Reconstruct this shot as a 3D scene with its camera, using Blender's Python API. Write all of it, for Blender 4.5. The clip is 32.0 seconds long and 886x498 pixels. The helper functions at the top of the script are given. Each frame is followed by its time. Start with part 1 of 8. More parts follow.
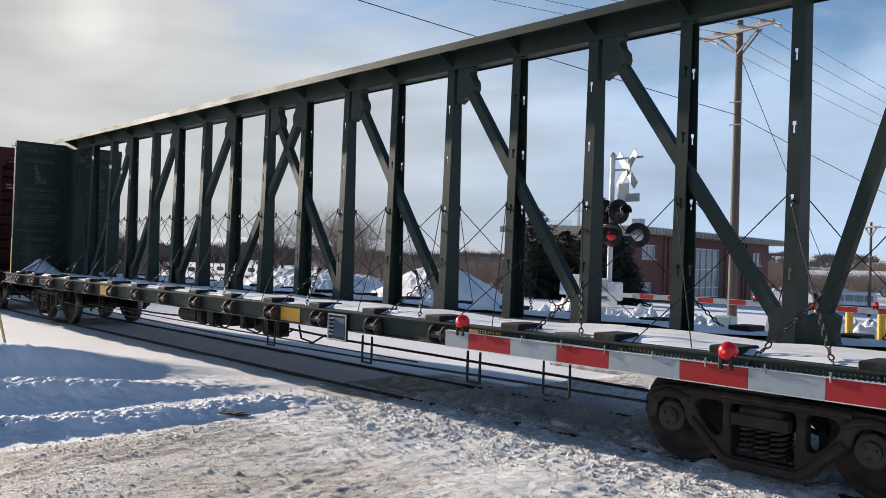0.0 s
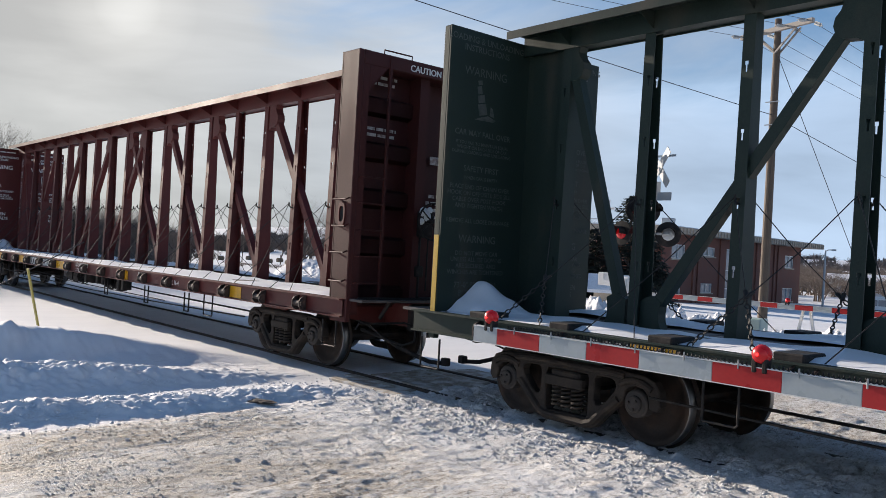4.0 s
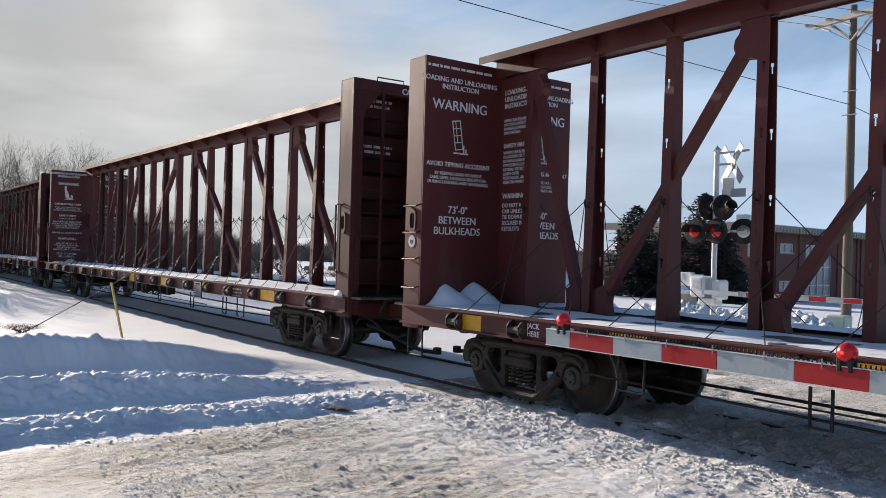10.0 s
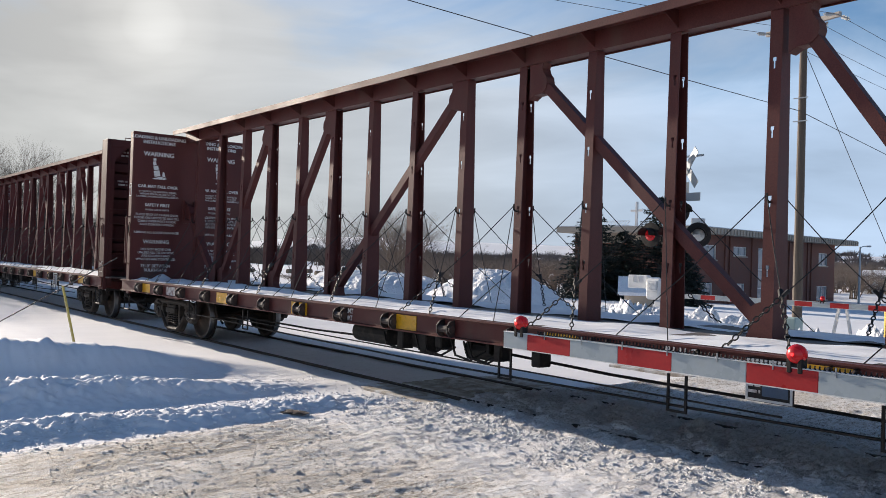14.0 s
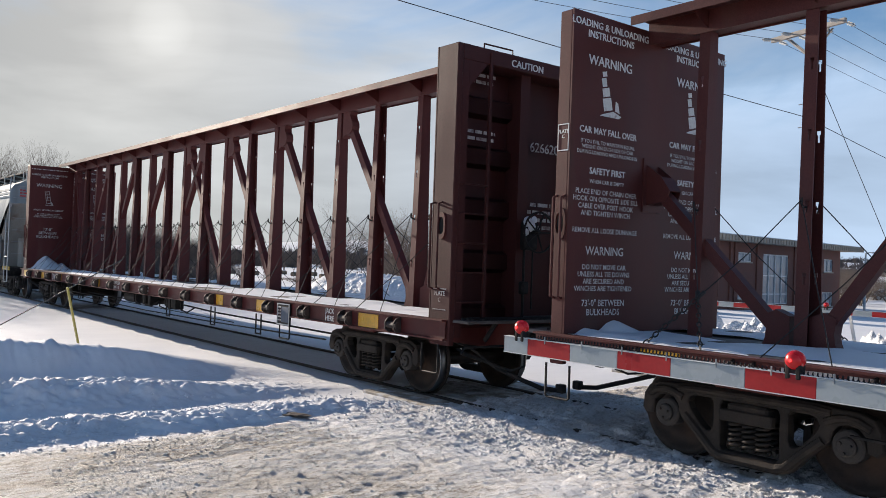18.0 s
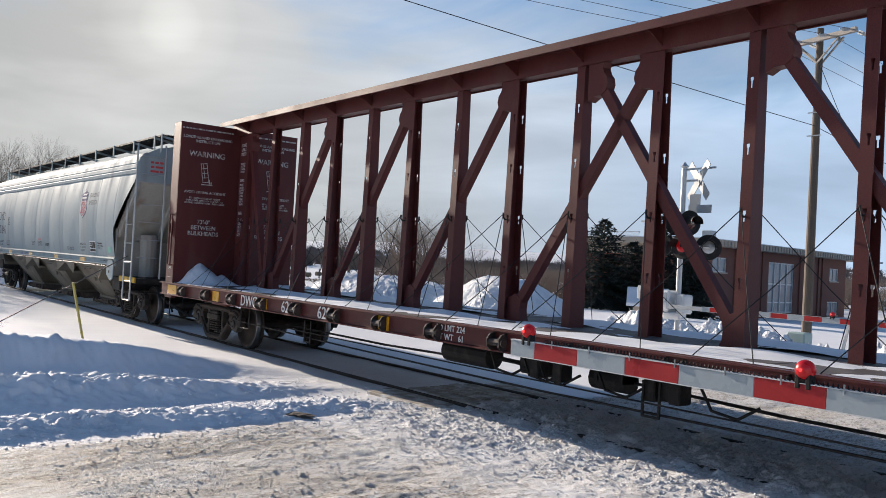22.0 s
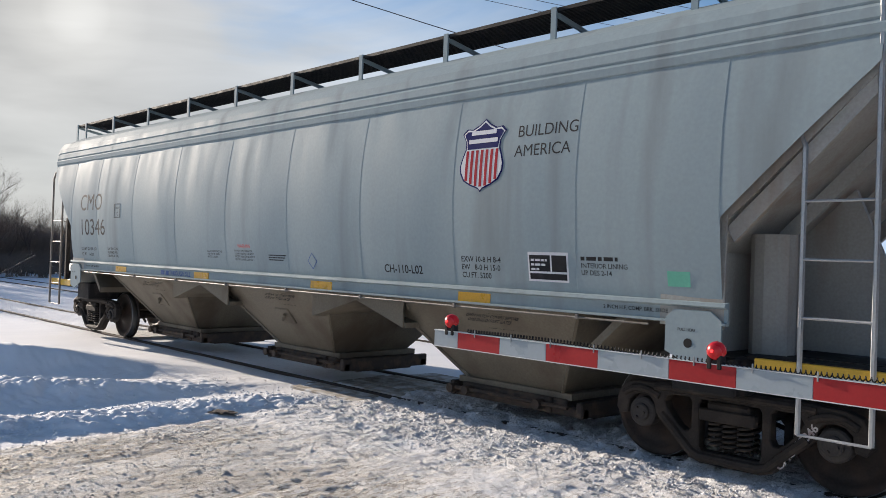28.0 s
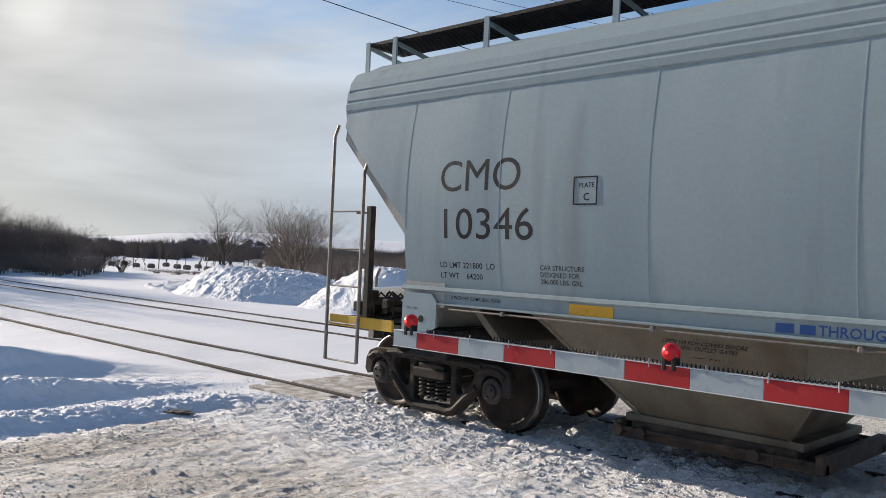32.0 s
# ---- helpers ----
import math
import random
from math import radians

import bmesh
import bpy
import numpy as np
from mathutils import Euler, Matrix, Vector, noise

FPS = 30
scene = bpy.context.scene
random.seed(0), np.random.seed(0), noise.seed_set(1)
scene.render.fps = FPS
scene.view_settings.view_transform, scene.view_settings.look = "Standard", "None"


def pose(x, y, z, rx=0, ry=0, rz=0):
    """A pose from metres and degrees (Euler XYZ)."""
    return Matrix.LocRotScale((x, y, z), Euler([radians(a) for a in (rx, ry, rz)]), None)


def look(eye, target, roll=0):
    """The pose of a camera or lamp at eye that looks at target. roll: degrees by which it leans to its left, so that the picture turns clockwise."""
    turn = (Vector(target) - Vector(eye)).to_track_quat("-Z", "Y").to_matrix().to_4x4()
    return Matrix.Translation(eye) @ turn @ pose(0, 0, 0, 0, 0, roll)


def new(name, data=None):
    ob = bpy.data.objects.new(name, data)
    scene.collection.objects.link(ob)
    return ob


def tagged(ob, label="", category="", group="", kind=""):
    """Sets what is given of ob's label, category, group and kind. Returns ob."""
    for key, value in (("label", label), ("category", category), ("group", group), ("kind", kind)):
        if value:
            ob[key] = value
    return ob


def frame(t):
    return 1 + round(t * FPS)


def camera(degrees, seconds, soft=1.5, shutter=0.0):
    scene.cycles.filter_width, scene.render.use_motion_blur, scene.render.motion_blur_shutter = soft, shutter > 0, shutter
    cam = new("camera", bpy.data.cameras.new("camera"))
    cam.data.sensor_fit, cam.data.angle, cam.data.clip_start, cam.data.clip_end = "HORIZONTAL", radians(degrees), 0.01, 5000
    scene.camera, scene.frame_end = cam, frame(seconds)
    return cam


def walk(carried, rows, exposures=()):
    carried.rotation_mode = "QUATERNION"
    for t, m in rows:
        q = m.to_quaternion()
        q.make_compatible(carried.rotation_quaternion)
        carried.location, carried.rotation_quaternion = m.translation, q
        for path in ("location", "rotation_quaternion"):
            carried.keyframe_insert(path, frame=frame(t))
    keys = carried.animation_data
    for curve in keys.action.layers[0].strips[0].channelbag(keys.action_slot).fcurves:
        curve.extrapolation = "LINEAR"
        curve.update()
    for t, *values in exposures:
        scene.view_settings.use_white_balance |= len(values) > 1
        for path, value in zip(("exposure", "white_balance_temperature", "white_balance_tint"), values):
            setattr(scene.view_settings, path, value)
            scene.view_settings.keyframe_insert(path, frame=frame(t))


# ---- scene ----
# ---------------------------------------------------------------- camera
cam = camera(55.47, 32.0, soft=0.5)
PATH = [  # seconds, yaw, pitch, roll, and the small sway of the hand-held camera in metres
    (0.0, 47.51, 90.70, -1.85, 0.018, -0.001, -0.000),
    (0.5, 47.67, 90.67, -2.01, 0.015, 0.001, -0.000),
    (1.0, 47.77, 90.57, -2.29, 0.012, 0.002, 0.001),
    (1.5, 48.08, 90.44, -2.47, 0.009, 0.004, -0.001),
    (2.0, 48.25, 90.40, -2.86, 0.009, -0.001, -0.003),
    (2.5, 48.53, 90.42, -3.13, 0.008, -0.007, -0.005),
    (3.0, 48.84, 90.45, -3.40, 0.002, -0.007, -0.006),
    (3.5, 49.08, 90.37, -3.45, -0.010, -0.002, -0.004),
    (5.5, 50.72, 89.97, -1.90, -0.016, 0.001, -0.002),
    (6.0, 51.38, 90.07, -1.63, -0.013, -0.002, -0.002),
    (6.5, 52.03, 90.10, -1.43, -0.014, -0.005, -0.003),
    (7.0, 52.59, 90.17, -1.42, -0.017, -0.002, -0.005),
    (7.5, 52.98, 90.20, -1.45, -0.018, -0.001, -0.004),
    (8.0, 53.16, 90.27, -1.54, -0.012, -0.003, -0.001),
    (8.5, 53.39, 90.25, -1.59, -0.006, -0.003, -0.002),
    (9.0, 53.59, 90.25, -1.72, -0.008, -0.001, -0.004),
    (9.5, 53.80, 90.22, -1.66, -0.012, -0.005, -0.004),
    (10.0, 54.08, 90.37, -1.65, -0.012, -0.006, -0.003),
    (10.5, 54.15, 90.53, -1.41, -0.011, -0.002, -0.003),
    (11.0, 53.88, 90.65, -1.26, -0.009, -0.002, -0.003),
    (11.5, 53.39, 90.63, -1.20, -0.008, -0.010, -0.004),
    (12.0, 52.78, 90.59, -1.41, -0.010, -0.011, -0.005),
    (12.5, 52.27, 90.45, -1.58, -0.011, -0.006, -0.003),
    (13.0, 51.79, 90.46, -1.63, -0.007, -0.002, 0.000),
    (13.5, 51.45, 90.53, -1.71, -0.007, 0.000, 0.000),
    (14.0, 51.31, 90.64, -1.73, -0.011, 0.003, -0.002),
    (14.5, 51.48, 90.74, -1.88, -0.006, 0.005, -0.004),
    (16.5, 52.37, 90.93, -2.29, 0.007, 0.005, -0.002),
    (17.0, 52.18, 90.90, -2.15, 0.019, 0.006, 0.000),
    (17.5, 51.88, 90.89, -2.10, 0.025, 0.006, 0.001),
    (18.0, 51.63, 90.89, -2.07, 0.025, 0.007, 0.001),
    (18.5, 51.50, 90.91, -2.15, 0.021, 0.011, 0.001),
    (19.0, 51.36, 90.94, -2.22, 0.014, 0.014, 0.001),
    (19.5, 51.33, 91.06, -2.47, 0.007, 0.011, -0.001),
    (20.0, 51.30, 91.16, -2.82, 0.005, 0.003, -0.002),
    (20.5, 51.44, 91.17, -2.97, 0.006, 0.000, -0.002),
    (21.0, 51.57, 91.14, -3.06, 0.001, 0.000, -0.003),
    (21.5, 51.76, 91.10, -3.12, -0.006, 0.000, -0.003),
    (22.0, 51.93, 91.02, -3.14, -0.009, 0.002, -0.000),
    (22.5, 51.96, 91.09, -3.20, -0.008, 0.004, -0.001),
    (23.0, 52.00, 91.32, -3.35, -0.010, 0.002, -0.005),
    (23.5, 51.95, 91.42, -3.38, -0.019, -0.000, -0.005),
    (24.0, 51.59, 91.45, -3.35, -0.023, -0.003, -0.005),
    (24.5, 50.79, 91.38, -3.20, -0.016, -0.004, -0.006),
    (26.5, 45.85, 90.23, -2.30, -0.011, -0.008, -0.006),
    (27.0, 45.95, 90.22, -2.22, -0.011, -0.013, -0.004),
    (27.5, 46.36, 90.38, -2.05, -0.005, -0.017, 0.001),
    (28.0, 46.65, 90.65, -1.96, 0.009, -0.013, 0.003),
    (28.5, 46.77, 90.80, -1.87, 0.018, 0.001, 0.003),
    (29.0, 46.68, 90.89, -1.93, 0.019, 0.012, 0.003),
    (29.5, 46.53, 90.93, -1.94, 0.019, 0.011, 0.003),
    (30.0, 46.33, 90.97, -2.12, 0.020, 0.004, 0.003),
    (30.5, 46.10, 91.00, -2.19, 0.022, 0.001, 0.004),
    (31.0, 45.77, 90.99, -2.33, 0.024, 0.005, 0.004),
    (31.5, 45.14, 90.97, -2.43, 0.024, 0.006, 0.003),
    (32.0, 44.14, 90.75, -2.50, 0.026, 0.003, 0.005),
]
walk(cam, [(r[0], pose(r[4], r[5], 1.84 + r[6], r[2], r[3], r[1])) for r in PATH])

# ---------------------------------------------------------------- world, sun, exposure
SUN_YAW, SUN_EL = 94.2, 14.2
sun_dir = Vector((-math.sin(radians(SUN_YAW)) * math.cos(radians(SUN_EL)),
                  math.cos(radians(SUN_YAW)) * math.cos(radians(SUN_EL)), math.sin(radians(SUN_EL))))
world = bpy.data.worlds.new("sky")
scene.world = world
world.use_nodes = True
wn, wl = world.node_tree.nodes, world.node_tree.links
wn.clear()
w_out = wn.new("ShaderNodeOutputWorld")
w_bg = wn.new("ShaderNodeBackground")
w_bg.inputs["Strength"].default_value = 0.08
w_sky = wn.new("ShaderNodeTexSky")
w_sky.sky_type = "NISHITA"
w_sky.sun_disc = False
w_sky.sun_elevation = radians(SUN_EL)
w_sky.sun_rotation = radians(-SUN_YAW)
w_sky.air_density, w_sky.dust_density, w_sky.ozone_density = 1.0, 0.15, 4.0
w_tc = wn.new("ShaderNodeTexCoord")
w_map = wn.new("ShaderNodeMapping")
w_map.inputs["Scale"].default_value = (1.0, 1.0, 3.4)
w_noise = wn.new("ShaderNodeTexNoise")
w_noise.inputs["Scale"].default_value = 2.1
w_noise.inputs["Detail"].default_value = 7.0
w_noise.inputs["Roughness"].default_value = 0.55
w_noise.inputs["Distortion"].default_value = 0.5
w_dot = wn.new("ShaderNodeVectorMath")
w_dot.operation = "DOT_PRODUCT"
w_dot.inputs[1].default_value = sun_dir
w_veil = wn.new("ShaderNodeMapRange")
for k, v in (("From Min", 0.45), ("From Max", 0.95), ("To Min", 0.15), ("To Max", 0.42)):
    w_veil.inputs[k].default_value = v
w_sep = wn.new("ShaderNodeSeparateXYZ")
w_low = wn.new("ShaderNodeMapRange")
for k, v in (("From Min", 0.0), ("From Max", 0.3), ("To Min", 0.6), ("To Max", 0.0)):
    w_low.inputs[k].default_value = v
w_a1 = wn.new("ShaderNodeMath")
w_a2 = wn.new("ShaderNodeMath")
w_ramp = wn.new("ShaderNodeMapRange")
w_ramp.interpolation_type = "SMOOTHSTEP"
for k, v in (("From Min", 0.42), ("From Max", 0.98), ("To Min", 0.0), ("To Max", 0.96)):
    w_ramp.inputs[k].default_value = v
w_glow = wn.new("ShaderNodeMapRange")
w_glow.interpolation_type = "SMOOTHSTEP"
for k, v in (("From Min", 0.4), ("From Max", 1.0), ("To Min", 0.0), ("To Max", 1.0)):
    w_glow.inputs[k].default_value = v
w_cloud = wn.new("ShaderNodeMixRGB")
w_cloud.inputs["Color1"].default_value = (3.7, 4.75, 6.3, 1)
w_cloud.inputs["Color2"].default_value = (4.75, 4.7, 4.55, 1)
w_mix = wn.new("ShaderNodeMixRGB")
wl.new(w_tc.outputs["Generated"], w_map.inputs["Vector"])
wl.new(w_map.outputs["Vector"], w_noise.inputs["Vector"])
wl.new(w_tc.outputs["Generated"], w_dot.inputs[0])
wl.new(w_dot.outputs["Value"], w_veil.inputs["Value"])
wl.new(w_dot.outputs["Value"], w_glow.inputs["Value"])
wl.new(w_tc.outputs["Generated"], w_sep.inputs["Vector"])
wl.new(w_sep.outputs["Z"], w_low.inputs["Value"])
w_tex = wn.new("ShaderNodeMapRange")
for k, v in (("From Min", 0.36), ("From Max", 0.66), ("To Min", 0.3), ("To Max", 0.74)):
    w_tex.inputs[k].default_value = v
wl.new(w_noise.outputs["Fac"], w_tex.inputs["Value"])
wl.new(w_tex.outputs["Result"], w_a1.inputs[0])
wl.new(w_veil.outputs["Result"], w_a1.inputs[1])
wl.new(w_a1.outputs["Value"], w_a2.inputs[0])
w_high = wn.new("ShaderNodeMapRange")
w_high.interpolation_type = "SMOOTHSTEP"
for k, v in (("From Min", 0.34), ("From Max", 0.62), ("To Min", 0.0), ("To Max", -0.4)):
    w_high.inputs[k].default_value = v
w_a3 = wn.new("ShaderNodeMath")
wl.new(w_sep.outputs["Z"], w_high.inputs["Value"])
wl.new(w_low.outputs["Result"], w_a3.inputs[0])
wl.new(w_high.outputs["Result"], w_a3.inputs[1])
wl.new(w_a3.outputs["Value"], w_a2.inputs[1])
wl.new(w_a2.outputs["Value"], w_ramp.inputs["Value"])
wl.new(w_glow.outputs["Result"], w_cloud.inputs["Fac"])
wl.new(w_ramp.outputs["Result"], w_mix.inputs["Fac"])
wl.new(w_sky.outputs["Color"], w_mix.inputs["Color1"])
w_map2 = wn.new("ShaderNodeMapping")
w_map2.inputs["Scale"].default_value = (1.0, 1.0, 5.0)
w_band = wn.new("ShaderNodeTexNoise")
w_band.inputs["Scale"].default_value = 2.6
w_band.inputs["Detail"].default_value = 5.0
w_band.inputs["Distortion"].default_value = 0.4
w_grey = wn.new("ShaderNodeMapRange")
for k, v in (("From Min", 0.34), ("From Max", 0.66), ("To Min", 0.78), ("To Max", 1.1)):
    w_grey.inputs[k].default_value = v
w_lit = wn.new("ShaderNodeVectorMath")
w_lit.operation = "SCALE"
wl.new(w_tc.outputs["Generated"], w_map2.inputs["Vector"])
wl.new(w_map2.outputs["Vector"], w_band.inputs["Vector"])
wl.new(w_band.outputs["Fac"], w_grey.inputs["Value"])
wl.new(w_cloud.outputs["Color"], w_lit.inputs[0])
wl.new(w_grey.outputs["Result"], w_lit.inputs["Scale"])
wl.new(w_lit.outputs["Vector"], w_mix.inputs["Color2"])
# the parhelion that stands level with the sun, 23 degrees to its side
DOG_YAW, DOG_EL = 70.7, 14.2
dog_dir = Vector((-math.sin(radians(DOG_YAW)) * math.cos(radians(DOG_EL)), math.cos(radians(DOG_YAW)) * math.cos(radians(DOG_EL)), math.sin(radians(DOG_EL))))
w_add = w_mix.outputs["Color"]
for half, tint in ((9.0, (0.5, 0.44, 0.36)), (4.2, (0.75, 0.72, 0.64)), (2.0, (0.7, 0.7, 0.68))):
    w_near = wn.new("ShaderNodeVectorMath")
    w_near.operation = "DOT_PRODUCT"
    w_near.inputs[1].default_value = dog_dir
    w_fall = wn.new("ShaderNodeMapRange")
    w_fall.interpolation_type = "LINEAR"
    w_fall.inputs["From Min"].default_value, w_fall.inputs["From Max"].default_value = math.cos(radians(half)), 1.0
    w_plus = wn.new("ShaderNodeMixRGB")
    w_plus.blend_type = "ADD"
    w_plus.inputs["Color2"].default_value = (*tint, 1)
    wl.new(w_tc.outputs["Generated"], w_near.inputs[0])
    wl.new(w_near.outputs["Value"], w_fall.inputs["Value"])
    wl.new(w_fall.outputs["Result"], w_plus.inputs["Fac"])
    wl.new(w_add, w_plus.inputs["Color1"])
    w_add = w_plus.outputs["Color"]
wl.new(w_add, w_bg.inputs["Color"])
wl.new(w_bg.outputs["Background"], w_out.inputs["Surface"])

sun = new("sun", bpy.data.lights.new("sun", "SUN"))
sun.data.energy = 4.9
sun.data.angle = radians(0.6)
sun.data.color = (1.0, 0.87, 0.74)
sun.matrix_world = look(sun_dir * 60, (0, 0, 0))
scene.view_settings.exposure = 0.79

# ---------------------------------------------------------------- materials


def rgb(c):
    return (c[0], c[1], c[2], 1.0)


def material(name, col, rough=0.6, metal=0.0, var=0.25, scale=3.0, fine=45.0, bump=0.15, dirt=None, dirt_at=0.58,
             streak=1.0, spec=0.5, random_tint=0.0, depth=0.01):
    """A surface with broad stains, fine grain and relief; dirt: a second colour laid on by noise."""
    m = bpy.data.materials.new(name)
    m.use_nodes = True
    n, l = m.node_tree.nodes, m.node_tree.links
    b = n["Principled BSDF"]
    b.inputs["Metallic"].default_value = metal
    b.inputs["Specular IOR Level"].default_value = spec
    tc = n.new("ShaderNodeTexCoord")
    mp = n.new("ShaderNodeMapping")
    mp.inputs["Scale"].default_value = (1, 1, streak)
    l.new(tc.outputs["Object"], mp.inputs["Vector"])
    big = n.new("ShaderNodeTexNoise")
    big.inputs["Scale"].default_value = scale
    big.inputs["Detail"].default_value = 5
    sm = n.new("ShaderNodeTexNoise")
    sm.inputs["Scale"].default_value = fine
    sm.inputs["Detail"].default_value = 4
    l.new(mp.outputs["Vector"], big.inputs["Vector"])
    l.new(tc.outputs["Object"], sm.inputs["Vector"])
    add = n.new("ShaderNodeMath")
    add.operation = "ADD"
    l.new(big.outputs["Fac"], add.inputs[0])
    l.new(sm.outputs["Fac"], add.inputs[1])
    if random_tint:
        oi = n.new("ShaderNodeObjectInfo")
        sc = n.new("ShaderNodeMath")
        sc.operation = "MULTIPLY_ADD"
        sc.inputs[1].default_value = random_tint
        l.new(oi.outputs["Random"], sc.inputs[0])
        l.new(add.outputs["Value"], sc.inputs[2])
        add = sc
    rg = n.new("ShaderNodeMapRange")
    for k, v in (("From Min", 0.6), ("From Max", 1.4), ("To Min", 1 - var), ("To Max", 1 + var)):
        rg.inputs[k].default_value = v
    l.new(add.outputs["Value"], rg.inputs["Value"])
    mul = n.new("ShaderNodeVectorMath")
    mul.operation = "SCALE"
    mul.inputs[0].default_value = col
    l.new(rg.outputs["Result"], mul.inputs["Scale"])
    out = mul.outputs["Vector"]
    if dirt:
        dr = n.new("ShaderNodeMapRange")
        for k, v in (("From Min", dirt_at - 0.07), ("From Max", dirt_at + 0.14), ("To Min", 0.0), ("To Max", 0.85)):
            dr.inputs[k].default_value = v
        l.new(big.outputs["Fac"], dr.inputs["Value"])
        mx = n.new("ShaderNodeMixRGB")
        mx.inputs["Color2"].default_value = rgb(dirt)
        l.new(dr.outputs["Result"], mx.inputs["Fac"])
        l.new(out, mx.inputs["Color1"])
        out = mx.outputs["Color"]
    l.new(out, b.inputs["Base Color"])
    rr = n.new("ShaderNodeMapRange")
    for k, v in (("From Min", 0.3), ("From Max", 0.7), ("To Min", max(0.03, rough - 0.12)), ("To Max", min(1, rough + 0.12))):
        rr.inputs[k].default_value = v
    l.new(big.outputs["Fac"], rr.inputs["Value"])
    l.new(rr.outputs["Result"], b.inputs["Roughness"])
    if bump:
        bp = n.new("ShaderNodeBump")
        bp.inputs["Strength"].default_value = bump
        bp.inputs["Distance"].default_value = depth
        l.new(sm.outputs["Fac"], bp.inputs["Height"])
        l.new(bp.outputs["Normal"], b.inputs["Normal"])
    return m


def glowing(name, col, strength, base):
    m = material(name, base, rough=0.25, var=0.05, bump=0)
    b = m.node_tree.nodes["Principled BSDF"]
    b.inputs["Emission Color"].default_value = rgb(col)
    b.inputs["Emission Strength"].default_value = strength
    return m


PAINT_BROWN = material("brown_car_paint", (0.098, 0.029, 0.026), rough=0.5, var=0.3, scale=1.6, fine=70, bump=0.12,
                       dirt=(0.1, 0.062, 0.05), dirt_at=0.62, streak=0.35, spec=0.22)
PAINT_RED = material("oxide_red_paint", (0.1, 0.025, 0.023), rough=0.48, var=0.28, scale=1.6, fine=70, bump=0.1,
                     dirt=(0.12, 0.06, 0.05), dirt_at=0.64, streak=0.35, spec=0.22)
PAINT_GREEN = material("dark_green_paint", (0.02, 0.034, 0.028), rough=0.5, var=0.3, scale=1.6, fine=70, bump=0.12,
                       dirt=(0.07, 0.06, 0.048), dirt_at=0.62, streak=0.35, spec=0.22)
PAINT_GREY = material("light_grey_paint", (0.29, 0.352, 0.37), rough=0.66, var=0.08, scale=2.6, fine=26, bump=0.02,
                      dirt=(0.225, 0.255, 0.26), dirt_at=0.6, streak=0.08, spec=0.06)
PAINT_TAN = material("grimy_tan_paint", (0.17, 0.148, 0.112), rough=0.6, var=0.3, scale=1.4, fine=40, bump=0.1,
                     dirt=(0.09, 0.07, 0.05), dirt_at=0.54, streak=0.4, spec=0.25)
PAINT_STAIN = material("rust_stained_grey_paint", (0.37, 0.365, 0.335), rough=0.68, var=0.16, scale=2.2, fine=40, bump=0.04, dirt=(0.25, 0.18, 0.13), dirt_at=0.58, streak=0.18, spec=0.1)
# a darker maroon, used only for the +x end walls of the flat cars
PAINT_DARK_MAROON = material("dark_maroon_paint", (0.064, 0.02, 0.019), rough=0.58, var=0.35, scale=1.2, fine=60, bump=0.12,
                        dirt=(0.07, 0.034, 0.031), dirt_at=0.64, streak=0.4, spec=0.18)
TRUCK_MAT = material("grimy_cast_iron", (0.034, 0.028, 0.024), rough=0.75, spec=0.2, var=0.4, scale=5, fine=60, bump=0.3,
                     dirt=(0.07, 0.055, 0.045), dirt_at=0.57)
WHEEL_MAT = material("brown_wheel_steel", (0.035, 0.026, 0.021), rough=0.6, spec=0.25, metal=0.2, var=0.35, scale=4, fine=50, bump=0.15,
                     dirt=(0.08, 0.05, 0.036), dirt_at=0.55)
TREAD_MAT = material("polished_tread_steel", (0.3, 0.29, 0.28), rough=0.4, metal=1.0, var=0.1, bump=0.03)
CAP_MAT = material("rusty_bearing_cap", (0.04, 0.034, 0.03), rough=0.75, var=0.4, scale=9, fine=70, bump=0.25, dirt=(0.05, 0.04, 0.035))
BLACK_MAT = material("black_gear", (0.017, 0.016, 0.016), rough=0.65, spec=0.22, var=0.4, scale=6, fine=60, bump=0.2, dirt=(0.06, 0.05, 0.045), dirt_at=0.6)
WINCH_MAT = material("rusty_black_winch", (0.03, 0.021, 0.019), rough=0.7, var=0.4, scale=8, fine=60, bump=0.25, dirt=(0.07, 0.04, 0.03), dirt_at=0.57)
CABLE_MAT = material("dark_steel_cable", (0.03, 0.028, 0.026), rough=0.6, metal=0.3, var=0.3, bump=0)
DECK_MAT = material("weathered_steel_deck", (0.09, 0.075, 0.068), rough=0.7, var=0.35, scale=2.5, fine=50, bump=0.2, dirt=(0.15, 0.14, 0.14), dirt_at=0.55)
GALV_MAT = material("galvanised_steel", (0.42, 0.43, 0.43), rough=0.45, metal=0.6, var=0.15, bump=0.05)
WHITE_INK = material("white_stencil_paint", (0.72, 0.71, 0.69), rough=0.6, var=0.15, bump=0, dirt=(0.3, 0.2, 0.18), dirt_at=0.62, scale=14)
WORN_INK = material("worn_white_stencil_paint", (0.55, 0.52, 0.5), rough=0.65, var=0.3, bump=0, dirt=(0.12, 0.05, 0.045), dirt_at=0.5, scale=9)
BLACK_INK = material("black_stencil_paint", (0.016, 0.017, 0.02), rough=0.7, var=0.2, bump=0, dirt=(0.06, 0.062, 0.066), dirt_at=0.68, scale=6, spec=0.2)
BLUE_INK = material("blue_stencil_paint", (0.02, 0.075, 0.27), rough=0.5, var=0.1, bump=0)
RED_INK = material("red_stencil_paint", (0.5, 0.05, 0.05), rough=0.5, var=0.15, bump=0)
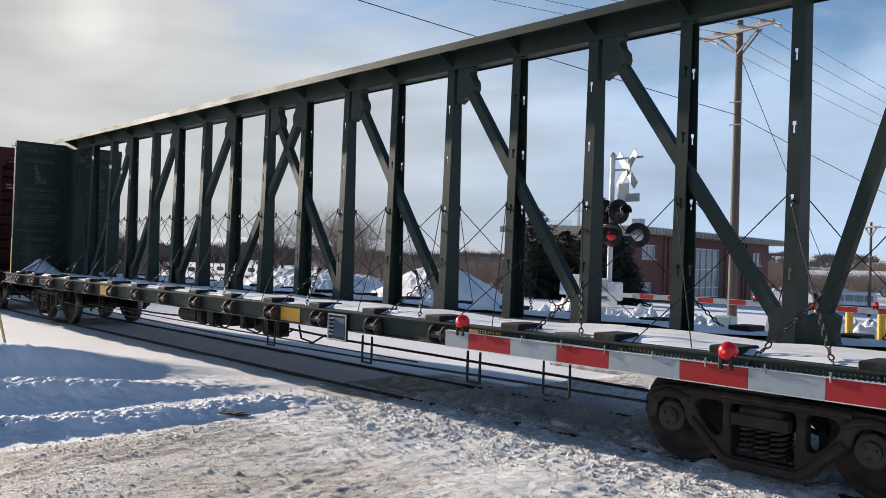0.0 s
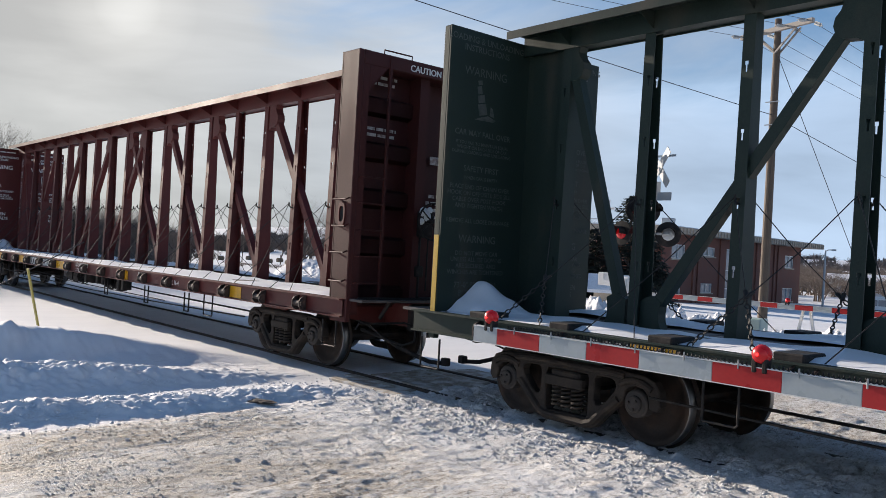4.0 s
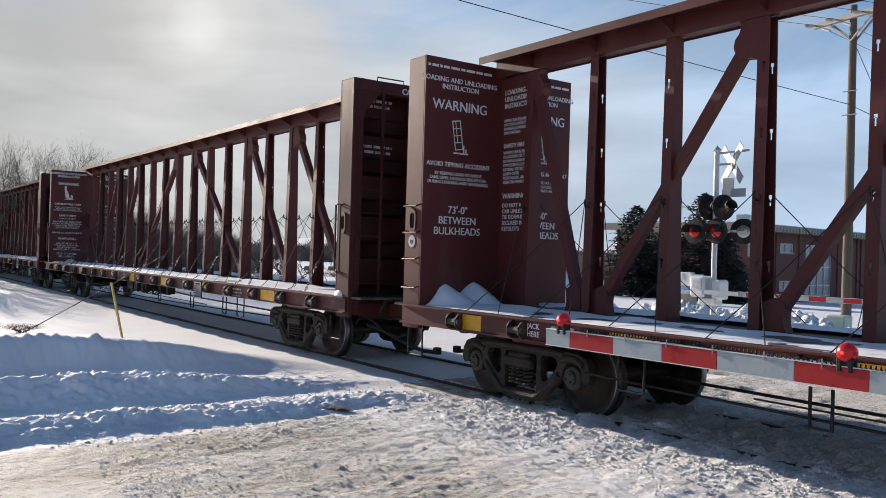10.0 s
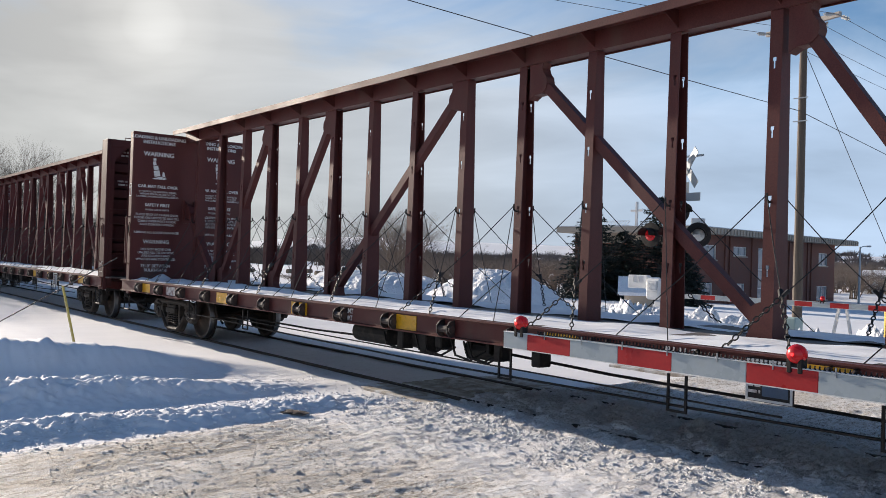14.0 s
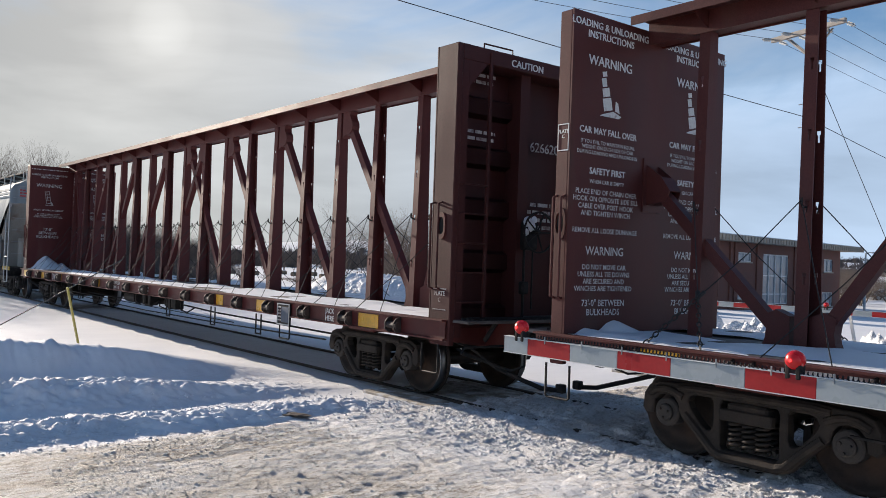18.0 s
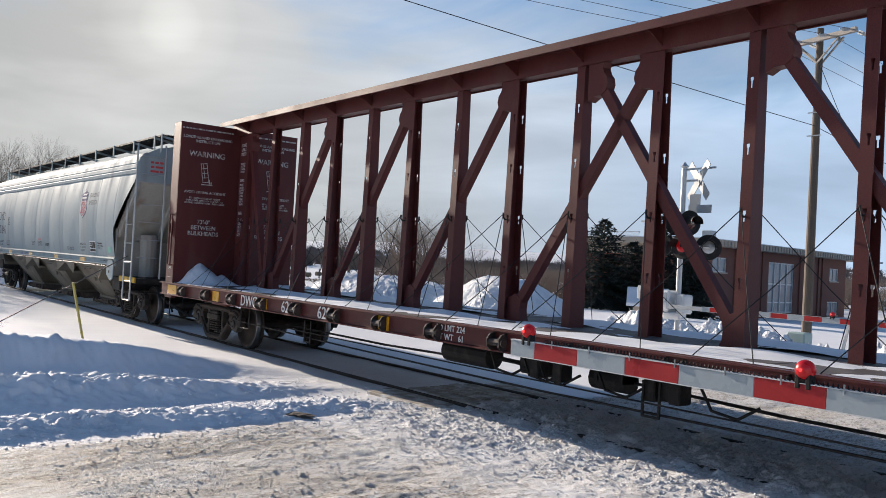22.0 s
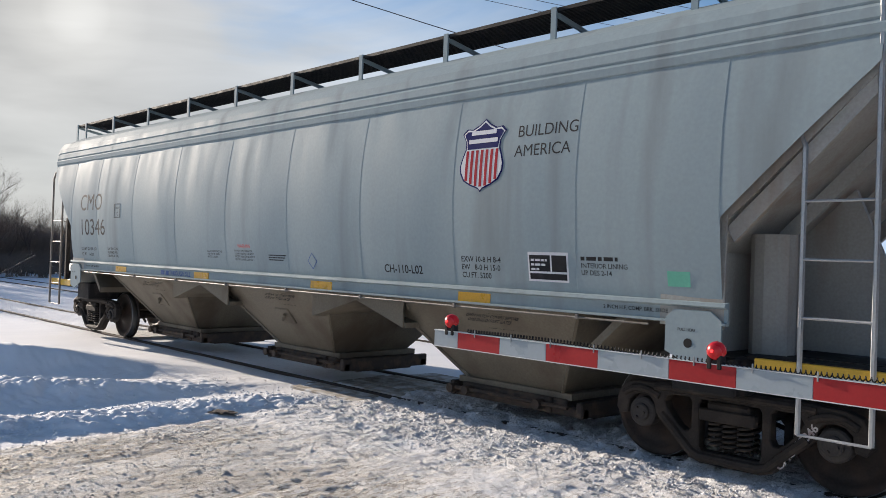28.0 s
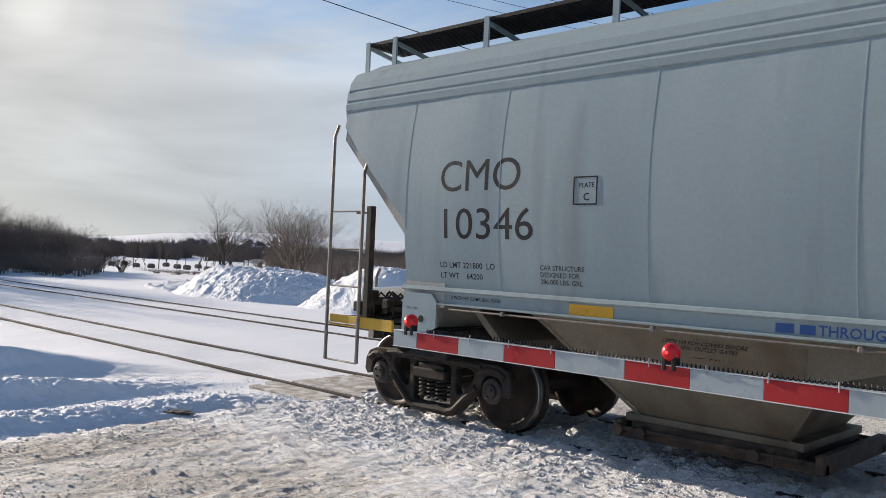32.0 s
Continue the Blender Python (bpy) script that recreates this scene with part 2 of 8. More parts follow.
NAVY_INK = material("navy_emblem_paint", (0.018, 0.022, 0.1), rough=0.75, spec=0.04, var=0.1, bump=0)
CRIMSON_INK = material("crimson_emblem_paint", (0.36, 0.028, 0.04), rough=0.75, spec=0.04, var=0.1, bump=0)
EMBLEM_WHITE = material("white_emblem_paint", (0.68, 0.68, 0.69), rough=0.75, spec=0.05, var=0.08, bump=0)
GREEN_TAG = material("green_placard", (0.12, 0.42, 0.3), rough=0.5, var=0.1, bump=0)
YELLOW_TAPE = material("yellow_reflective_tape", (0.7, 0.36, 0.015), rough=0.35, var=0.15, scale=8, bump=0.03, dirt=(0.4, 0.24, 0.05), dirt_at=0.62)
YELLOW_PAINT = material("yellow_safety_paint", (0.6, 0.36, 0.03), rough=0.5, var=0.15, bump=0.05)
WHITE_TAPE = material("white_reflective_sheet", (0.37, 0.42, 0.445), rough=0.3, var=0.06, scale=4, bump=0.02, dirt=(0.3, 0.33, 0.34), dirt_at=0.62)
BUSH_RED = material("russet_brush", (0.09, 0.045, 0.03), rough=0.9, var=0.3, scale=1.0, bump=0)
RED_TAPE = material("red_reflective_sheet", (0.4, 0.024, 0.026), rough=0.35, var=0.12, scale=4, bump=0.02, spec=0.3)
RED_LENS = glowing("lit_red_lens", (1.0, 0.02, 0.03), 0.05, (0.36, 0.008, 0.012))
RED_DOT = glowing("bright_red_led", (1.0, 0.02, 0.02), 3.0, (0.6, 0.01, 0.01))
RED_DARK = material("unlit_red_lens", (0.05, 0.008, 0.008), rough=0.2, var=0.1, bump=0)
CLEAR_LENS = material("pale_back_lens", (0.5, 0.52, 0.53), rough=0.25, var=0.1, bump=0)
RAIL_MAT = material("rusty_rail_side", (0.032, 0.021, 0.016), rough=0.8, var=0.35, scale=5, bump=0.2)
RAIL_TOP = material("worn_rail_head", (0.05, 0.042, 0.036), rough=0.75, spec=0.2, metal=0.0, var=0.2, bump=0.03)
STAKE_MAT = material("faded_yellow_plastic", (0.42, 0.35, 0.09), rough=0.6, var=0.15, bump=0.05)
PLANK_MAT = material("wet_crossing_timber", (0.30, 0.265, 0.22), rough=0.8, var=0.3, scale=5, fine=50, bump=0.3, random_tint=0.12,
                     dirt=(0.6, 0.6, 0.6), dirt_at=0.5)
SNOW_CAR = material("snow_on_deck", (0.84, 0.86, 0.89), rough=0.6, var=0.04, scale=3, fine=60, bump=0.25)
SNOW_PILE = material("piled_snow", (0.8, 0.815, 0.84), rough=0.65, var=0.1, scale=2.2, fine=15, bump=0.9, depth=0.07, spec=0.25)
BRICK_MAT = material("red_brown_brick", (0.15, 0.062, 0.045), rough=0.85, var=0.25, scale=1.3, fine=20, bump=0.1)
TRIM_MAT = material("tan_fascia", (0.36, 0.31, 0.25), rough=0.7, var=0.12, bump=0.05)
FRAME_MAT = material("pale_window_frame", (0.55, 0.55, 0.54), rough=0.5, var=0.08, bump=0)
GLASS_MAT = material("dim_window_glass", (0.16, 0.19, 0.22), rough=0.08, var=0.3, scale=0.6, bump=0, spec=0.9)
POLE_MAT = material("weathered_pole_wood", (0.11, 0.085, 0.065), rough=0.85, var=0.3, scale=5, fine=40, streak=0.15, bump=0.3)
SILVER_MAT = material("silver_painted_mast", (0.5, 0.52, 0.53), rough=0.4, metal=0.35, var=0.12, bump=0.03)
SIGNBACK_MAT = material("bare_sign_back", (0.33, 0.355, 0.37), rough=0.6, metal=0.0, var=0.12, bump=0.02)
WHITE_PAINT = material("white_enamel", (0.7, 0.71, 0.7), rough=0.5, var=0.1, bump=0.03)
BARK_MAT = material("grey_brown_bark", (0.11, 0.087, 0.072), rough=0.9, var=0.3, scale=6, bump=0.2)
NEEDLE_MAT = material("spruce_needles", (0.035, 0.05, 0.045), rough=0.8, var=0.5, scale=2.0, fine=30, bump=0)
BRUSH_MAT = material("dry_brush", (0.19, 0.15, 0.122), rough=0.9, var=0.4, scale=1.0, bump=0)
STRAW_MAT = material("old_straw_bale", (0.16, 0.125, 0.09), rough=0.95, var=0.3, scale=4, bump=0.4)
WIRE_MAT = material("black_wire", (0.03, 0.03, 0.035), rough=0.6, var=0.1, bump=0)
STEEL_GREY = material("grey_equipment_paint", (0.38, 0.4, 0.41), rough=0.5, var=0.12, bump=0.04)
DULL_STEEL = material("dull_weathered_steel", (0.17, 0.155, 0.14), rough=0.6, metal=0.2, var=0.3, scale=8, bump=0.08, dirt=(0.09, 0.06, 0.045), dirt_at=0.58)
DARK_BLUE = material("dark_blue_metal", (0.03, 0.06, 0.11), rough=0.5, var=0.15, bump=0.03)


def ground_material():
    """Snow, and gritty packed snow with brown sand where the point attribute 'dirt' is high."""
    m = bpy.data.materials.new("snow_and_packed_road_snow")
    m.use_nodes = True
    n, l = m.node_tree.nodes, m.node_tree.links
    b = n["Principled BSDF"]
    at = n.new("ShaderNodeAttribute")
    at.attribute_name = "dirt"
    geo = n.new("ShaderNodeNewGeometry")

    def layer(scale, detail, rough, stretch=(1, 1, 1), turn=0.0):
        mp = n.new("ShaderNodeMapping")
        mp.inputs["Scale"].default_value = stretch
        mp.inputs["Rotation"].default_value = (0, 0, radians(turn))
        q = n.new("ShaderNodeTexNoise")
        q.inputs["Scale"].default_value = scale
        q.inputs["Detail"].default_value = detail
        q.inputs["Roughness"].default_value = rough
        l.new(geo.outputs["Position"], mp.inputs["Vector"])
        l.new(mp.outputs["Vector"], q.inputs["Vector"])
        return q.outputs["Fac"]

    def ranged(v, a0, a1, b0, b1):
        q = n.new("ShaderNodeMapRange")
        for k, w in (("From Min", a0), ("From Max", a1), ("To Min", b0), ("To Max", b1)):
            q.inputs[k].default_value = w
        l.new(v, q.inputs["Value"])
        return q.outputs["Result"]

    def mixed(f, c1, c2):
        q = n.new("ShaderNodeMixRGB")
        for c, k in ((c1, "Color1"), (c2, "Color2")):
            if isinstance(c, tuple):
                q.inputs[k].default_value = rgb(c)
            else:
                l.new(c, q.inputs[k])
        l.new(f, q.inputs["Fac"])
        return q.outputs["Color"]

    def maths(op, a, c):
        q = n.new("ShaderNodeMath")
        q.operation = op
        for v, k in ((a, 0), (c, 1)):
            if isinstance(v, float):
                q.inputs[k].default_value = v
            else:
                l.new(v, q.inputs[k])
        return q.outputs["Value"]

    broad = layer(1.0, 6, 0.62, (1.5, 0.4, 1), 8)
    sep = n.new("ShaderNodeSeparateXYZ")
    l.new(geo.outputs["Position"], sep.inputs["Vector"])
    turned = ranged(sep.outputs["X"], -7.6, -5.4, 0.0, 1.0)

    def swung(scale, detail, rough, stretch):
        """A streaky layer that runs with the road on one side and swings round along the track on the other."""
        one, two = layer(scale, detail, rough, stretch, 10), layer(scale, detail, rough, stretch, -77)
        return maths("ADD", maths("MULTIPLY", one, maths("SUBTRACT", 1.0, turned)), maths("MULTIPLY", two, turned))

    streak = swung(7.0, 5, 0.7, (1.6, 0.28, 1))
    grain = swung(17, 6, 0.8, (1, 0.36, 1))
    pits = layer(44, 5, 0.8, (1, 0.7, 1), 10)
    salt = swung(42, 4, 0.85, (1, 0.55, 1))
    speck = layer(75, 3, 0.6)
    # sand worked into the packed snow in long patches, then streaks, then single grains and holes
    road = mixed(ranged(broad, 0.4, 0.66, 0.0, 1.0), (0.88, 0.87, 0.85), (0.68, 0.6, 0.5))
    road = mixed(ranged(streak, 0.48, 0.64, 0.0, 0.6), road, (0.52, 0.45, 0.36))
    road = mixed(ranged(grain, 0.535, 0.57, 0.0, 0.7), road, (0.2, 0.16, 0.118))
    road = mixed(ranged(salt, 0.54, 0.58, 0.0, 0.72), road, (0.24, 0.19, 0.14))
    road = mixed(ranged(salt, 0.46, 0.41, 0.0, 0.7), road, (0.9, 0.9, 0.9))
    road = mixed(ranged(grain, 0.46, 0.38, 0.0, 0.9), road, (0.92, 0.92, 0.92))
    snow = mixed(ranged(broad, 0.35, 0.7, 0.0, 1.0), (0.82, 0.825, 0.84), (0.765, 0.775, 0.795))
    # a little sand blown on to the clean snow as well
    snow = mixed(ranged(grain, 0.64, 0.74, 0.0, 0.4), snow, (0.5, 0.46, 0.4))
    edge = maths("ADD", at.outputs["Fac"], ranged(grain, 0.3, 0.7, -0.28, 0.28))
    l.new(mixed(ranged(edge, 0.12, 0.9, 0.0, 1.0), snow, road), b.inputs["Base Color"])
    b.inputs["Roughness"].default_value = 0.7
    b.inputs["Specular IOR Level"].default_value = 0.25
    h = maths("ADD", maths("MULTIPLY", speck, 0.35), pits)
    h = maths("ADD", h, maths("MULTIPLY", streak, 0.35))
    bp = n.new("ShaderNodeBump")
    bp.inputs["Distance"].default_value = 0.06
    l.new(ranged(at.outputs["Fac"], 0.0, 0.8, 0.1, 0.9), bp.inputs["Strength"])
    l.new(h, bp.inputs["Height"])
    l.new(bp.outputs["Normal"], b.inputs["Normal"])
    return m


GROUND_MAT = ground_material()

# ---------------------------------------------------------------- mesh helpers


def finish(name, bm, mat, smooth=False):
    me = bpy.data.meshes.new(name)
    bmesh.ops.recalc_face_normals(bm, faces=bm.faces)
    bm.to_mesh(me)
    bm.free()
    me.materials.append(mat)
    if smooth:
        me.shade_smooth()
    return me


def put(name, me, parent=None, m=None, label=""):
    """One object on the mesh me, under parent, at the pose m."""
    ob = new(name, me)
    if parent is not None:
        ob.parent = parent
    if m is not None:
        ob.matrix_basis = m
    if label:
        ob["label"] = label
    return ob


def part(name, bm, mat, parent, label="", m=None, smooth=False):
    return put(name, finish(name, bm, mat, smooth), parent, m, label)


def thing(name, label, category, m=None, group="", kind=""):
    ob = new(name)
    ob.empty_display_size = 0.2
    if m is not None:
        ob.matrix_basis = m
    return tagged(ob, label, category, group, kind)


def B():
    return bmesh.new()


def box(bm, x0, x1, y0, y1, z0, z1):
    v = [bm.verts.new((x, y, z)) for x in (x0, x1) for y in (y0, y1) for z in (z0, z1)]
    for f in ((0, 1, 3, 2), (4, 6, 7, 5), (0, 4, 5, 1), (2, 3, 7, 6), (0, 2, 6, 4), (1, 5, 7, 3)):
        bm.faces.new([v[i] for i in f])
    return bm


def soft_box(bm, x0, x1, y0, y1, z0, z1, r=0.01):
    """A box with chamfered edges."""
    t = B()
    box(t, x0, x1, y0, y1, z0, z1)
    bmesh.ops.bevel(t, geom=t.edges[:], offset=r, segments=1, affect="EDGES")
    join(bm, t)
    return bm


def join(bm, other, m=None):
    """Adds the faces of other, moved by m, to bm."""
    vs = [bm.verts.new(m @ v.co if m is not None else v.co) for v in other.verts]
    other.verts.index_update()
    for f in other.faces:
        bm.faces.new([vs[v.index] for v in f.verts])
    other.free()
    return bm


def prism(bm, poly, a, b, axis="y"):
    """A closed outline of (u, v) drawn out from a to b along an axis."""
    def at(u, v, w):
        return {"y": (u, w, v), "x": (w, u, v), "z": (u, v, w)}[axis]
    p = [bm.verts.new(at(u, v, a)) for u, v in poly]
    q = [bm.verts.new(at(u, v, b)) for u, v in poly]
    bm.faces.new(p)
    bm.faces.new(q[::-1])
    k = len(poly)
    for i in range(k):
        bm.faces.new((p[i], q[i], q[(i + 1) % k], p[(i + 1) % k]))
    return bm


def frame_of(p, q):
    d = Vector(q) - Vector(p)
    return Matrix.Translation(p) @ d.to_track_quat("Z", "Y").to_matrix().to_4x4(), d.length


def rod(bm, p, q, r, n=8, r2=None):
    m, ln = frame_of(p, q)
    r2 = r if r2 is None else r2
    a = [bm.verts.new(m @ Vector((r * math.cos(i * math.tau / n), r * math.sin(i * math.tau / n), 0))) for i in range(n)]
    b = [bm.verts.new(m @ Vector((r2 * math.cos(i * math.tau / n), r2 * math.sin(i * math.tau / n), ln))) for i in range(n)]
    bm.faces.new(a[::-1])
    bm.faces.new(b)
    for i in range(n):
        bm.faces.new((a[i], a[(i + 1) % n], b[(i + 1) % n], b[i]))
    return bm


def pipe(bm, pts, r, n=6):
    """A bent pipe through the points."""
    pts = [Vector(p) for p in pts]
    rings = []
    for i, p in enumerate(pts):
        d = (pts[min(i + 1, len(pts) - 1)] - pts[max(i - 1, 0)]).normalized()
        q = d.to_track_quat("Z", "Y").to_matrix()
        rings.append([bm.verts.new(p + q @ Vector((r * math.cos(k * math.tau / n), r * math.sin(k * math.tau / n), 0))) for k in range(n)])
    for a, b in zip(rings, rings[1:]):
        best = min(range(n), key=lambda s: sum((a[k].co - b[(k + s) % n].co).length for k in range(n)))
        for k in range(n):
            bm.faces.new((a[k], a[(k + 1) % n], b[(k + 1 + best) % n], b[(k + best) % n]))
    bm.faces.new(rings[0][::-1])
    bm.faces.new(rings[-1])
    return bm


def bar(bm, p, q, w, h, up=(0, 0, 1)):
    """A square bar from p to q, w wide and h high."""
    p, q = Vector(p), Vector(q)
    d = (q - p).normalized()
    s = d.cross(Vector(up)).normalized()
    u = s.cross(d).normalized()
    v = [bm.verts.new(c + s * a * w / 2 + u * e * h / 2) for c in (p, q) for a, e in ((-1, -1), (1, -1), (1, 1), (-1, 1))]
    for f in ((3, 2, 1, 0), (4, 5, 6, 7), (0, 1, 5, 4), (1, 2, 6, 5), (2, 3, 7, 6), (3, 0, 4, 7)):
        bm.faces.new([v[i] for i in f])
    return bm


def lathe(bm, prof, n=24, axis="y"):
    """A profile of (radius, along) turned round an axis."""
    rings = []
    for r, a in prof:
        if r < 1e-5:
            rings.append([bm.verts.new((0, a, 0) if axis == "y" else (0, 0, a))])
        else:
            rings.append([bm.verts.new((r * math.cos(i * math.tau / n), a, r * math.sin(i * math.tau / n)) if axis == "y" else
                                       (r * math.cos(i * math.tau / n), r * math.sin(i * math.tau / n), a)) for i in range(n)])
    for a, b in zip(rings, rings[1:]):
        for i in range(n):
            j = (i + 1) % n
            f = [a[i % len(a)], a[j % len(a)], b[j % len(b)], b[i % len(b)]]
            f = list(dict.fromkeys(f))
            if len(f) > 2:
                bm.faces.new(f)
    return bm


def text_mesh(body, size, mat, align="CENTER", wide=1.0, gap=1.0, raise_by=0.0):
    """Lettering as a flat mesh, upright in its own x and y."""
    c = bpy.data.curves.new("lettering", "FONT")
    c.body, c.size, c.align_x, c.align_y = body, size, align, "TOP_BASELINE"
    c.space_line = gap
    c.offset = size * 0.012 if size < 0.15 else 0.0
    c.resolution_u = 2 if size < 0.12 else 5
    o = bpy.data.objects.new("lettering", c)
    me = bpy.data.meshes.new_from_object(o)
    bpy.data.objects.remove(o)
    bpy.data.curves.remove(c)
    me.transform(Matrix.Diagonal((wide, 1, 1, 1)))
    if mat in (WHITE_INK, WORN_INK):
        # heavy stencil strokes: the letters laid down twice, a little apart
        bm = B()
        bm.from_mesh(me)
        more = bmesh.ops.duplicate(bm, geom=bm.verts[:] + bm.edges[:] + bm.faces[:])["geom"]
        bmesh.ops.translate(bm, verts=[v for v in more if isinstance(v, bmesh.types.BMVert)], vec=(size * 0.045, size * 0.012, 0.0005))
        bm.to_mesh(me)
        bm.free()
    me.materials.clear()
    me.materials.append(mat)
    return me


def bars_mesh(lines, size, mat, step=1.5, align="CENTER"):
    """Writing too small to read: one row of short bars for each width in lines."""
    bm = B()
    rng = random.Random(len(lines) * 7 + int(size * 1000))
    y = 0.0
    for ln in lines:
        x = -ln / 2 if align == "CENTER" else 0.0
        end = x + ln
        while x < end - size * 0.3:
            w = min(size * rng.uniform(0.8, 3.2), end - x)
            box(bm, x, x + w, y, y + size * 0.72, 0, 0.0015)
            x += w + size * 0.45
        y -= size * step
    return finish("lettering", bm, mat)


SIDE = Matrix.Rotation(radians(90), 4, "X")
ENDFACE = Matrix.Rotation(radians(90), 4, "Z") @ Matrix.Rotation(radians(90), 4, "X")


def on_side(x, y, z):
    return Matrix.Translation((x, y, z)) @ SIDE


def on_end(x, y, z):
    return Matrix.Translation((x, y, z)) @ ENDFACE
# ---------------------------------------------------------------- ground and track


def value_noise(x, y, seed):
    """Smooth noise on arrays, -1 to 1."""
    rng = np.random.RandomState(seed)
    tab = rng.rand(256, 256) * 2 - 1
    xi, yi = np.floor(x).astype(int), np.floor(y).astype(int)
    u, v = x - xi, y - yi
    u, v = u * u * (3 - 2 * u), v * v * (3 - 2 * v)
    a, b = tab[xi % 256, yi % 256], tab[(xi + 1) % 256, yi % 256]
    c, d = tab[xi % 256, (yi + 1) % 256], tab[(xi + 1) % 256, (yi + 1) % 256]
    return (a * (1 - u) + b * u) * (1 - v) + (c * (1 - u) + d * u) * v


def fbm(x, y, seed, octaves=4, gain=0.5):
    out, amp, total = 0.0, 1.0, 0.0
    for k in range(octaves):
        c, s = math.cos(0.6 + 0.9 * k), math.sin(0.6 + 0.9 * k)
        out = out + amp * value_noise((x * c - y * s) * 2 ** k + 17.3 * k, (x * s + y * c) * 2 ** k - 9.1 * k, seed + k)
        total += amp
        amp *= gain
    return out / total


def smooth(a, b, v):
    t = np.clip((v - a) / (b - a), 0, 1)
    return t * t * (3 - 2 * t)


ROAD_EDGE = -8.6


def ground_shape(x, y):
    """Height and dirtiness of the ground."""
    z = np.full(x.shape, -0.07) + 0.03 * fbm(x * 0.35, y * 0.35, 3)
    far = np.hypot(x, y)
    # the land falls away a little behind the tracks and rises in low hills far off
    z = z - 1.5 * smooth(26, 75, y) - 0.5 * smooth(40, 120, -x)
    hill = fbm(x / 420.0, y / 420.0, 41, 4)
    z = z + smooth(260, 900, far) * (7.5 + 13 * hill) + smooth(900, 1900, far) * (16 + 22 * hill)
    # ploughed road surface along y, crossing both tracks
    wobble = 0.45 * fbm(y * 0.5, y * 0.05, 9, 3) + 0.15 * fbm(x * 1.3, y * 1.3, 12, 3)
    road = smooth(ROAD_EDGE - 0.2, ROAD_EDGE + 0.35, x + wobble * 0.6) * (1 - smooth(9.0, 10.0, x + wobble)) * (1 - smooth(40, 60, y))
    grit = fbm(x * 5, y * 5, 27, 4, 0.62)
    ruts = fbm(x * 1.5 + 0.25 * y, y * 0.16, 21, 3) * 0.02
    streaks = fbm(x * 6 + 0.8 * y, y * 0.8, 31, 4, 0.6)
    # wheels turning on to the crossing draw the marks round until they run nearly along the track
    lengthwise, across = -0.974 * x + 0.225 * y, 0.225 * x + 0.974 * y
    turned = smooth(-7.6, -5.4, x)
    streaks = streaks * (1 - turned) + turned * fbm(across * 6.5, lengthwise * 0.8, 131, 4, 0.62)
    fine = fbm(x * 9 + 1.5 * y, y * 4.5, 37, 3, 0.7)
    dirty = -0.02 + ruts + 0.005 * grit + 0.008 * streaks + 0.009 * fine
    z = z * (1 - road) + dirty * road
    # churned slush beside the near rail: ridges drawn out across the track, with lumps
    near = smooth(3.6, 5.6, y + 0.5 * fbm(x * 0.7, y * 0.3, 5)) * (1 - smooth(7.0, 7.2, y)) * road
    comb = np.abs(fbm(across * 2.6, lengthwise * 0.5, 33, 4, 0.58))
    rows = fbm(across * 4.4, lengthwise * 0.6, 35, 4, 0.66)
    churn = fbm(x * 9 + 2 * y, y * 6, 39, 3, 0.7)
    chunk = np.abs(fbm(x * 5.5, y * 5.5, 61, 3, 0.6))
    z = z + near * (0.028 * rows + 0.006 * chunk + 0.011 * churn + 0.02)
    after = np.exp(-((y - 10.6) / 0.9) ** 2) * road
    z = z + after * (0.03 + 0.08 * np.abs(fbm(x * 2.2, y * 2.2, 66, 4, 0.6)))
    # three banks thrown up beside the road
    rough = fbm(x * 1.6, y * 1.6, 70, 5, 0.55)
    lump = np.abs(fbm(x * 3.1, y * 3.1, 77, 4, 0.55))
    crumb = np.abs(fbm(x * 6.5, y * 6.5, 79, 3, 0.6))
    mealy = fbm(x * 15, y * 15, 83, 2, 0.6)

    def bank(cx, wide_a, wide_b, high, y_end, soft):
        d = x - cx
        w = np.where(d < 0, wide_a, wide_b)
        return high * np.exp(-(d / w) ** 2) * (1 - smooth(y_end - soft, y_end, y))
    b1 = bank(-13.5 + 0.27 * np.maximum(y - 2.5, 0) + 0.15 * rough, 1.7, 0.6, 0.52, 7.4, 4.6)
    b2 = bank(-11.0 + 0.12 * y * 0.5 + 0.3 * rough, 0.75, 0.4, 0.3, 7.6, 5.4)
    b3 = bank(-9.2 + 0.05 * y + 0.25 * rough, 0.7, 0.35, 0.15, 7.4, 2.2)
    crest = smooth(0.3, 0.6, b1)
    banks = b1 * (1 + 0.12 * rough) + crest * (0.07 * lump + 0.08 * crumb + 0.03 * mealy) + b2 * (0.95 + 0.2 * lump + 0.26 * crumb + 0.14 * mealy) + b3 * (0.75 + 0.35 * lump + 0.45 * crumb + 0.25 * mealy)
    z = z + banks
    scrape = smooth(-0.25, 0.8, fbm(x * 1.1 + 0.4 * y, y * 0.5, 90, 4)) * smooth(-13.0, -10.5, x) * (1 - smooth(6.2, 8, y)) * (1 - np.clip(banks * 4, 0, 1))
    z = z + 0.03 * scrape * grit
    # the slush by the rail is cleaner than the road
    dirt = road * (1 - 0.5 * near) * (0.85 + 0.3 * rough) * (1 - 0.9 * np.clip(b3 * 6, 0, 1))
    dirt = dirt * (1 - 0.35 * np.clip((comb - 0.1) * 3, 0, 1) * near)
    dirt = np.maximum(dirt, 0.5 * scrape)
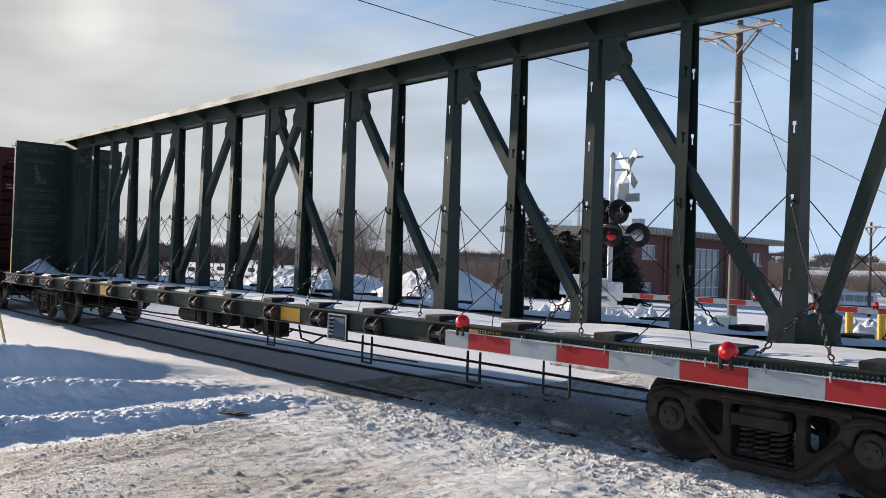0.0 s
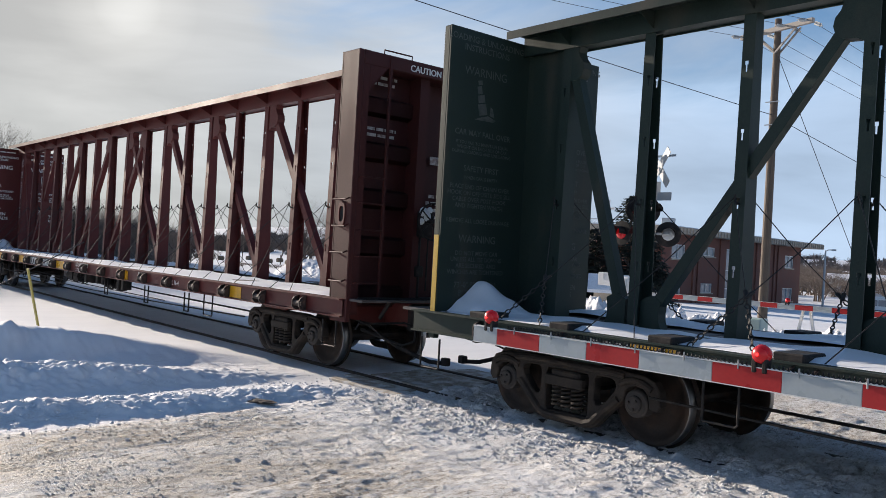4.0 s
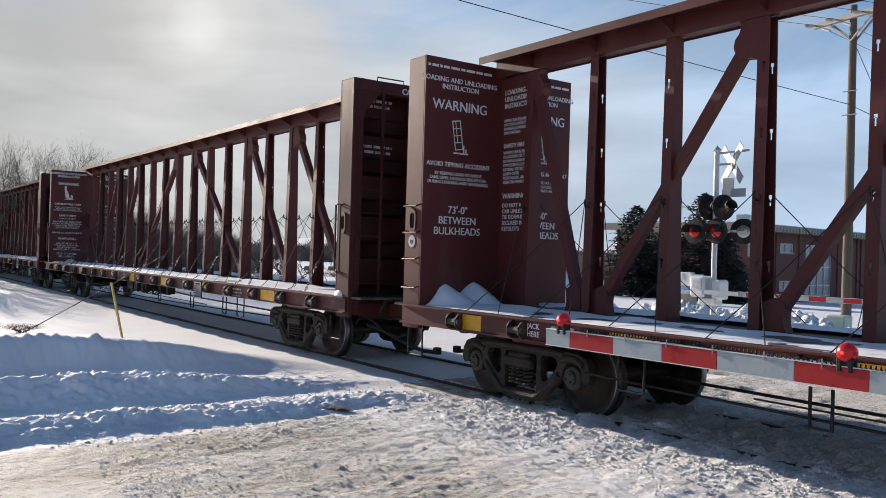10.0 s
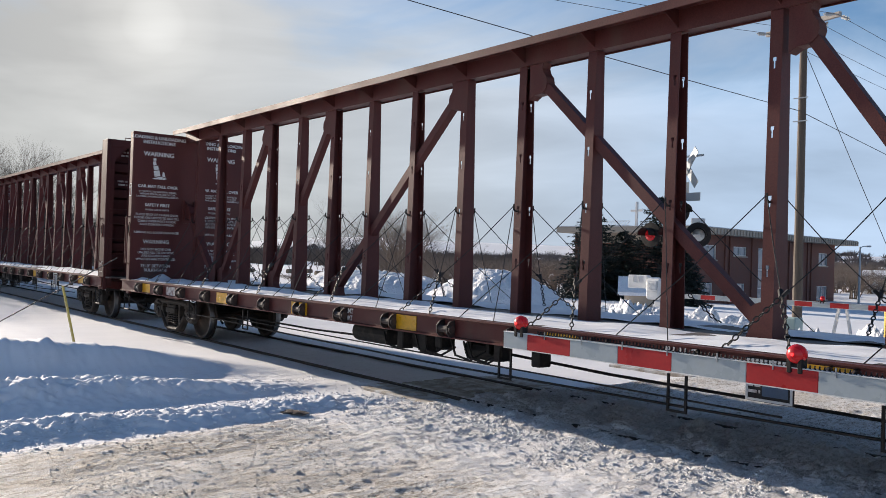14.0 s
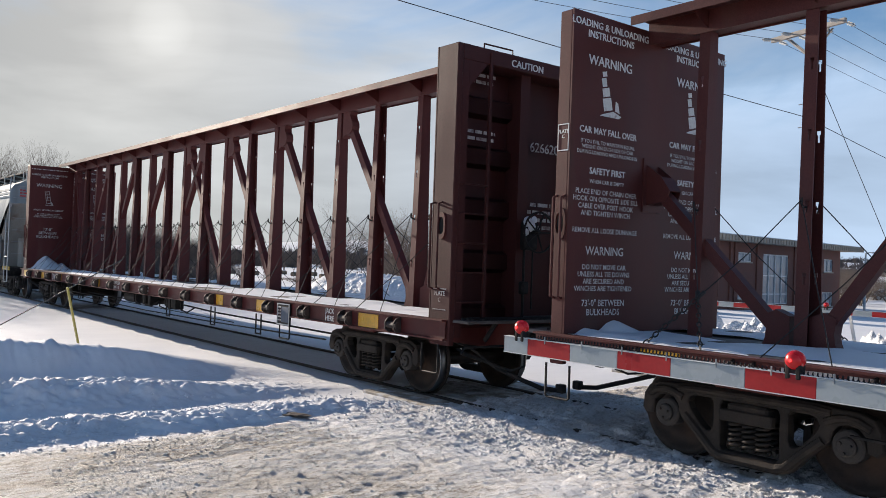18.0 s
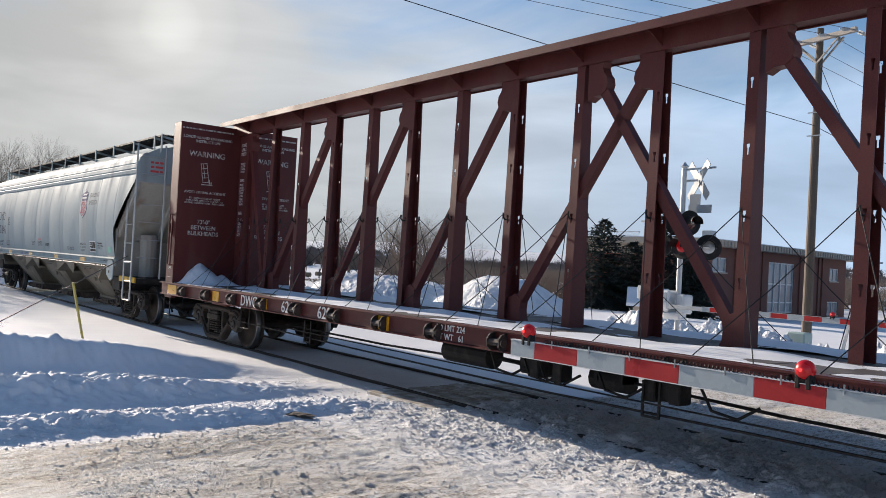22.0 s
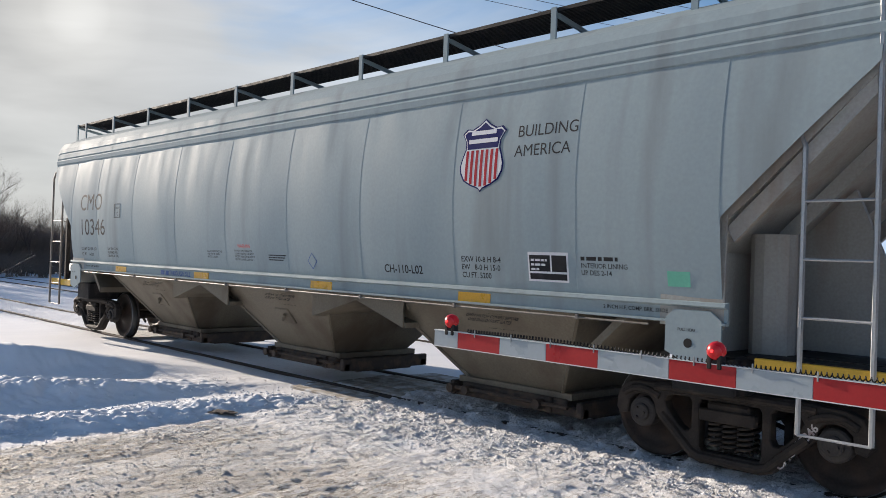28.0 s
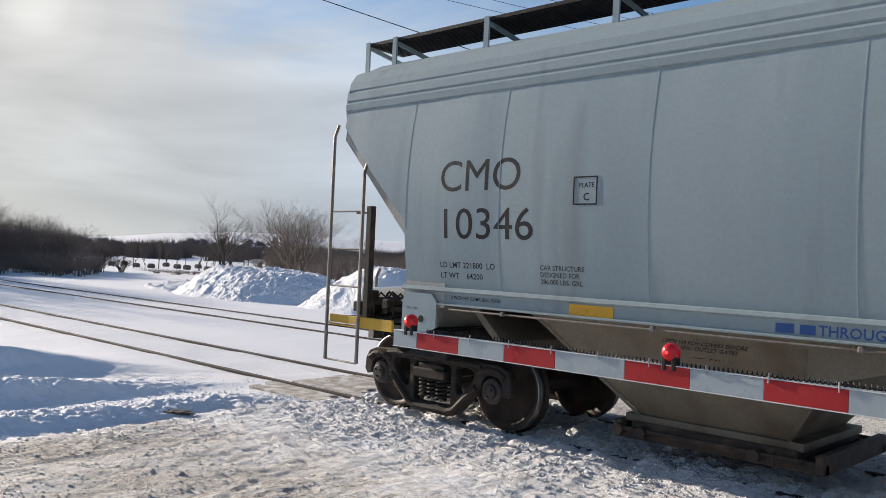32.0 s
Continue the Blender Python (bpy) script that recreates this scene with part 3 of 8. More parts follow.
    for c in (7.97, 13.45):
        bed = np.exp(-((y - c) / 1.3) ** 4)
        level = np.where(road > 0.5, 0.0 + 0.04 * np.abs(fbm(x * 2.4, y * 2.4, 57, 4, 0.6)) + 0.1 * fbm(x * 5.0, y * 5.0, 58, 4, 0.68), -0.035)
        z = z * (1 - bed) + (level + 0.02 * fbm(x * 1.1, y * 1.4, 51) + 0.012 * road * grit) * bed
        dirt = np.maximum(dirt * (1 - 0.5 * bed), 0.12 * bed)
    return z, np.clip(dirt, 0, 1)


def spaced(fine0, fine1, step, far, grow):
    v = list(np.arange(fine0, fine1 + step / 2, step))
    s, p = step, fine1
    while p < far:
        s *= grow
        p += s
        v.append(p)
    s, p = step, fine0
    lo = []
    while p > -far:
        s *= grow
        p -= s
        lo.append(p)
    return np.array(lo[::-1] + v)


def grid_mesh(name, X, Y, Z, mat, dirt=None):
    n, m = X.shape
    co = np.stack([X, Y, Z], -1).reshape(-1, 3)
    i = np.arange(n * m).reshape(n, m)
    q = np.stack([i[:-1, :-1], i[1:, :-1], i[1:, 1:], i[:-1, 1:]], -1).reshape(-1, 4)
    me = bpy.data.meshes.new(name)
    me.vertices.add(len(co))
    me.vertices.foreach_set("co", co.astype(np.float32).ravel())
    me.loops.add(q.size)
    me.loops.foreach_set("vertex_index", q.astype(np.int32).ravel())
    me.polygons.add(len(q))
    me.polygons.foreach_set("loop_start", np.arange(0, q.size, 4, dtype=np.int32))
    me.update(calc_edges=True)
    if dirt is not None:
        at = me.attributes.new("dirt", "FLOAT", "POINT")
        at.data.foreach_set("value", dirt.astype(np.float32).ravel())
    me.materials.append(mat)
    me.shade_smooth()
    return me


gx = spaced(-11.5, 2.0, 0.026, 2600, 1.045)
gy = spaced(1.8, 9.7, 0.026, 2600, 1.045)
GX, GY = np.meshgrid(gx, gy, indexing="ij")
GZ, GD = ground_shape(GX, GY)
tagged(new("ground", grid_mesh("ground", GX, GY, GZ, GROUND_MAT, GD)), "snow-covered ground with a dirty packed-snow road", "ground", kind="structure")


def ground_at(x, y):
    z, _ = ground_shape(np.array([float(x)]), np.array([float(y)]))
    return float(z[0])


def rail_run(y, x0, x1, name):
    r = thing(name, "rusty steel rail with a worn head, snow along its foot", "rail", group="rails of the two tracks", kind="structure")
    bm = B()
    prism(bm, [(y - 0.07, -0.16), (y + 0.07, -0.16), (y + 0.07, -0.145), (y + 0.012, -0.12), (y + 0.012, -0.045), (y + 0.034, -0.035), (y + 0.034, -0.006),
               (y - 0.034, -0.006), (y - 0.034, -0.035), (y - 0.012, -0.045), (y - 0.012, -0.12), (y - 0.07, -0.145)], x0, x1, "x")
    part("rail_body", bm, RAIL_MAT, r)
    bm = B()
    prism(bm, [(y - 0.034, -0.006), (y + 0.034, -0.006), (y + 0.028, 0.0), (y - 0.028, 0.0)], x0, x1, "x")
    part("rail_head", bm, RAIL_TOP, r)


for c, nm in ((7.97, "main"), (13.45, "siding")):
    for s in (-0.75, 0.75):
        rail_run(c + s, -160, 60, "rail_" + nm)

# timber panels of the crossing, between and beside the rails
crossing = thing("crossing_panel", "wet dark timber crossing planks half covered with snow", "crossing", kind="structure")
prng = random.Random(5)
for c in (7.97, 13.45):
    for y0, y1 in ((-1.35, -0.81), (-0.63, -0.02), (0.02, 0.63), (0.81, 1.35)):
        for k in range(3):
            w = (y1 - y0) / 3
            bm = B()
            a = y0 + k * w
            x0 = -10.1 + prng.uniform(-0.12, 0.12)
            soft_box(bm, x0, x0 + 1.5 + prng.uniform(-0.3, 0.3), c + a + 0.008, c + a + w - 0.008, -0.16, -0.004 - prng.uniform(0, 0.012), 0.008)
            part("plank", bm, PLANK_MAT, crossing)


def clods():
    """Loose lumps of frozen slush on the road and along the banks."""
    rng = random.Random(77)
    t = bmesh.new()
    bmesh.ops.create_icosphere(t, subdivisions=1, radius=1.0)
    base = [v.co.copy() for v in t.verts]
    tris = [[v.index for v in f.verts] for f in t.faces]
    t.free()
    verts, faces = [], []
    for i in range(2600):
        if i % 3 == 0:
            x, y = rng.uniform(-9.2, 3), rng.gauss(6.5, 0.35)
        elif i % 3 == 1:
            x, y = rng.gauss(-9.3, 0.7), rng.uniform(1.5, 7)
        else:
            x, y = rng.uniform(-8.8, 3), rng.gauss(9.9, 0.9)
        r = rng.choice((0.006, 0.007, 0.009, 0.012, 0.016) if i % 3 == 2 else (0.005, 0.007, 0.009, 0.012, 0.016) if i % 3 == 0 else (0.006, 0.008, 0.01, 0.013, 0.018)) * rng.uniform(0.7, 1.2)
        verts_at = len(verts)
        place.append((x, y, r, verts_at))
        for v in base:
            k = r * rng.uniform(0.65, 1.25)
            verts.append([x + v.x * k, y + v.y * k, v.z * k * 0.8])
        faces += [[verts_at + j for j in f] for f in tris]
    xs, ys = np.array([p[0] for p in place]), np.array([p[1] for p in place])
    zs, ds = ground_shape(xs, ys)
    n = len(base)
    v = np.array(verts)
    v[:, 2] += np.repeat(zs + 0.004, n)
    me = bpy.data.meshes.new("slush_clods")
    me.from_pydata(v.tolist(), [], faces)
    at = me.attributes.new("dirt", "FLOAT", "POINT")
    at.data.foreach_set("value", np.repeat(np.clip(ds * 0.8, 0, 1), n).astype(np.float32))
    me.materials.append(GROUND_MAT)
    tagged(new("slush_clods", me), "loose frozen slush lumps scattered over the road", "snow", kind="stuff")


place = []
clods()
scrap = thing("dark_clod", "dark brown frozen clod of mud at the road edge", "clod", pose(-8.62, 4.75, ground_at(-8.62, 4.75) + 0.005, 0, 0, 25))
bm = B()
bmesh.ops.create_icosphere(bm, subdivisions=3, radius=1.0)
for v in bm.verts:
    v.co = Vector((v.co.x * 0.2, v.co.y * 0.1, max(v.co.z, -0.3) * 0.02)) * (1 + 0.35 * noise.noise(v.co * 2.2))
part("clod_body", bm, material("frozen_mud", (0.07, 0.05, 0.04), rough=0.9, var=0.4, scale=20, fine=90, bump=0.4), scrap)



def grit():
    """Countless crumbs of packed snow and sand frozen to the road."""
    rng = np.random.RandomState(31)
    n = 70000
    x, y = rng.uniform(-9.4, 2.6, n), rng.uniform(1.8, 9.8, n)
    lane = fbm(x * 3.0 + 0.6 * y, y * 0.35, 44, 3, 0.6)
    patch = fbm(x * 0.9, y * 0.6, 46, 2)
    keep = rng.rand(n) < np.clip(0.55 + 0.9 * lane + 0.6 * patch, 0.06, 1)
    x, y = x[keep], y[keep]
    z, dirt = ground_shape(x, y)
    keep = dirt > 0.12
    x, y, z, dirt = x[keep], y[keep], z[keep], dirt[keep]
    n = len(x)
    r = np.exp(rng.normal(math.log(0.0074), 0.38, n)) * (1 + 0.9 * smooth(4.8, 6.4, y))
    turn = rng.uniform(0, math.tau, n)
    # a squat six-sided crumb: a ring of five and a tip
    k = np.arange(5) * math.tau / 5
    rx = r[:, None] * rng.uniform(0.7, 1.3, (n, 5))
    px = x[:, None] + rx * np.cos(k + turn[:, None])
    py = y[:, None] + 1.5 * rx * np.sin(k + turn[:, None])
    pz = np.repeat((z - 0.004)[:, None], 5, 1)
    tip = np.stack([x + 0.3 * r * rng.normal(0, 1, n), y + 0.3 * r * rng.normal(0, 1, n), z + r * rng.uniform(0.45, 0.95, n)], -1)
    co = np.concatenate([np.stack([px, py, pz], -1), tip[:, None, :]], 1).reshape(-1, 3)
    base = np.arange(n)[:, None, None] * 6
    tri = np.array([[i, (i + 1) % 5, 5] for i in range(5)])[None] + base
    tri = tri.reshape(-1, 3)
    me = bpy.data.meshes.new("road_grit")
    me.vertices.add(len(co))
    me.vertices.foreach_set("co", co.astype(np.float32).ravel())
    me.loops.add(tri.size)
    me.loops.foreach_set("vertex_index", tri.astype(np.int32).ravel())
    me.polygons.add(len(tri))
    me.polygons.foreach_set("loop_start", np.arange(0, tri.size, 3, dtype=np.int32))
    me.update(calc_edges=True)
    at = me.attributes.new("dirt", "FLOAT", "POINT")
    at.data.foreach_set("value", np.repeat(dirt, 6).astype(np.float32))
    me.materials.append(GROUND_MAT)
    tagged(new("road_grit", me), "frozen grit and snow crumbs on the packed road", "grit", kind="stuff")


grit()
# ---------------------------------------------------------------- the train
TRACK_Y = 7.97
RADIUS = 0.457


def along(t):
    """How far the train has rolled after t seconds."""
    return 0.0084 + t * (4.15771 + t * (-0.0385980 + t * (1.72553e-3 + t * (-6.61509e-5 + t * (7.8953e-7 + t * 1.746e-9)))))


def slack(t):
    """Play of the cushioned coupling between the last flat car and the hopper: it closes up."""
    return float(-0.27 * smooth(24.3, 26.6, t))


SHARED = {}


def shared(key, make):
    if key not in SHARED:
        SHARED[key] = make()
    return SHARED[key]


def wheel_profile():
    bm = B()
    lathe(bm, [(0.0, -0.035), (0.11, -0.035), (0.12, -0.02), (0.14, 0.0), (0.25, 0.035), (0.36, 0.03), (0.385, -0.012), (0.43, -0.015),
               (0.445, -0.01), (0.445, 0.1), (0.475, 0.118), (0.475, 0.135), (0.44, 0.14), (0.38, 0.13), (0.34, 0.06), (0.2, 0.07), (0.12, 0.1), (0.0, 0.1)], 40)
    return finish("wheel", bm, WHEEL_MAT, True)


def tread_profile():
    bm = B()
    lathe(bm, [(0.439, -0.0155), (0.446, -0.0135), (0.4475, -0.008), (0.4475, 0.098), (0.4465, 0.0985)], 40)
    return finish("tread", bm, TREAD_MAT, True)


def axle_mesh():
    bm = B()
    rod(bm, (0, -0.7, 0), (0, 0.7, 0), 0.085, 12)
    return finish("axle", bm, WHEEL_MAT)


def cap_mesh():
    bm = B()
    lathe(bm, [(0.0, -0.06), (0.07, -0.06), (0.085, -0.05), (0.085, -0.02), (0.125, -0.015), (0.14, 0.0), (0.14, 0.12), (0.0, 0.12)], 18)
    for k in range(3):
        a = k * math.tau / 3 + 0.4
        lathe_at = Matrix.Translation((0.05 * math.cos(a), -0.06, 0.05 * math.sin(a)))
        t = B()
        rod(t, (0, 0.01, 0), (0, -0.022, 0), 0.014, 6)
        join(bm, t, lathe_at)
    return finish("bearing_cap", bm, CAP_MAT)


def plate_with_holes(bm, outer, holes, d0, d1):
    """A flat plate in x and z between y = d0 and d1, with openings right through it."""
    t = B()
    edges = []
    for loop in [outer] + holes:
        vs = [t.verts.new((u, d0, v)) for u, v in loop]
        edges += [t.edges.new((vs[i], vs[(i + 1) % len(vs)])) for i in range(len(vs))]
    bmesh.ops.triangle_fill(t, edges=edges, use_beauty=True)
    more = bmesh.ops.extrude_face_region(t, geom=t.faces[:])
    bmesh.ops.translate(t, verts=[g for g in more["geom"] if isinstance(g, bmesh.types.BMVert)], vec=(0, d1 - d0, 0))
    bmesh.ops.recalc_face_normals(t, faces=t.faces[:])
    sharp = [e for e in t.edges if len(e.link_faces) == 2 and e.calc_face_angle() > 1.2]
    bmesh.ops.bevel(t, geom=sharp, offset=0.011, segments=1, affect="EDGES")
    return join(bm, t)


def sideframe_mesh():
    """One cast side frame in x and z, its outer face at y = 0: a deep truss with two windows and the bolster opening."""
    bm = B()
    half = [(0.0, 0.77), (0.62, 0.77), (0.8, 0.75), (0.98, 0.745), (1.1, 0.7), (1.16, 0.61), (1.175, 0.47), (1.13, 0.41), (1.05, 0.43), (1.03, 0.56),
            (0.97, 0.615), (0.89, 0.63), (0.81, 0.615), (0.76, 0.56), (0.74, 0.47), (0.68, 0.41), (0.56, 0.31), (0.46, 0.2), (0.38, 0.125), (0.28, 0.095), (0.0, 0.095)]
    outer = half + [(-u, v) for u, v in half[-2:0:-1]]
    win = [(0.40, 0.665), (0.56, 0.665), (0.62, 0.645), (0.645, 0.595), (0.62, 0.53), (0.5, 0.395), (0.44, 0.36), (0.395, 0.365), (0.37, 0.41), (0.37, 0.63)]
    bay = [(-0.27, 0.205), (0.27, 0.205), (0.29, 0.24), (0.29, 0.62), (0.27, 0.66), (-0.27, 0.66), (-0.29, 0.62), (-0.29, 0.24)]
    plate_with_holes(bm, outer, [win, [(-u, v) for u, v in win], bay], 0.0, 0.12)
    # the rounded lower chord, and the roofs over the journals
    for s in (-1, 1):
        pipe(bm, [(0.0, -0.004, 0.15), (s * 0.27, -0.004, 0.15), (s * 0.36, -0.004, 0.18), (s * 0.52, -0.002, 0.33), (s * 0.68, 0.004, 0.47)], 0.042, 8)
        pipe(bm, [(s * 0.7, 0.0, 0.63), (s * 0.8, -0.012, 0.675), (s * 0.89, -0.016, 0.688), (s * 0.98, -0.012, 0.675), (s * 1.08, 0.0, 0.62)], 0.034, 8)
        pipe(bm, [(0.0, 0.0, 0.725), (s * 0.6, 0.0, 0.725), (s * 0.75, 0.004, 0.71)], 0.034, 8)
    return finish("side_frame", bm, TRUCK_MAT)


def spring_mesh():
    """One coil spring from z = 0 to 0.27."""
    bm = B()
    turns, n = 5.2, 62
    pts = [(0.058 * math.cos(i / n * turns * math.tau), 0.058 * math.sin(i / n * turns * math.tau), 0.018 + i / n * 0.235) for i in range(n + 1)]
    pipe(bm, pts, 0.016, 5)
    return finish("spring", bm, TRUCK_MAT, True)


def bolster_mesh():
    bm = B()
    soft_box(bm, -0.2, 0.2, -1.12, 1.12, 0.5, 0.66, 0.02)
    soft_box(bm, -0.26, 0.26, -1.15, -1.07, 0.49, 0.6, 0.012)
    soft_box(bm, -0.26, 0.26, 1.07, 1.15, 0.49, 0.6, 0.012)
    lathe(bm, [(0.0, 0.76), (0.2, 0.76), (0.22, 0.64), (0.0, 0.64)], 16, "z")
    return finish("bolster", bm, TRUCK_MAT)


def brake_mesh():
    bm = B()
    for s in (-1, 1):
        box(bm, s * 0.37 - 0.04, s * 0.37 + 0.04, -0.72, 0.72, 0.33, 0.41)
        for y in (-0.745, 0.745):
            prism(bm, [(s * 0.42, 0.25), (s * 0.36, 0.27), (s * 0.36, 0.5), (s * 0.42, 0.53), (s * 0.445, 0.4)], y - 0.05, y + 0.05)
    rod(bm, (-0.37, 0.1, 0.4), (0.37, -0.1, 0.26), 0.025)
    return finish("brake_beam", bm, BLACK_MAT)


def merged(name, pieces):
    """One mesh out of several (mesh, pose), each keeping its material."""
    bm = B()
    mats = []
    for me, m in pieces:
        k = len(bm.faces)
        t = me.copy()
        t.transform(m)
        bm.from_mesh(t)
        bpy.data.meshes.remove(t)
        if me.materials[0] not in mats:
            mats.append(me.materials[0])
        bm.faces.ensure_lookup_table()
        for f in bm.faces[k:]:
            f.material_index = mats.index(me.materials[0])
    out = bpy.data.meshes.new(name)
    bm.to_mesh(out)
    bm.free()
    for mt in mats:
        out.materials.append(mt)
    return out


def wheelset_mesh():
    pieces = [(axle_mesh(), Matrix())]
    wheel, tread, cap = wheel_profile(), tread_profile(), cap_mesh()
    for sy in (-1, 1):
        r = 0 if sy < 0 else 180
        pieces += [(wheel, pose(0, sy * 0.795, 0, 0, 0, r)), (tread, pose(0, sy * 0.795, 0, 0, 0, r)), (cap, pose(0, sy * 1.06, 0, 0, 0, r))]
    return merged("wheelset", pieces)


WHEELSETS = []


def truck(parent, x):
    """A two-axle truck under parent, centred at x."""
    tr = put("truck", shared("bolster", bolster_mesh), parent, pose(x, 0, 0), "dark grimy cast steel two-axle truck")
    for s in (-1, 1):
        put("side_frame", shared("side_frame", sideframe_mesh), tr, pose(0, -1.08 if s < 0 else 1.08, 0, 0, 0, 0 if s < 0 else 180))
        for k in (-1, 0, 1):
            for row in (0.03, 0.15):
                put("spring", shared("spring", spring_mesh), tr, pose(k * 0.135, s * (1.08 - row), 0.235))
    put("brake_beam", shared("brake", brake_mesh), tr)
    for s in (-1, 1):
        ws = put("wheelset", shared("wheelset", wheelset_mesh), tr, pose(s * 0.889, 0, RADIUS), "brown steel wheels with bright worn treads")
        WHEELSETS.append((ws, s * 0.889))
    return tr


POST_PITCH = 1.217
DECK_Z = 1.13
BEAM_Z = 4.7
POST_X, POST_Y = -0.05, -0.04


def post_mesh(mat, back):
    """A tapered channel post. back: +1 or -1, the side along the track on which its plain web lies; both flanges are pierced by keyholes."""
    bm = B()
    z0, z1, wx = DECK_Z, 4.45, 0.135

    def tb(x0, x1, v0, v1, za, zb, inset=0.0):
        vs = []
        for z in (za, zb):
            h = 0.135 - 0.062 * (z - z0) / (z1 - z0)
            ys = sorted((v0 * h - math.copysign(inset, v0) * (abs(v0) == 1), v1 * h - math.copysign(inset, v1) * (abs(v1) == 1)))
            vs.append([bm.verts.new((x, y, z)) for x, y in ((x0, ys[0]), (x1, ys[0]), (x1, ys[1]), (x0, ys[1]))])
        a, b = vs
        bm.faces.new(a[::-1])
        bm.faces.new(b)
        for i in range(4):
            bm.faces.new((a[i], a[(i + 1) % 4], b[(i + 1) % 4], b[i]))

    def flange(x0, x1, s, za, zb):
        vs = []
        for z in (za, zb):
            h = 0.135 - 0.062 * (z - z0) / (z1 - z0)
            y0, y1 = sorted((s * h, s * (h - 0.013)))
            vs.append([bm.verts.new((x, y, z)) for x, y in ((x0, y0), (x1, y0), (x1, y1), (x0, y1))])
        a, b = vs
        bm.faces.new(a[::-1])
        bm.faces.new(b)
        for i in range(4):
            bm.faces.new((a[i], a[(i + 1) % 4], b[(i + 1) % 4], b[i]))
    a, b = sorted((back * wx / 2, back * (wx / 2 - 0.014)))
    tb(a, b, -1, 1, z0, z1)
    e0, e1 = sorted((back * (wx / 2 - 0.014), -back * wx / 2))
    c = -back * 0.012
    for s in (-1, 1):
        z = z0
        for hz in (1.75, 2.45, 3.15, 3.85):
            flange(e0, e1, s, z, hz)
            # the keyhole: a slot below, a round eye above
            for zz, zt, w in ((hz, hz + 0.075, 0.011), (hz + 0.075, hz + 0.115, 0.021)):
                flange(e0, c - w, s, zz, zt)
                flange(c + w, e1, s, zz, zt)
            z = hz + 0.115
        flange(e0, e1, s, z, z1)
    bmesh.ops.remove_doubles(bm, verts=bm.verts[:], dist=0.0004)
    return finish("post", bm, mat)


def hook_mesh(mat):
    bm = B()
    pipe(bm, [(0, -0.1, 2.5), (0, -0.15, 2.5), (0, -0.18, 2.53), (0, -0.18, 2.59)], 0.013)
    return finish("cable_hook", bm, mat)


def diagonal_mesh(mat, run, rise_to):
    """A channel brace from the deck at x = 0 up to x = run."""
    bm = B()
    s = 1 if run > 0 else -1
    p, q = Vector((s * 0.1, 0, DECK_Z + 0.05)), Vector((run - s * 0.16, 0, rise_to))
    d = (q - p).normalized()
    nrm = Vector((-d.z, 0, d.x))
    outline = [(-0.062, -0.06), (0.062, -0.06), (0.062, 0.06), (0.05, 0.06), (0.05, -0.045), (-0.05, -0.045), (-0.05, 0.06), (-0.062, 0.06)]
    ends = [[bm.verts.new(c + nrm * u + Vector((0, v, 0))) for u, v in outline] for c in (p, q)]
    k = len(outline)
    bm.faces.new(ends[0])
    bm.faces.new(ends[1][::-1])
    for i in range(k):
        bm.faces.new((ends[0][i], ends[1][i], ends[1][(i + 1) % k], ends[0][(i + 1) % k]))
    return finish("brace", bm, mat)


def gusset_mesh(mat, s):
    """The rounded plate by which a brace hangs from the top of its post, at x = 0."""
    bm = B()
    prism(bm, [(-s * a, b) for a, b in ((0.05, 4.45), (0.3, 4.45), (0.275, 4.38), (0.3, 4.31), (0.35, 4.25), (0.365, 4.17), (0.34, 4.09), (0.27, 4.04), (0.14, 4.03), (0.05, 3.98))], -0.075, 0.075)
    return finish("gusset", bm, mat)


def foot_mesh(mat, s):
    """The splayed foot of a brace beside its post."""
    bm = B()
    prism(bm, [(s * a, DECK_Z + b) for a, b in ((0.05, 0.0), (0.34, 0.0), (0.31, 0.07), (0.3, 0.16), (0.32, 0.3), (0.2, 0.36), (0.05, 0.3))], -0.07, 0.07)
    return finish("foot", bm, mat)


def beam_mesh(mat, half, slots):
    """The long top beam: plate, lips and lower channel; slots: light holes near the plate's edges."""
    bm = B()
    box(bm, -half, half, -0.3, 0.3, BEAM_Z - 0.018, BEAM_Z)
    for s in (-1, 1):
        a, b = sorted((s * 0.3, s * 0.36))
        if slots:
            x = -half
            for i in range(40):
                c = (i - 19.5) * POST_PITCH / 2 * 1.0
                if abs(c) > half - 0.3 or i % 2:
                    continue
                box(bm, x, c - 0.14, a, b, BEAM_Z - 0.018, BEAM_Z)
                x = c + 0.14
            box(bm, x, half, a, b, BEAM_Z - 0.018, BEAM_Z)
        else:
            box(bm, -half, half, a, b, BEAM_Z - 0.018, BEAM_Z)
        a, b = sorted((s * 0.36, s * 0.45))
        box(bm, -half, half, a, b, BEAM_Z - 0.018, BEAM_Z)
        a, b = sorted((s * 0.45, s * 0.465))
        box(bm, -half, half, a, b, BEAM_Z - 0.1, BEAM_Z)
    box(bm, -half, half, -0.13, 0.13, BEAM_Z - 0.24, BEAM_Z - 0.22)
    for s in (-1, 1):
        box(bm, -half, half, s * 0.13 - 0.008, s * 0.13 + 0.008, BEAM_Z - 0.26, BEAM_Z - 0.018)
    n = 18
    for i in range(n):
        x = (i - 8.5) * POST_PITCH
        for s in (-1, 1):
            prism(bm, [(s * 0.14, BEAM_Z - 0.22), (s * 0.14, BEAM_Z - 0.018), (s * 0.44, BEAM_Z - 0.018), (s * 0.44, BEAM_Z - 0.07)], x - 0.006, x + 0.006, "x")
    return finish("top_beam", bm, mat)


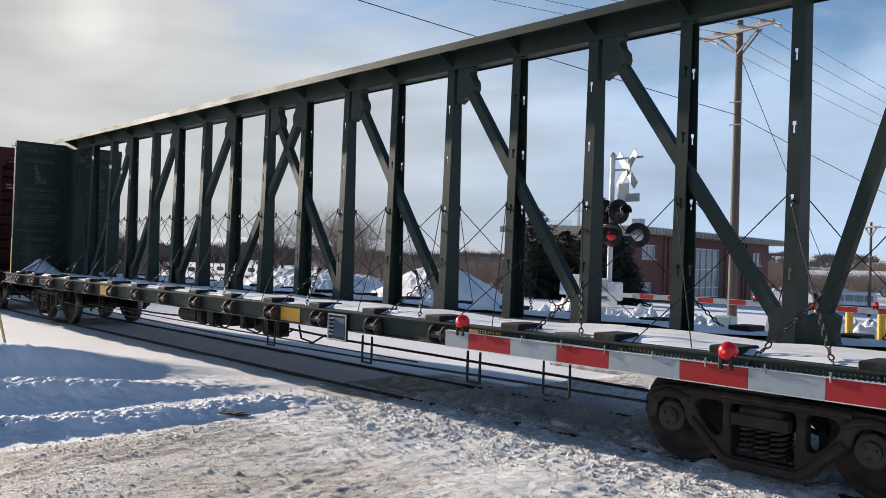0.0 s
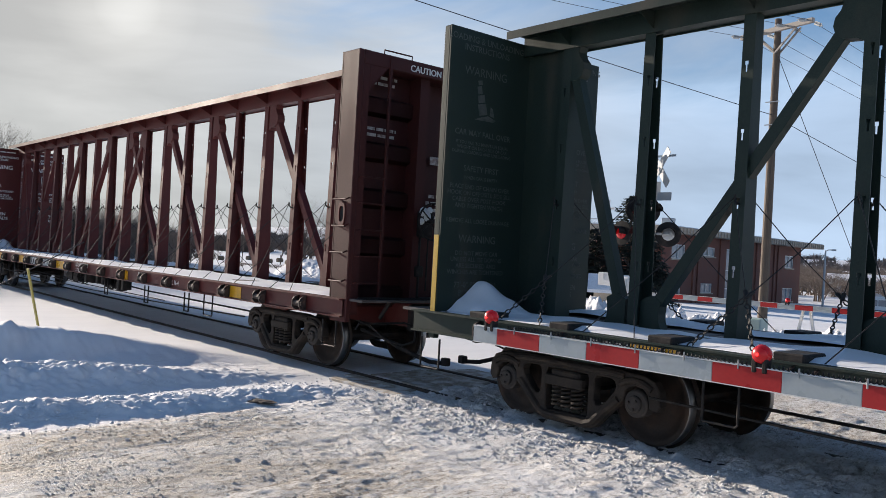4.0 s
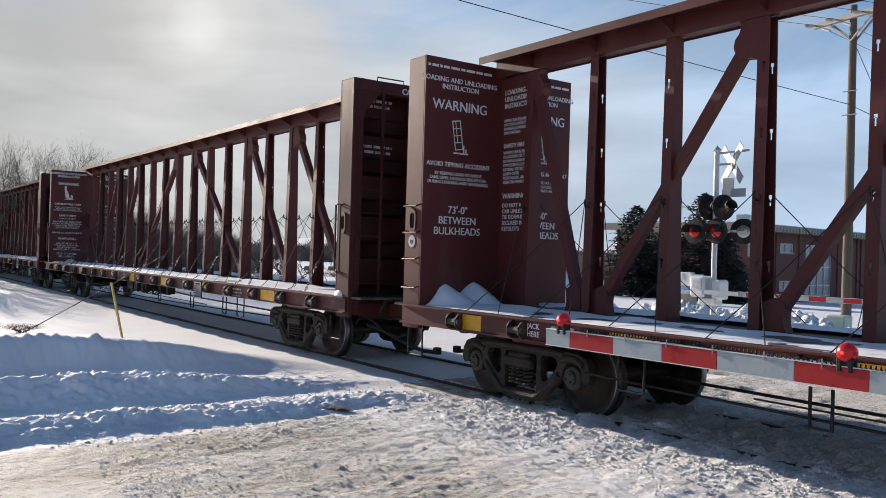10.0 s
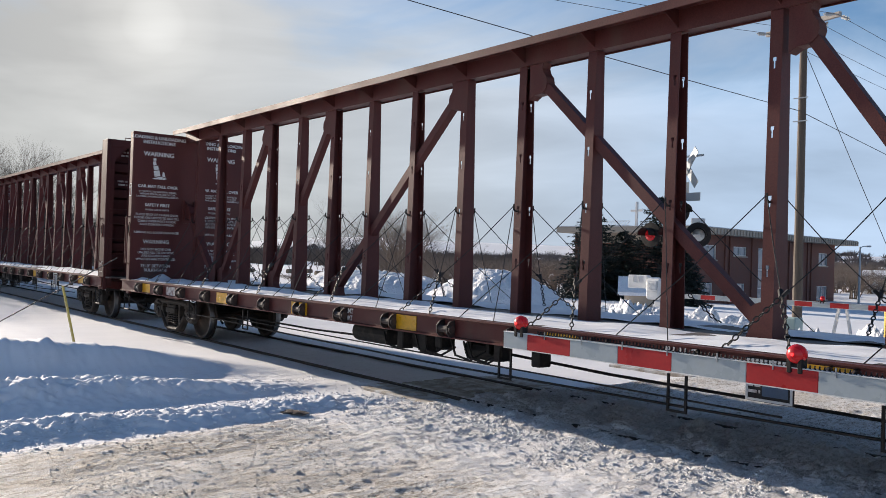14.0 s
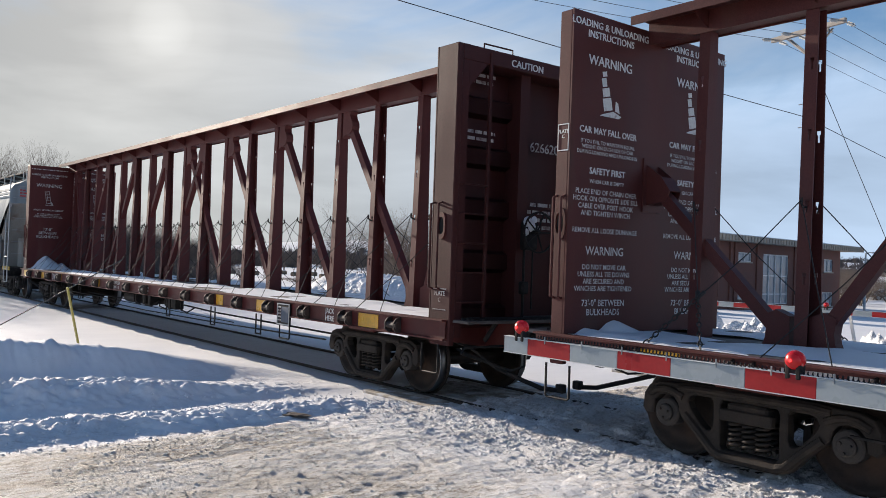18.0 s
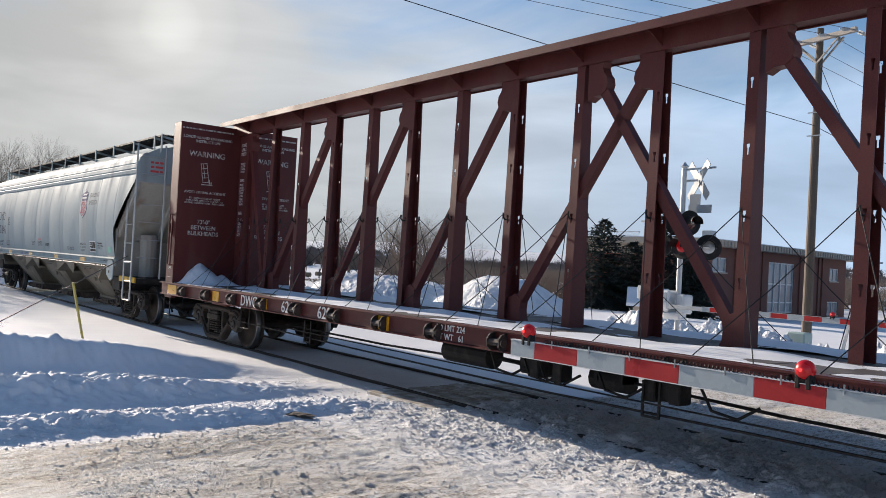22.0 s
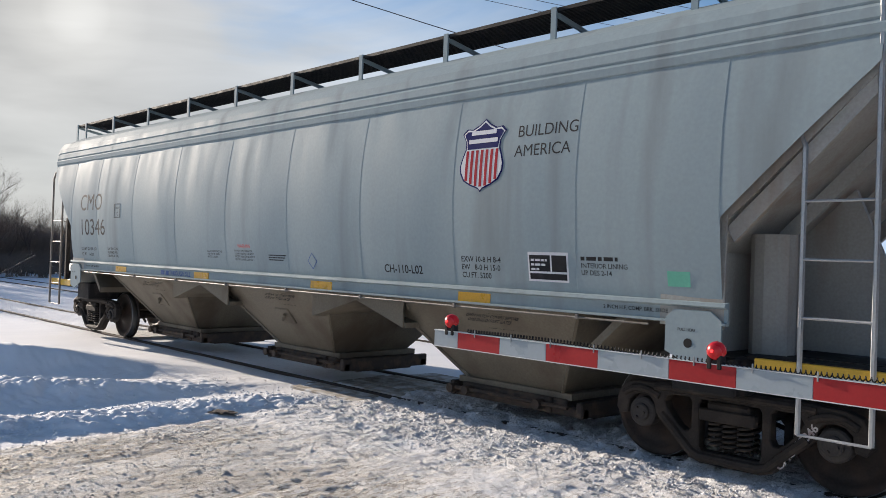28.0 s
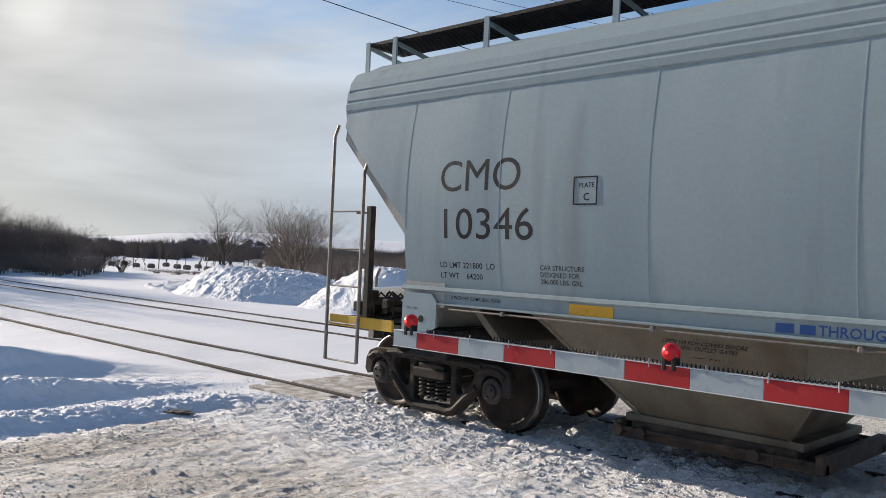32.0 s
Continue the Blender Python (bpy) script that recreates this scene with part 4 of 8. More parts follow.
def sill_mesh(mat, half):
    """One side sill: a channel with ribs, at y = 0 facing -y."""
    bm = B()
    prism(bm, [(-0.04, 0.865), (0.1, 0.865), (0.1, 0.88), (0.014, 0.885), (0.014, 1.105), (0.1, 1.108), (0.1, 1.125), (-0.055, 1.125), (-0.055, 1.105), (0.0, 1.1), (0.0, 0.89), (-0.04, 0.883)], -half, half, "x")
    return finish("side_sill", bm, mat)


def deck_plate():
    bm = B()
    box(bm, -POST_PITCH / 4 + 0.006, POST_PITCH / 4 - 0.006, -1.33, 1.33, -0.035, 0)
    return finish("deck_plate", bm, DECK_MAT)


def underframe_mesh(mat):
    bm = B()
    box(bm, -11.62, 11.62, -0.28, 0.28, 0.72, 1.09)
    for i in range(19):
        x = (i - 9) * POST_PITCH
        prism(bm, [(-1.4, 0.86), (-1.4, 1.08), (1.4, 1.08), (1.4, 0.86), (0.3, 0.7), (-0.3, 0.7)], x - 0.05, x + 0.05, "x")
    for s in (-1, 1):
        soft_box(bm, s * 9.144 - 0.35, s * 9.144 + 0.35, -1.12, 1.12, 0.78, 1.08, 0.02)
    return finish("underframe", bm, mat)


def winch_mesh():
    bm = B()
    rod(bm, (-0.1, -0.07, 0), (0.1, -0.07, 0), 0.045, 10)
    for x in (-0.11, 0.09):
        prism(bm, [(-0.12, -0.05), (-0.12, 0.04), (-0.08, 0.09), (0.0, 0.11), (0.0, -0.12), (-0.08, -0.09)], x, x + 0.022, "x")
    lathe_t = B()
    lathe(lathe_t, [(0.0, 0.13), (0.048, 0.13), (0.048, 0.15), (0.0, 0.15)], 10, "z")
    join(bm, lathe_t, pose(0, -0.075, 0, 0, 90, 0))
    return finish("winch", bm, WINCH_MAT)


def pad_mesh(mat):
    bm = B()
    soft_box(bm, -0.13, 0.13, -0.09, 0.3, -0.03, 0.06, 0.012)
    return finish("lading_pad", bm, mat)


def cable_mesh(dx, side, chain):
    """A tie-down cable from a post's hook to the sill, its lower end a chain where chain is set."""
    bm = B()
    p, q = Vector((0, side * 0.17 - 0.05, 2.57)), Vector((dx, side * 1.4, 1.08))
    mid = p.lerp(q, 0.62)
    mid.z -= 0.03
    e = mid if chain else q
    pipe(bm, [p, p.lerp(e, 0.5) - Vector((0, 0, 0.035)), e], 0.0058, 5)
    if chain:
        soft_t = B()
        soft_box(soft_t, -0.022, 0.022, -0.016, 0.016, -0.05, 0.05, 0.008)
        m, _ = frame_of(mid, q)
        join(bm, soft_t, m)
        n = 13
        for i in range(n):
            a, b = mid.lerp(q, (i + 0.1) / n), mid.lerp(q, (i + 1.15) / n)
            f, ln = frame_of(a, b)
            f = f @ Matrix.Rotation(radians(90 * (i % 2)), 4, "Z")
            ring = [f @ Vector((0.021 * math.cos(k), 0, ln / 2 + ln / 2 * math.sin(k))) for k in [j * math.tau / 8 for j in range(9)]]
            pipe(bm, ring, 0.0075, 4)
    return finish("tie_down_cable", bm, CABLE_MAT)


def stirrup_mesh():
    bm = B()
    pipe(bm, [(-0.17, 0, 0.8), (-0.17, 0, 0.46), (-0.15, 0, 0.44), (0.15, 0, 0.44), (0.17, 0, 0.46), (0.17, 0, 0.8)], 0.013, 6)
    return finish("sill_step", bm, BLACK_MAT)


def hanger_mesh():
    bm = B()
    for x in (-0.1, 0.1):
        box(bm, x - 0.012, x + 0.012, -0.01, 0.01, 0.44, 0.8)
    box(bm, -0.1, 0.1, -0.01, 0.01, 0.44, 0.462)
    return finish("rod_hanger", bm, BLACK_MAT)


def coupler_mesh():
    """A knuckle coupler, its pulling face at x = 0.36."""
    bm = B()
    soft_box(bm, -0.6, 0.12, -0.09, 0.09, 0.76, 0.94, 0.02)
    soft_box(bm, -0.42, -0.28, -0.3, 0.3, 0.66, 1.06, 0.03)
    pipe(bm, [(-0.2, -1.35, 0.72), (-0.2, -1.3, 0.8), (-0.2, -0.5, 0.8), (-0.05, -0.2, 0.7), (0.1, -0.1, 0.68)], 0.015, 5)
    prism(bm, [(0.05, -0.13), (0.05, 0.13), (0.2, 0.2), (0.34, 0.17), (0.3, 0.06), (0.24, 0.0), (0.36, -0.06), (0.3, -0.18), (0.15, -0.17)], 0.72, 0.98, "z")
    return finish("coupler", bm, BLACK_MAT)


def hose_mesh():
    bm = B()
    pipe(bm, [(-0.9, -0.62, 0.62), (-0.4, -0.6, 0.56), (-0.1, -0.56, 0.46), (0.15, -0.48, 0.38), (0.38, -0.36, 0.3), (0.56, -0.24, 0.29)], 0.03, 8)
    soft_box(bm, 0.52, 0.64, -0.27, -0.17, 0.26, 0.37, 0.015)
    pipe(bm, [(-0.9, -0.75, 0.78), (-0.5, -0.74, 0.7), (-0.2, -0.7, 0.55), (0.1, -0.62, 0.5), (0.2, -0.5, 0.56), (0.1, -0.4, 0.7)], 0.016, 6)
    return finish("brake_hose", bm, BLACK_MAT)


def snow_sheet(half, seed, cover):
    """Wind-packed snow lying on the deck in uneven patches, clear of the posts."""
    bm = B()
    rows, cols = int(half * 2 / 0.16), 9
    for s in (-1, 1):
        grid = []
        for i in range(rows + 1):
            x = -half + i * 2 * half / rows
            line = []
            for j in range(cols + 1):
                y = s * (0.24 + j * (1.37 - 0.24) / cols)
                u = noise.noise((x * 0.8, y * 1.1, seed)) + 0.5 * noise.noise((x * 2.4, y * 2.9, seed + 4))
                edge = min(1.0, (1.37 - abs(y)) / 0.1) * min(1.0, (half - abs(x)) / 0.3)
                h = (0.05 * (u + cover)) * max(edge, 0.0)
                line.append((bm.verts.new((x, y, DECK_Z + max(h, -0.01))), h))
            grid.append(line)
        for i in range(rows):
            for j in range(cols):
                c = [grid[i][j], grid[i + 1][j], grid[i + 1][j + 1], grid[i][j + 1]]
                if max(v[1] for v in c) > 0.002:
                    bm.faces.new([v[0] for v in c])
    for v in [v for v in bm.verts if not v.link_faces]:
        bm.verts.remove(v)
    return finish("deck_snow", bm, SNOW_CAR, True)


def drift_mesh(seed, heaps):
    """Snow against the inside of a bulkhead, from x = 0 outwards: heaps of (y, height, reach)."""
    bm = B()
    n, k = 44, 22
    grid = []
    for i in range(n + 1):
        y = -1.34 + i * 1.3 / n
        line = []
        for j in range(k + 1):
            x = 1.25 * j / k
            h = 0.02 + 0.03 * noise.noise((x * 3, y * 3, seed))
            for yc, high, reach in heaps:
                r = math.hypot(x / (1.35 * reach), (y - yc + 0.06 * noise.noise((x * 3, y * 4, seed + 5))) / reach)
                h = max(h, high * max(0.0, 1.12 - math.sqrt(r * r + 0.015)) ** 1.25 + 0.025 * noise.noise((x * 5, y * 5, seed + 9)))
            edge = min(1.0, 5.0 * i / n, 5.0 * (n - i) / n, 4.0 * (k - j) / k)
            line.append(bm.verts.new((x, y, DECK_Z - 0.012 + max(0.0, h) * max(0.0, edge))))
        grid.append(line)
    for i in range(n):
        for j in range(k):
            bm.faces.new((grid[i][j], grid[i + 1][j], grid[i + 1][j + 1], grid[i][j + 1]))
    return finish("snow_drift", bm, SNOW_CAR, True)


DRIFTS = {3.1: [(-0.7, 0.4, 0.55)], 8.4: [(-0.95, 0.3, 0.44), (-0.45, 0.34, 0.42)], 14.2: [(-0.62, 0.15, 0.3), (-1.1, 0.07, 0.25)],
          21.7: [(-0.8, 0.44, 0.6), (-0.2, 0.25, 0.5)]}
BULK_TOP = 4.6


def bulkhead(paint, parent, m, t=0.42, side_grabs=False):
    """An end wall t deep: its smooth inner face at x = 0; posts, ribs and gussets on the outer side at +x."""
    plain = paint is PAINT_GREEN
    key = (paint.name, t, side_grabs)
    hw, z0, z1 = 1.39, 0.98, BULK_TOP
    web = 0.62 * t

    def made(tag, fn):
        def go():
            bm = B()
            fn(bm)
            return finish(tag, bm, paint)
        return shared(("bulk", tag, key), go)

    def made_of(mat, tag, fn):
        bm = B()
        fn(bm)
        return finish(tag, bm, mat)
    wall = put("bulkhead", made("bulkhead", lambda bm: box(bm, 0, 0.02, -hw, hw, z0, z1)), parent, m)
    for s in (-1, 1):
        put("corner_post", made("corner_post%d" % s, lambda bm: soft_box(bm, 0.02, t, min(s * (hw - 0.09), s * hw), max(s * (hw - 0.09), s * hw), 0.8, z1, 0.012)), wall)
        put("post_flange", made("post_flange%d" % s, lambda bm: box(bm, t - 0.03, t - 0.01, min(s * (hw - 0.2), s * (hw - 0.09)), max(s * (hw - 0.2), s * (hw - 0.09)), 0.9, z1)), wall)
        put("gusset", made("gusset%d" % s, lambda bm: prism(bm, [(s * (hw - 0.2), z1 - 0.2), (s * (hw - 0.2), z1 - 0.55), (s * (hw - 0.5), z1 - 0.2)], t - 0.028, t - 0.008, "x")), wall)
        put("stiffener", made("stiffener%d" % s, lambda bm: box(bm, 0.02, web, (-0.16 if s < 0 else -0.012) - 0.012, (-0.16 if s < 0 else -0.012) + 0.012, 0.9, z1 - 0.2)), wall)
    put("top_rail", made("top_rail", lambda bm: soft_box(bm, 0.02, t, -hw + 0.09, hw - 0.09, z1 - 0.2, z1 - 0.002, 0.01)), wall)
    if plain:
        for s in (-1, 1):
            put("edge_strip", made_of(YELLOW_PAINT, "edge_strip%d" % s, lambda bm: box(bm, 0.02, 0.1, min(s * 1.392, s * 1.4), max(s * 1.392, s * 1.4), 1.0, 2.05)), wall, None, "yellow painted edge")
        return wall
    put("centre_plate", made("centre_plate", lambda bm: box(bm, web, web + 0.022, -0.172, 0.0, 0.9, z1 - 0.2)), wall)
    for z in (1.0, 1.72, 2.42, 3.1, 3.76):
        for a, b in ((-1.3, -0.172), (0.0, 1.3)):
            put("rib", made("rib%d" % (a > 0), lambda bm: prism(bm, [(0.02, 0), (0.02, 0.3), (0.12, 0.25), (0.12, 0.05)], a, b, "y")), wall, pose(0, 0, z))
    grab = made("grab_iron", lambda bm: pipe(bm, [(t - 0.02, -0.21, 0), (t + 0.05, -0.19, 0), (t + 0.05, 0.19, 0), (t - 0.02, 0.21, 0)], 0.011, 5))
    for z in (1.35, 1.72, 2.09, 2.46, 2.83):
        for y in (-1.07, 1.07):
            put("grab_iron", grab, wall, pose(0, y, z))
    put("grab_iron", made("top_grab", lambda bm: pipe(bm, [(t - 0.03, -0.95, z1 - 0.03), (t - 0.03, -0.95, z1 + 0.06), (t - 0.03, -0.45, z1 + 0.06), (t - 0.03, -0.45, z1 - 0.03)], 0.012, 5)), wall)
    put("grab_iron", made("long_grab", lambda bm: pipe(bm, [(web, 0.2, 2.55), (t + 0.02, 0.22, 2.62), (t + 0.02, 1.2, 2.55), (t - 0.05, 1.25, 2.5)], 0.012, 5)), wall)
    put("ladder_strip", made("ladder_strip", lambda bm: box(bm, t - 0.02, t + 0.015, -0.86, -0.82, 1.1, z1 - 0.05)), wall)
    for sy in (-1, 1):
        if side_grabs:
            for z in (1.36, 1.76, 2.13, 2.5):
                put("side_grab", made("side_grab%d" % sy, lambda bm: pipe(bm, [(0.05, sy * 1.38, 0.03), (0.05, sy * 1.45, 0.0), (t - 0.05, sy * 1.45, 0.0), (t - 0.05, sy * 1.38, 0.03)], 0.012, 6)), wall, pose(0, 0, z))
        else:
            for x in (0.05, min(0.2, t - 0.04)):
                put("handhold", made("handhold%d%d" % (sy, x > 0.1), lambda bm: pipe(bm, [(x, sy * 1.38, 1.5), (x, sy * 1.45, 1.52), (x, sy * 1.45, 2.58), (x, sy * 1.38, 2.6)], 0.016, 6)), wall)
    return wall


def wheel_brake_mesh():
    bm = B()
    n = 22
    cy, cz = -0.02, 2.28
    ring = [(0.5, cy + 0.27 * math.cos(a), cz + 0.27 * math.sin(a)) for a in [i * math.tau / n for i in range(n + 1)]]
    pipe(bm, ring, 0.014, 6)
    for k in range(5):
        a = k * math.tau / 5
        rod(bm, (0.47, cy, cz), (0.5, cy + 0.27 * math.cos(a), cz + 0.27 * math.sin(a)), 0.011, 5)
    rod(bm, (0.24, cy, cz), (0.51, cy, cz), 0.03, 8)
    soft_box(bm, 0.24, 0.38, cy - 0.12, cy + 0.12, cz - 0.24, cz + 0.16, 0.03)
    rod(bm, (0.31, cy - 0.08, 1.0), (0.31, cy - 0.08, cz - 0.2), 0.018, 6)
    rod(bm, (0.33, cy + 0.06, 1.25), (0.33, cy + 0.06, cz - 0.2), 0.012, 6)
    soft_box(bm, 0.27, 0.37, cy - 0.14, cy - 0.02, 1.45, 1.62, 0.02)
    return finish("hand_brake", bm, BLACK_MAT)


def brake_snow():
    bm = B()
    for y, z, r in ((-0.1, 2.42, 0.07), (-0.04, 2.36, 0.08), (-0.12, 2.28, 0.05), (0.02, 2.45, 0.05)):
        t = B()
        bmesh.ops.create_icosphere(t, subdivisions=2, radius=r)
        join(bm, t, Matrix.Translation((0.36, y, z)) @ Matrix.Diagonal((0.6, 1, 1.1, 1)))
    return finish("snow_patch", bm, SNOW_CAR, True)


def catwalk_mesh():
    bm = B()
    for k in range(3):
        box(bm, 0.33 + k * 0.075, 0.39 + k * 0.075, -1.2, 1.2, 1.12, 1.15)
    for y in (-0.8, 0.8):
        bar(bm, (0.32, y, 0.85), (0.54, y, 1.11), 0.03, 0.05)
    return finish("end_platform", bm, BLACK_MAT)


def lift_mesh(mat):
    """The lift eye on a bulkhead's side: a raised rim round a slot whose dark is painted."""
    bm = B()
    n = 20

    def ring(rx, rz):
        return [(0.1 + rx * math.copysign(abs(math.cos(a)) ** 0.7, math.cos(a)), 2.3 + rz * math.copysign(abs(math.sin(a)) ** 0.7, math.sin(a))) for a in [i * math.tau / n for i in range(n)]]
    o, i = ring(0.085, 0.17), ring(0.055, 0.11)
    vo = [bm.verts.new((u, -1.412, v)) for u, v in o]
    vi = [bm.verts.new((u, -1.412, v)) for u, v in i]
    vb = [bm.verts.new((u, -1.385, v)) for u, v in o]
    vj = [bm.verts.new((u, -1.392, v)) for u, v in i]
    for k in range(n):
        j = (k + 1) % n
        bm.faces.new((vo[k], vo[j], vi[j], vi[k]))
        bm.faces.new((vo[k], vb[k], vb[j], vo[j]))
        bm.faces.new((vi[k], vi[j], vj[j], vj[k]))
    return finish("lift_eye", bm, mat)


def slot_mesh():
    bm = B()
    # a near-black disc paints the slot's shaded inside; the wall is not cut
    prism(bm, [(0.1 + 0.052 * math.cos(a), 2.3 + 0.108 * math.sin(a)) for a in [i * math.tau / 16 for i in range(16)]], -1.394, -1.3915)
    return finish("lift_slot", bm, SLOT_SHADE_MAT)


# near-black that paints the shade inside slots and holes
SLOT_SHADE_MAT = material("painted_slot_shade", (0.012, 0.011, 0.011), rough=0.9, var=0.1, bump=0)


def pictogram(mat):
    """A tipping loaded car, drawn as an outlined stack on its base."""
    bm = B()
    t = B()
    for x0, x1, y0, y1 in ((-0.075, -0.06, 0.0, 0.42), (0.06, 0.075, 0.0, 0.42), (-0.06, 0.06, 0.405, 0.42), (-0.06, 0.06, 0.0, 0.015),
                           (-0.06, 0.06, 0.1, 0.112), (-0.06, 0.06, 0.2, 0.212), (-0.06, 0.06, 0.3, 0.312), (-0.02, -0.008, 0.1, 0.405)):
        box(t, x0, x1, y0, y1, 0, 0.002)
    join(bm, t, pose(0, 0.03, 0, 0, 0, 9))
    box(bm, -0.1, 0.16, -0.03, -0.008, 0, 0.002)
    box(bm, 0.07, 0.09, -0.008, 0.1, 0, 0.002)
    box(bm, 0.11, 0.13, -0.008, 0.05, 0, 0.002)
    return finish("pictogram", bm, mat)


def filled_pictogram(mat):
    """A loaded car rolling over on its side, drawn solid."""
    bm = B()
    t = B()
    for x0, x1, y0, y1 in ((-0.07, 0.07, 0.0, 0.14), (-0.055, 0.06, 0.155, 0.25), (-0.045, 0.03, 0.265, 0.36), (-0.02, 0.05, 0.375, 0.43)):
        box(t, x0, x1, y0, y1, 0, 0.002)
    join(bm, t, pose(-0.02, 0.03, 0, 0, 0, 13))
    prism(bm, [(-0.16, -0.04), (0.16, -0.04), (0.2, -0.01), (0.06, 0.03), (-0.1, -0.015)], 0, 0.002, "z")
    prism(bm, [(0.09, 0.04), (0.17, 0.02), (0.14, 0.13), (0.1, 0.15)], 0, 0.002, "z")
    return finish("pictogram", bm, mat)


def cut_end_web(mat):
    """The web plate that ties the beam and the last post to the bulkhead."""
    bm = B()
    box(bm, 0, 0.8, -0.02, 0.02, DECK_Z, BEAM_Z - 0.25)
    return finish("end_web", bm, mat)


def end_gusset(mat):
    """The box by which the end brace meets the bulkhead, at x = 0."""
    bm = B()
    for y in (-0.11, 0.095):
        prism(bm, [(0.0, 2.58), (0.3, 2.62), (0.34, 2.74), (0.22, 2.9), (0.0, 3.06)], y, y + 0.015)
    prism(bm, [(0.0, 2.58), (0.3, 2.62), (0.3, 2.64), (0.0, 2.6)], -0.095, 0.095)
    prism(bm, [(0.34, 2.74), (0.22, 2.9), (0.2, 2.88), (0.32, 2.73)], -0.095, 0.095)
    box(bm, 0, 0.02, -0.17, 0.17, 2.5, 3.12)
    return finish("end_gusset", bm, mat)


def flat_car(centre, paint, label, style, seed, snow_cover, trucks=9.144, side_grabs=False, rear=11.14):
    """A centre-beam flat car. style: x (crossed middle braces) or v (three-panel braces)."""
    car = thing("flat_car", label, "railway car", pose(centre, TRACK_Y, 0), "cars of the train")
    key = paint.name
    half = 11.14
    put("underframe", shared(("under", key), lambda: underframe_mesh(paint)), car)
    for k in range(-19, 20):
        put("deck_plate", shared("deck", deck_plate), car, pose(k * POST_PITCH / 2, 0, DECK_Z - 0.003 * (k % 2)))
    for s in (-1, 1):
        put("side_sill", shared(("sill", key), lambda: sill_mesh(paint, 11.52)), car, pose(0, s * 1.42, 0, 0, 0, 0 if s < 0 else 180))
    put("top_beam", shared(("beam", key, style), lambda: beam_mesh(paint, half, style != "x" or paint is PAINT_GREEN)), car)
    for i in range(18):
        x = (8.5 - i) * POST_PITCH
        put("post", shared(("post", key, i % 2), lambda: post_mesh(paint, -1 if i % 2 == 0 else 1)), car, pose(x + POST_X, POST_Y, 0))
        for s in (0, 180):
            put("cable_hook", shared(("hook", key), lambda: hook_mesh(BLACK_MAT)), car, pose(x + POST_X, POST_Y, 0, 0, 0, s))
    # braces: base post, panels towards the middle, height reached
    spans = [(1, 2), (3, 2), (5, 2), (7, 2)] if style == "x" else [(1, 2), (3, 2), (5, 3)]
    spans = [(a, b, 4.28) for a, b in spans] + ([(1, -1, 4.28)] if style == "x" else [(1, -1.7, 2.95)])
    for a, b, top in spans:
        run = -b * POST_PITCH
        for sg in (1, -1):
            x = sg * (8.5 - a) * POST_PITCH + POST_X
            br = put("brace", shared(("brace", key, b, sg), lambda: diagonal_mesh(paint, sg * run, top)), car, pose(x, POST_Y, 0))
            d = 1 if sg * run > 0 else -1
            br.location.x += 0.1 * sg if b < 0 else 0.08 * (d < 0)
            if top > 4:
                put("gusset", shared(("gusset", key, d), lambda: gusset_mesh(paint, d)), br, pose(sg * run, 0, 0))
            put("foot", shared(("foot", key, d), lambda: foot_mesh(paint, d)), br)
    chain = paint is PAINT_GREEN or style == "v"
    for i in range(18):
        x = (8.5 - i) * POST_PITCH
        for s in (-1, 1):
            put("winch", shared("winch", winch_mesh), car, pose(x + 0.13, s * 1.42, 0.98, 0, 0, 0 if s < 0 else 180))
            for dx in (-0.95, 0.95):
                if abs(x + dx) > 11.0:
                    continue
                ch = chain and (i + (dx > 0)) % 2 == 0
                put("tie_down_cable", shared(("cable", dx, s, ch), lambda: cable_mesh(dx, s, ch)), car, pose(x + POST_X, 0, 0))
            if paint is PAINT_GREEN:
                put("lading_pad", shared("pad", lambda: pad_mesh(BLACK_MAT)), car, pose(x, s * 1.37, DECK_Z, 0, 0, 0 if s < 0 else 180))
    # end walls
    for s in (-1, 1):
        t = 0.13 if paint is PAINT_GREEN else 0.2 if style == "v" and s < 0 else 0.42
        # the +x wall is darker than the rest, except on the green car
        wall_paint = PAINT_DARK_MAROON if s > 0 and paint is not PAINT_GREEN else paint
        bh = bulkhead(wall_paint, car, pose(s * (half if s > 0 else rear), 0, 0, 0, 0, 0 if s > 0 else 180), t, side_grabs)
        if paint is not PAINT_GREEN:
            eye = Matrix.Translation((t / 2 - 0.1, 0, 0)) if s > 0 else Matrix.Rotation(math.pi, 4, "Z") @ Matrix.Translation((-t / 2 - 0.1, 0, 0))
            put("lift_eye", shared(("lift", key), lambda: lift_mesh(paint)), bh, eye)
            put("lift_slot", shared("slot", slot_mesh), bh, eye)
        put("end_platform", shared("catwalk", catwalk_mesh), bh, pose(t - 0.31, 0, 0))
        if s > 0 and paint is not PAINT_GREEN:
            hb = put("hand_brake", shared("handbrake", wheel_brake_mesh), bh, pose(t - 0.36, 0, 0))
            put("snow_patch", shared("brake_snow", brake_snow), hb, None, "snow caked on the brake")
        if style == "v":
            put("end_gusset", shared(("end_gusset", key), lambda: end_gusset(paint)), car, pose(s * (half if s > 0 else rear), 0, 0, 0, 0, 180 if s > 0 else 0))
        else:
            put("end_web", shared(("web", key), lambda: cut_end_web(paint)), car, pose(s * (half if s > 0 else rear), 0, 0, 0, 0, 180 if s > 0 else 0))
        put("coupler", shared("coupler", coupler_mesh), car, pose(s * 11.97, 0, 0, 0, 0, 0 if s > 0 else 180))
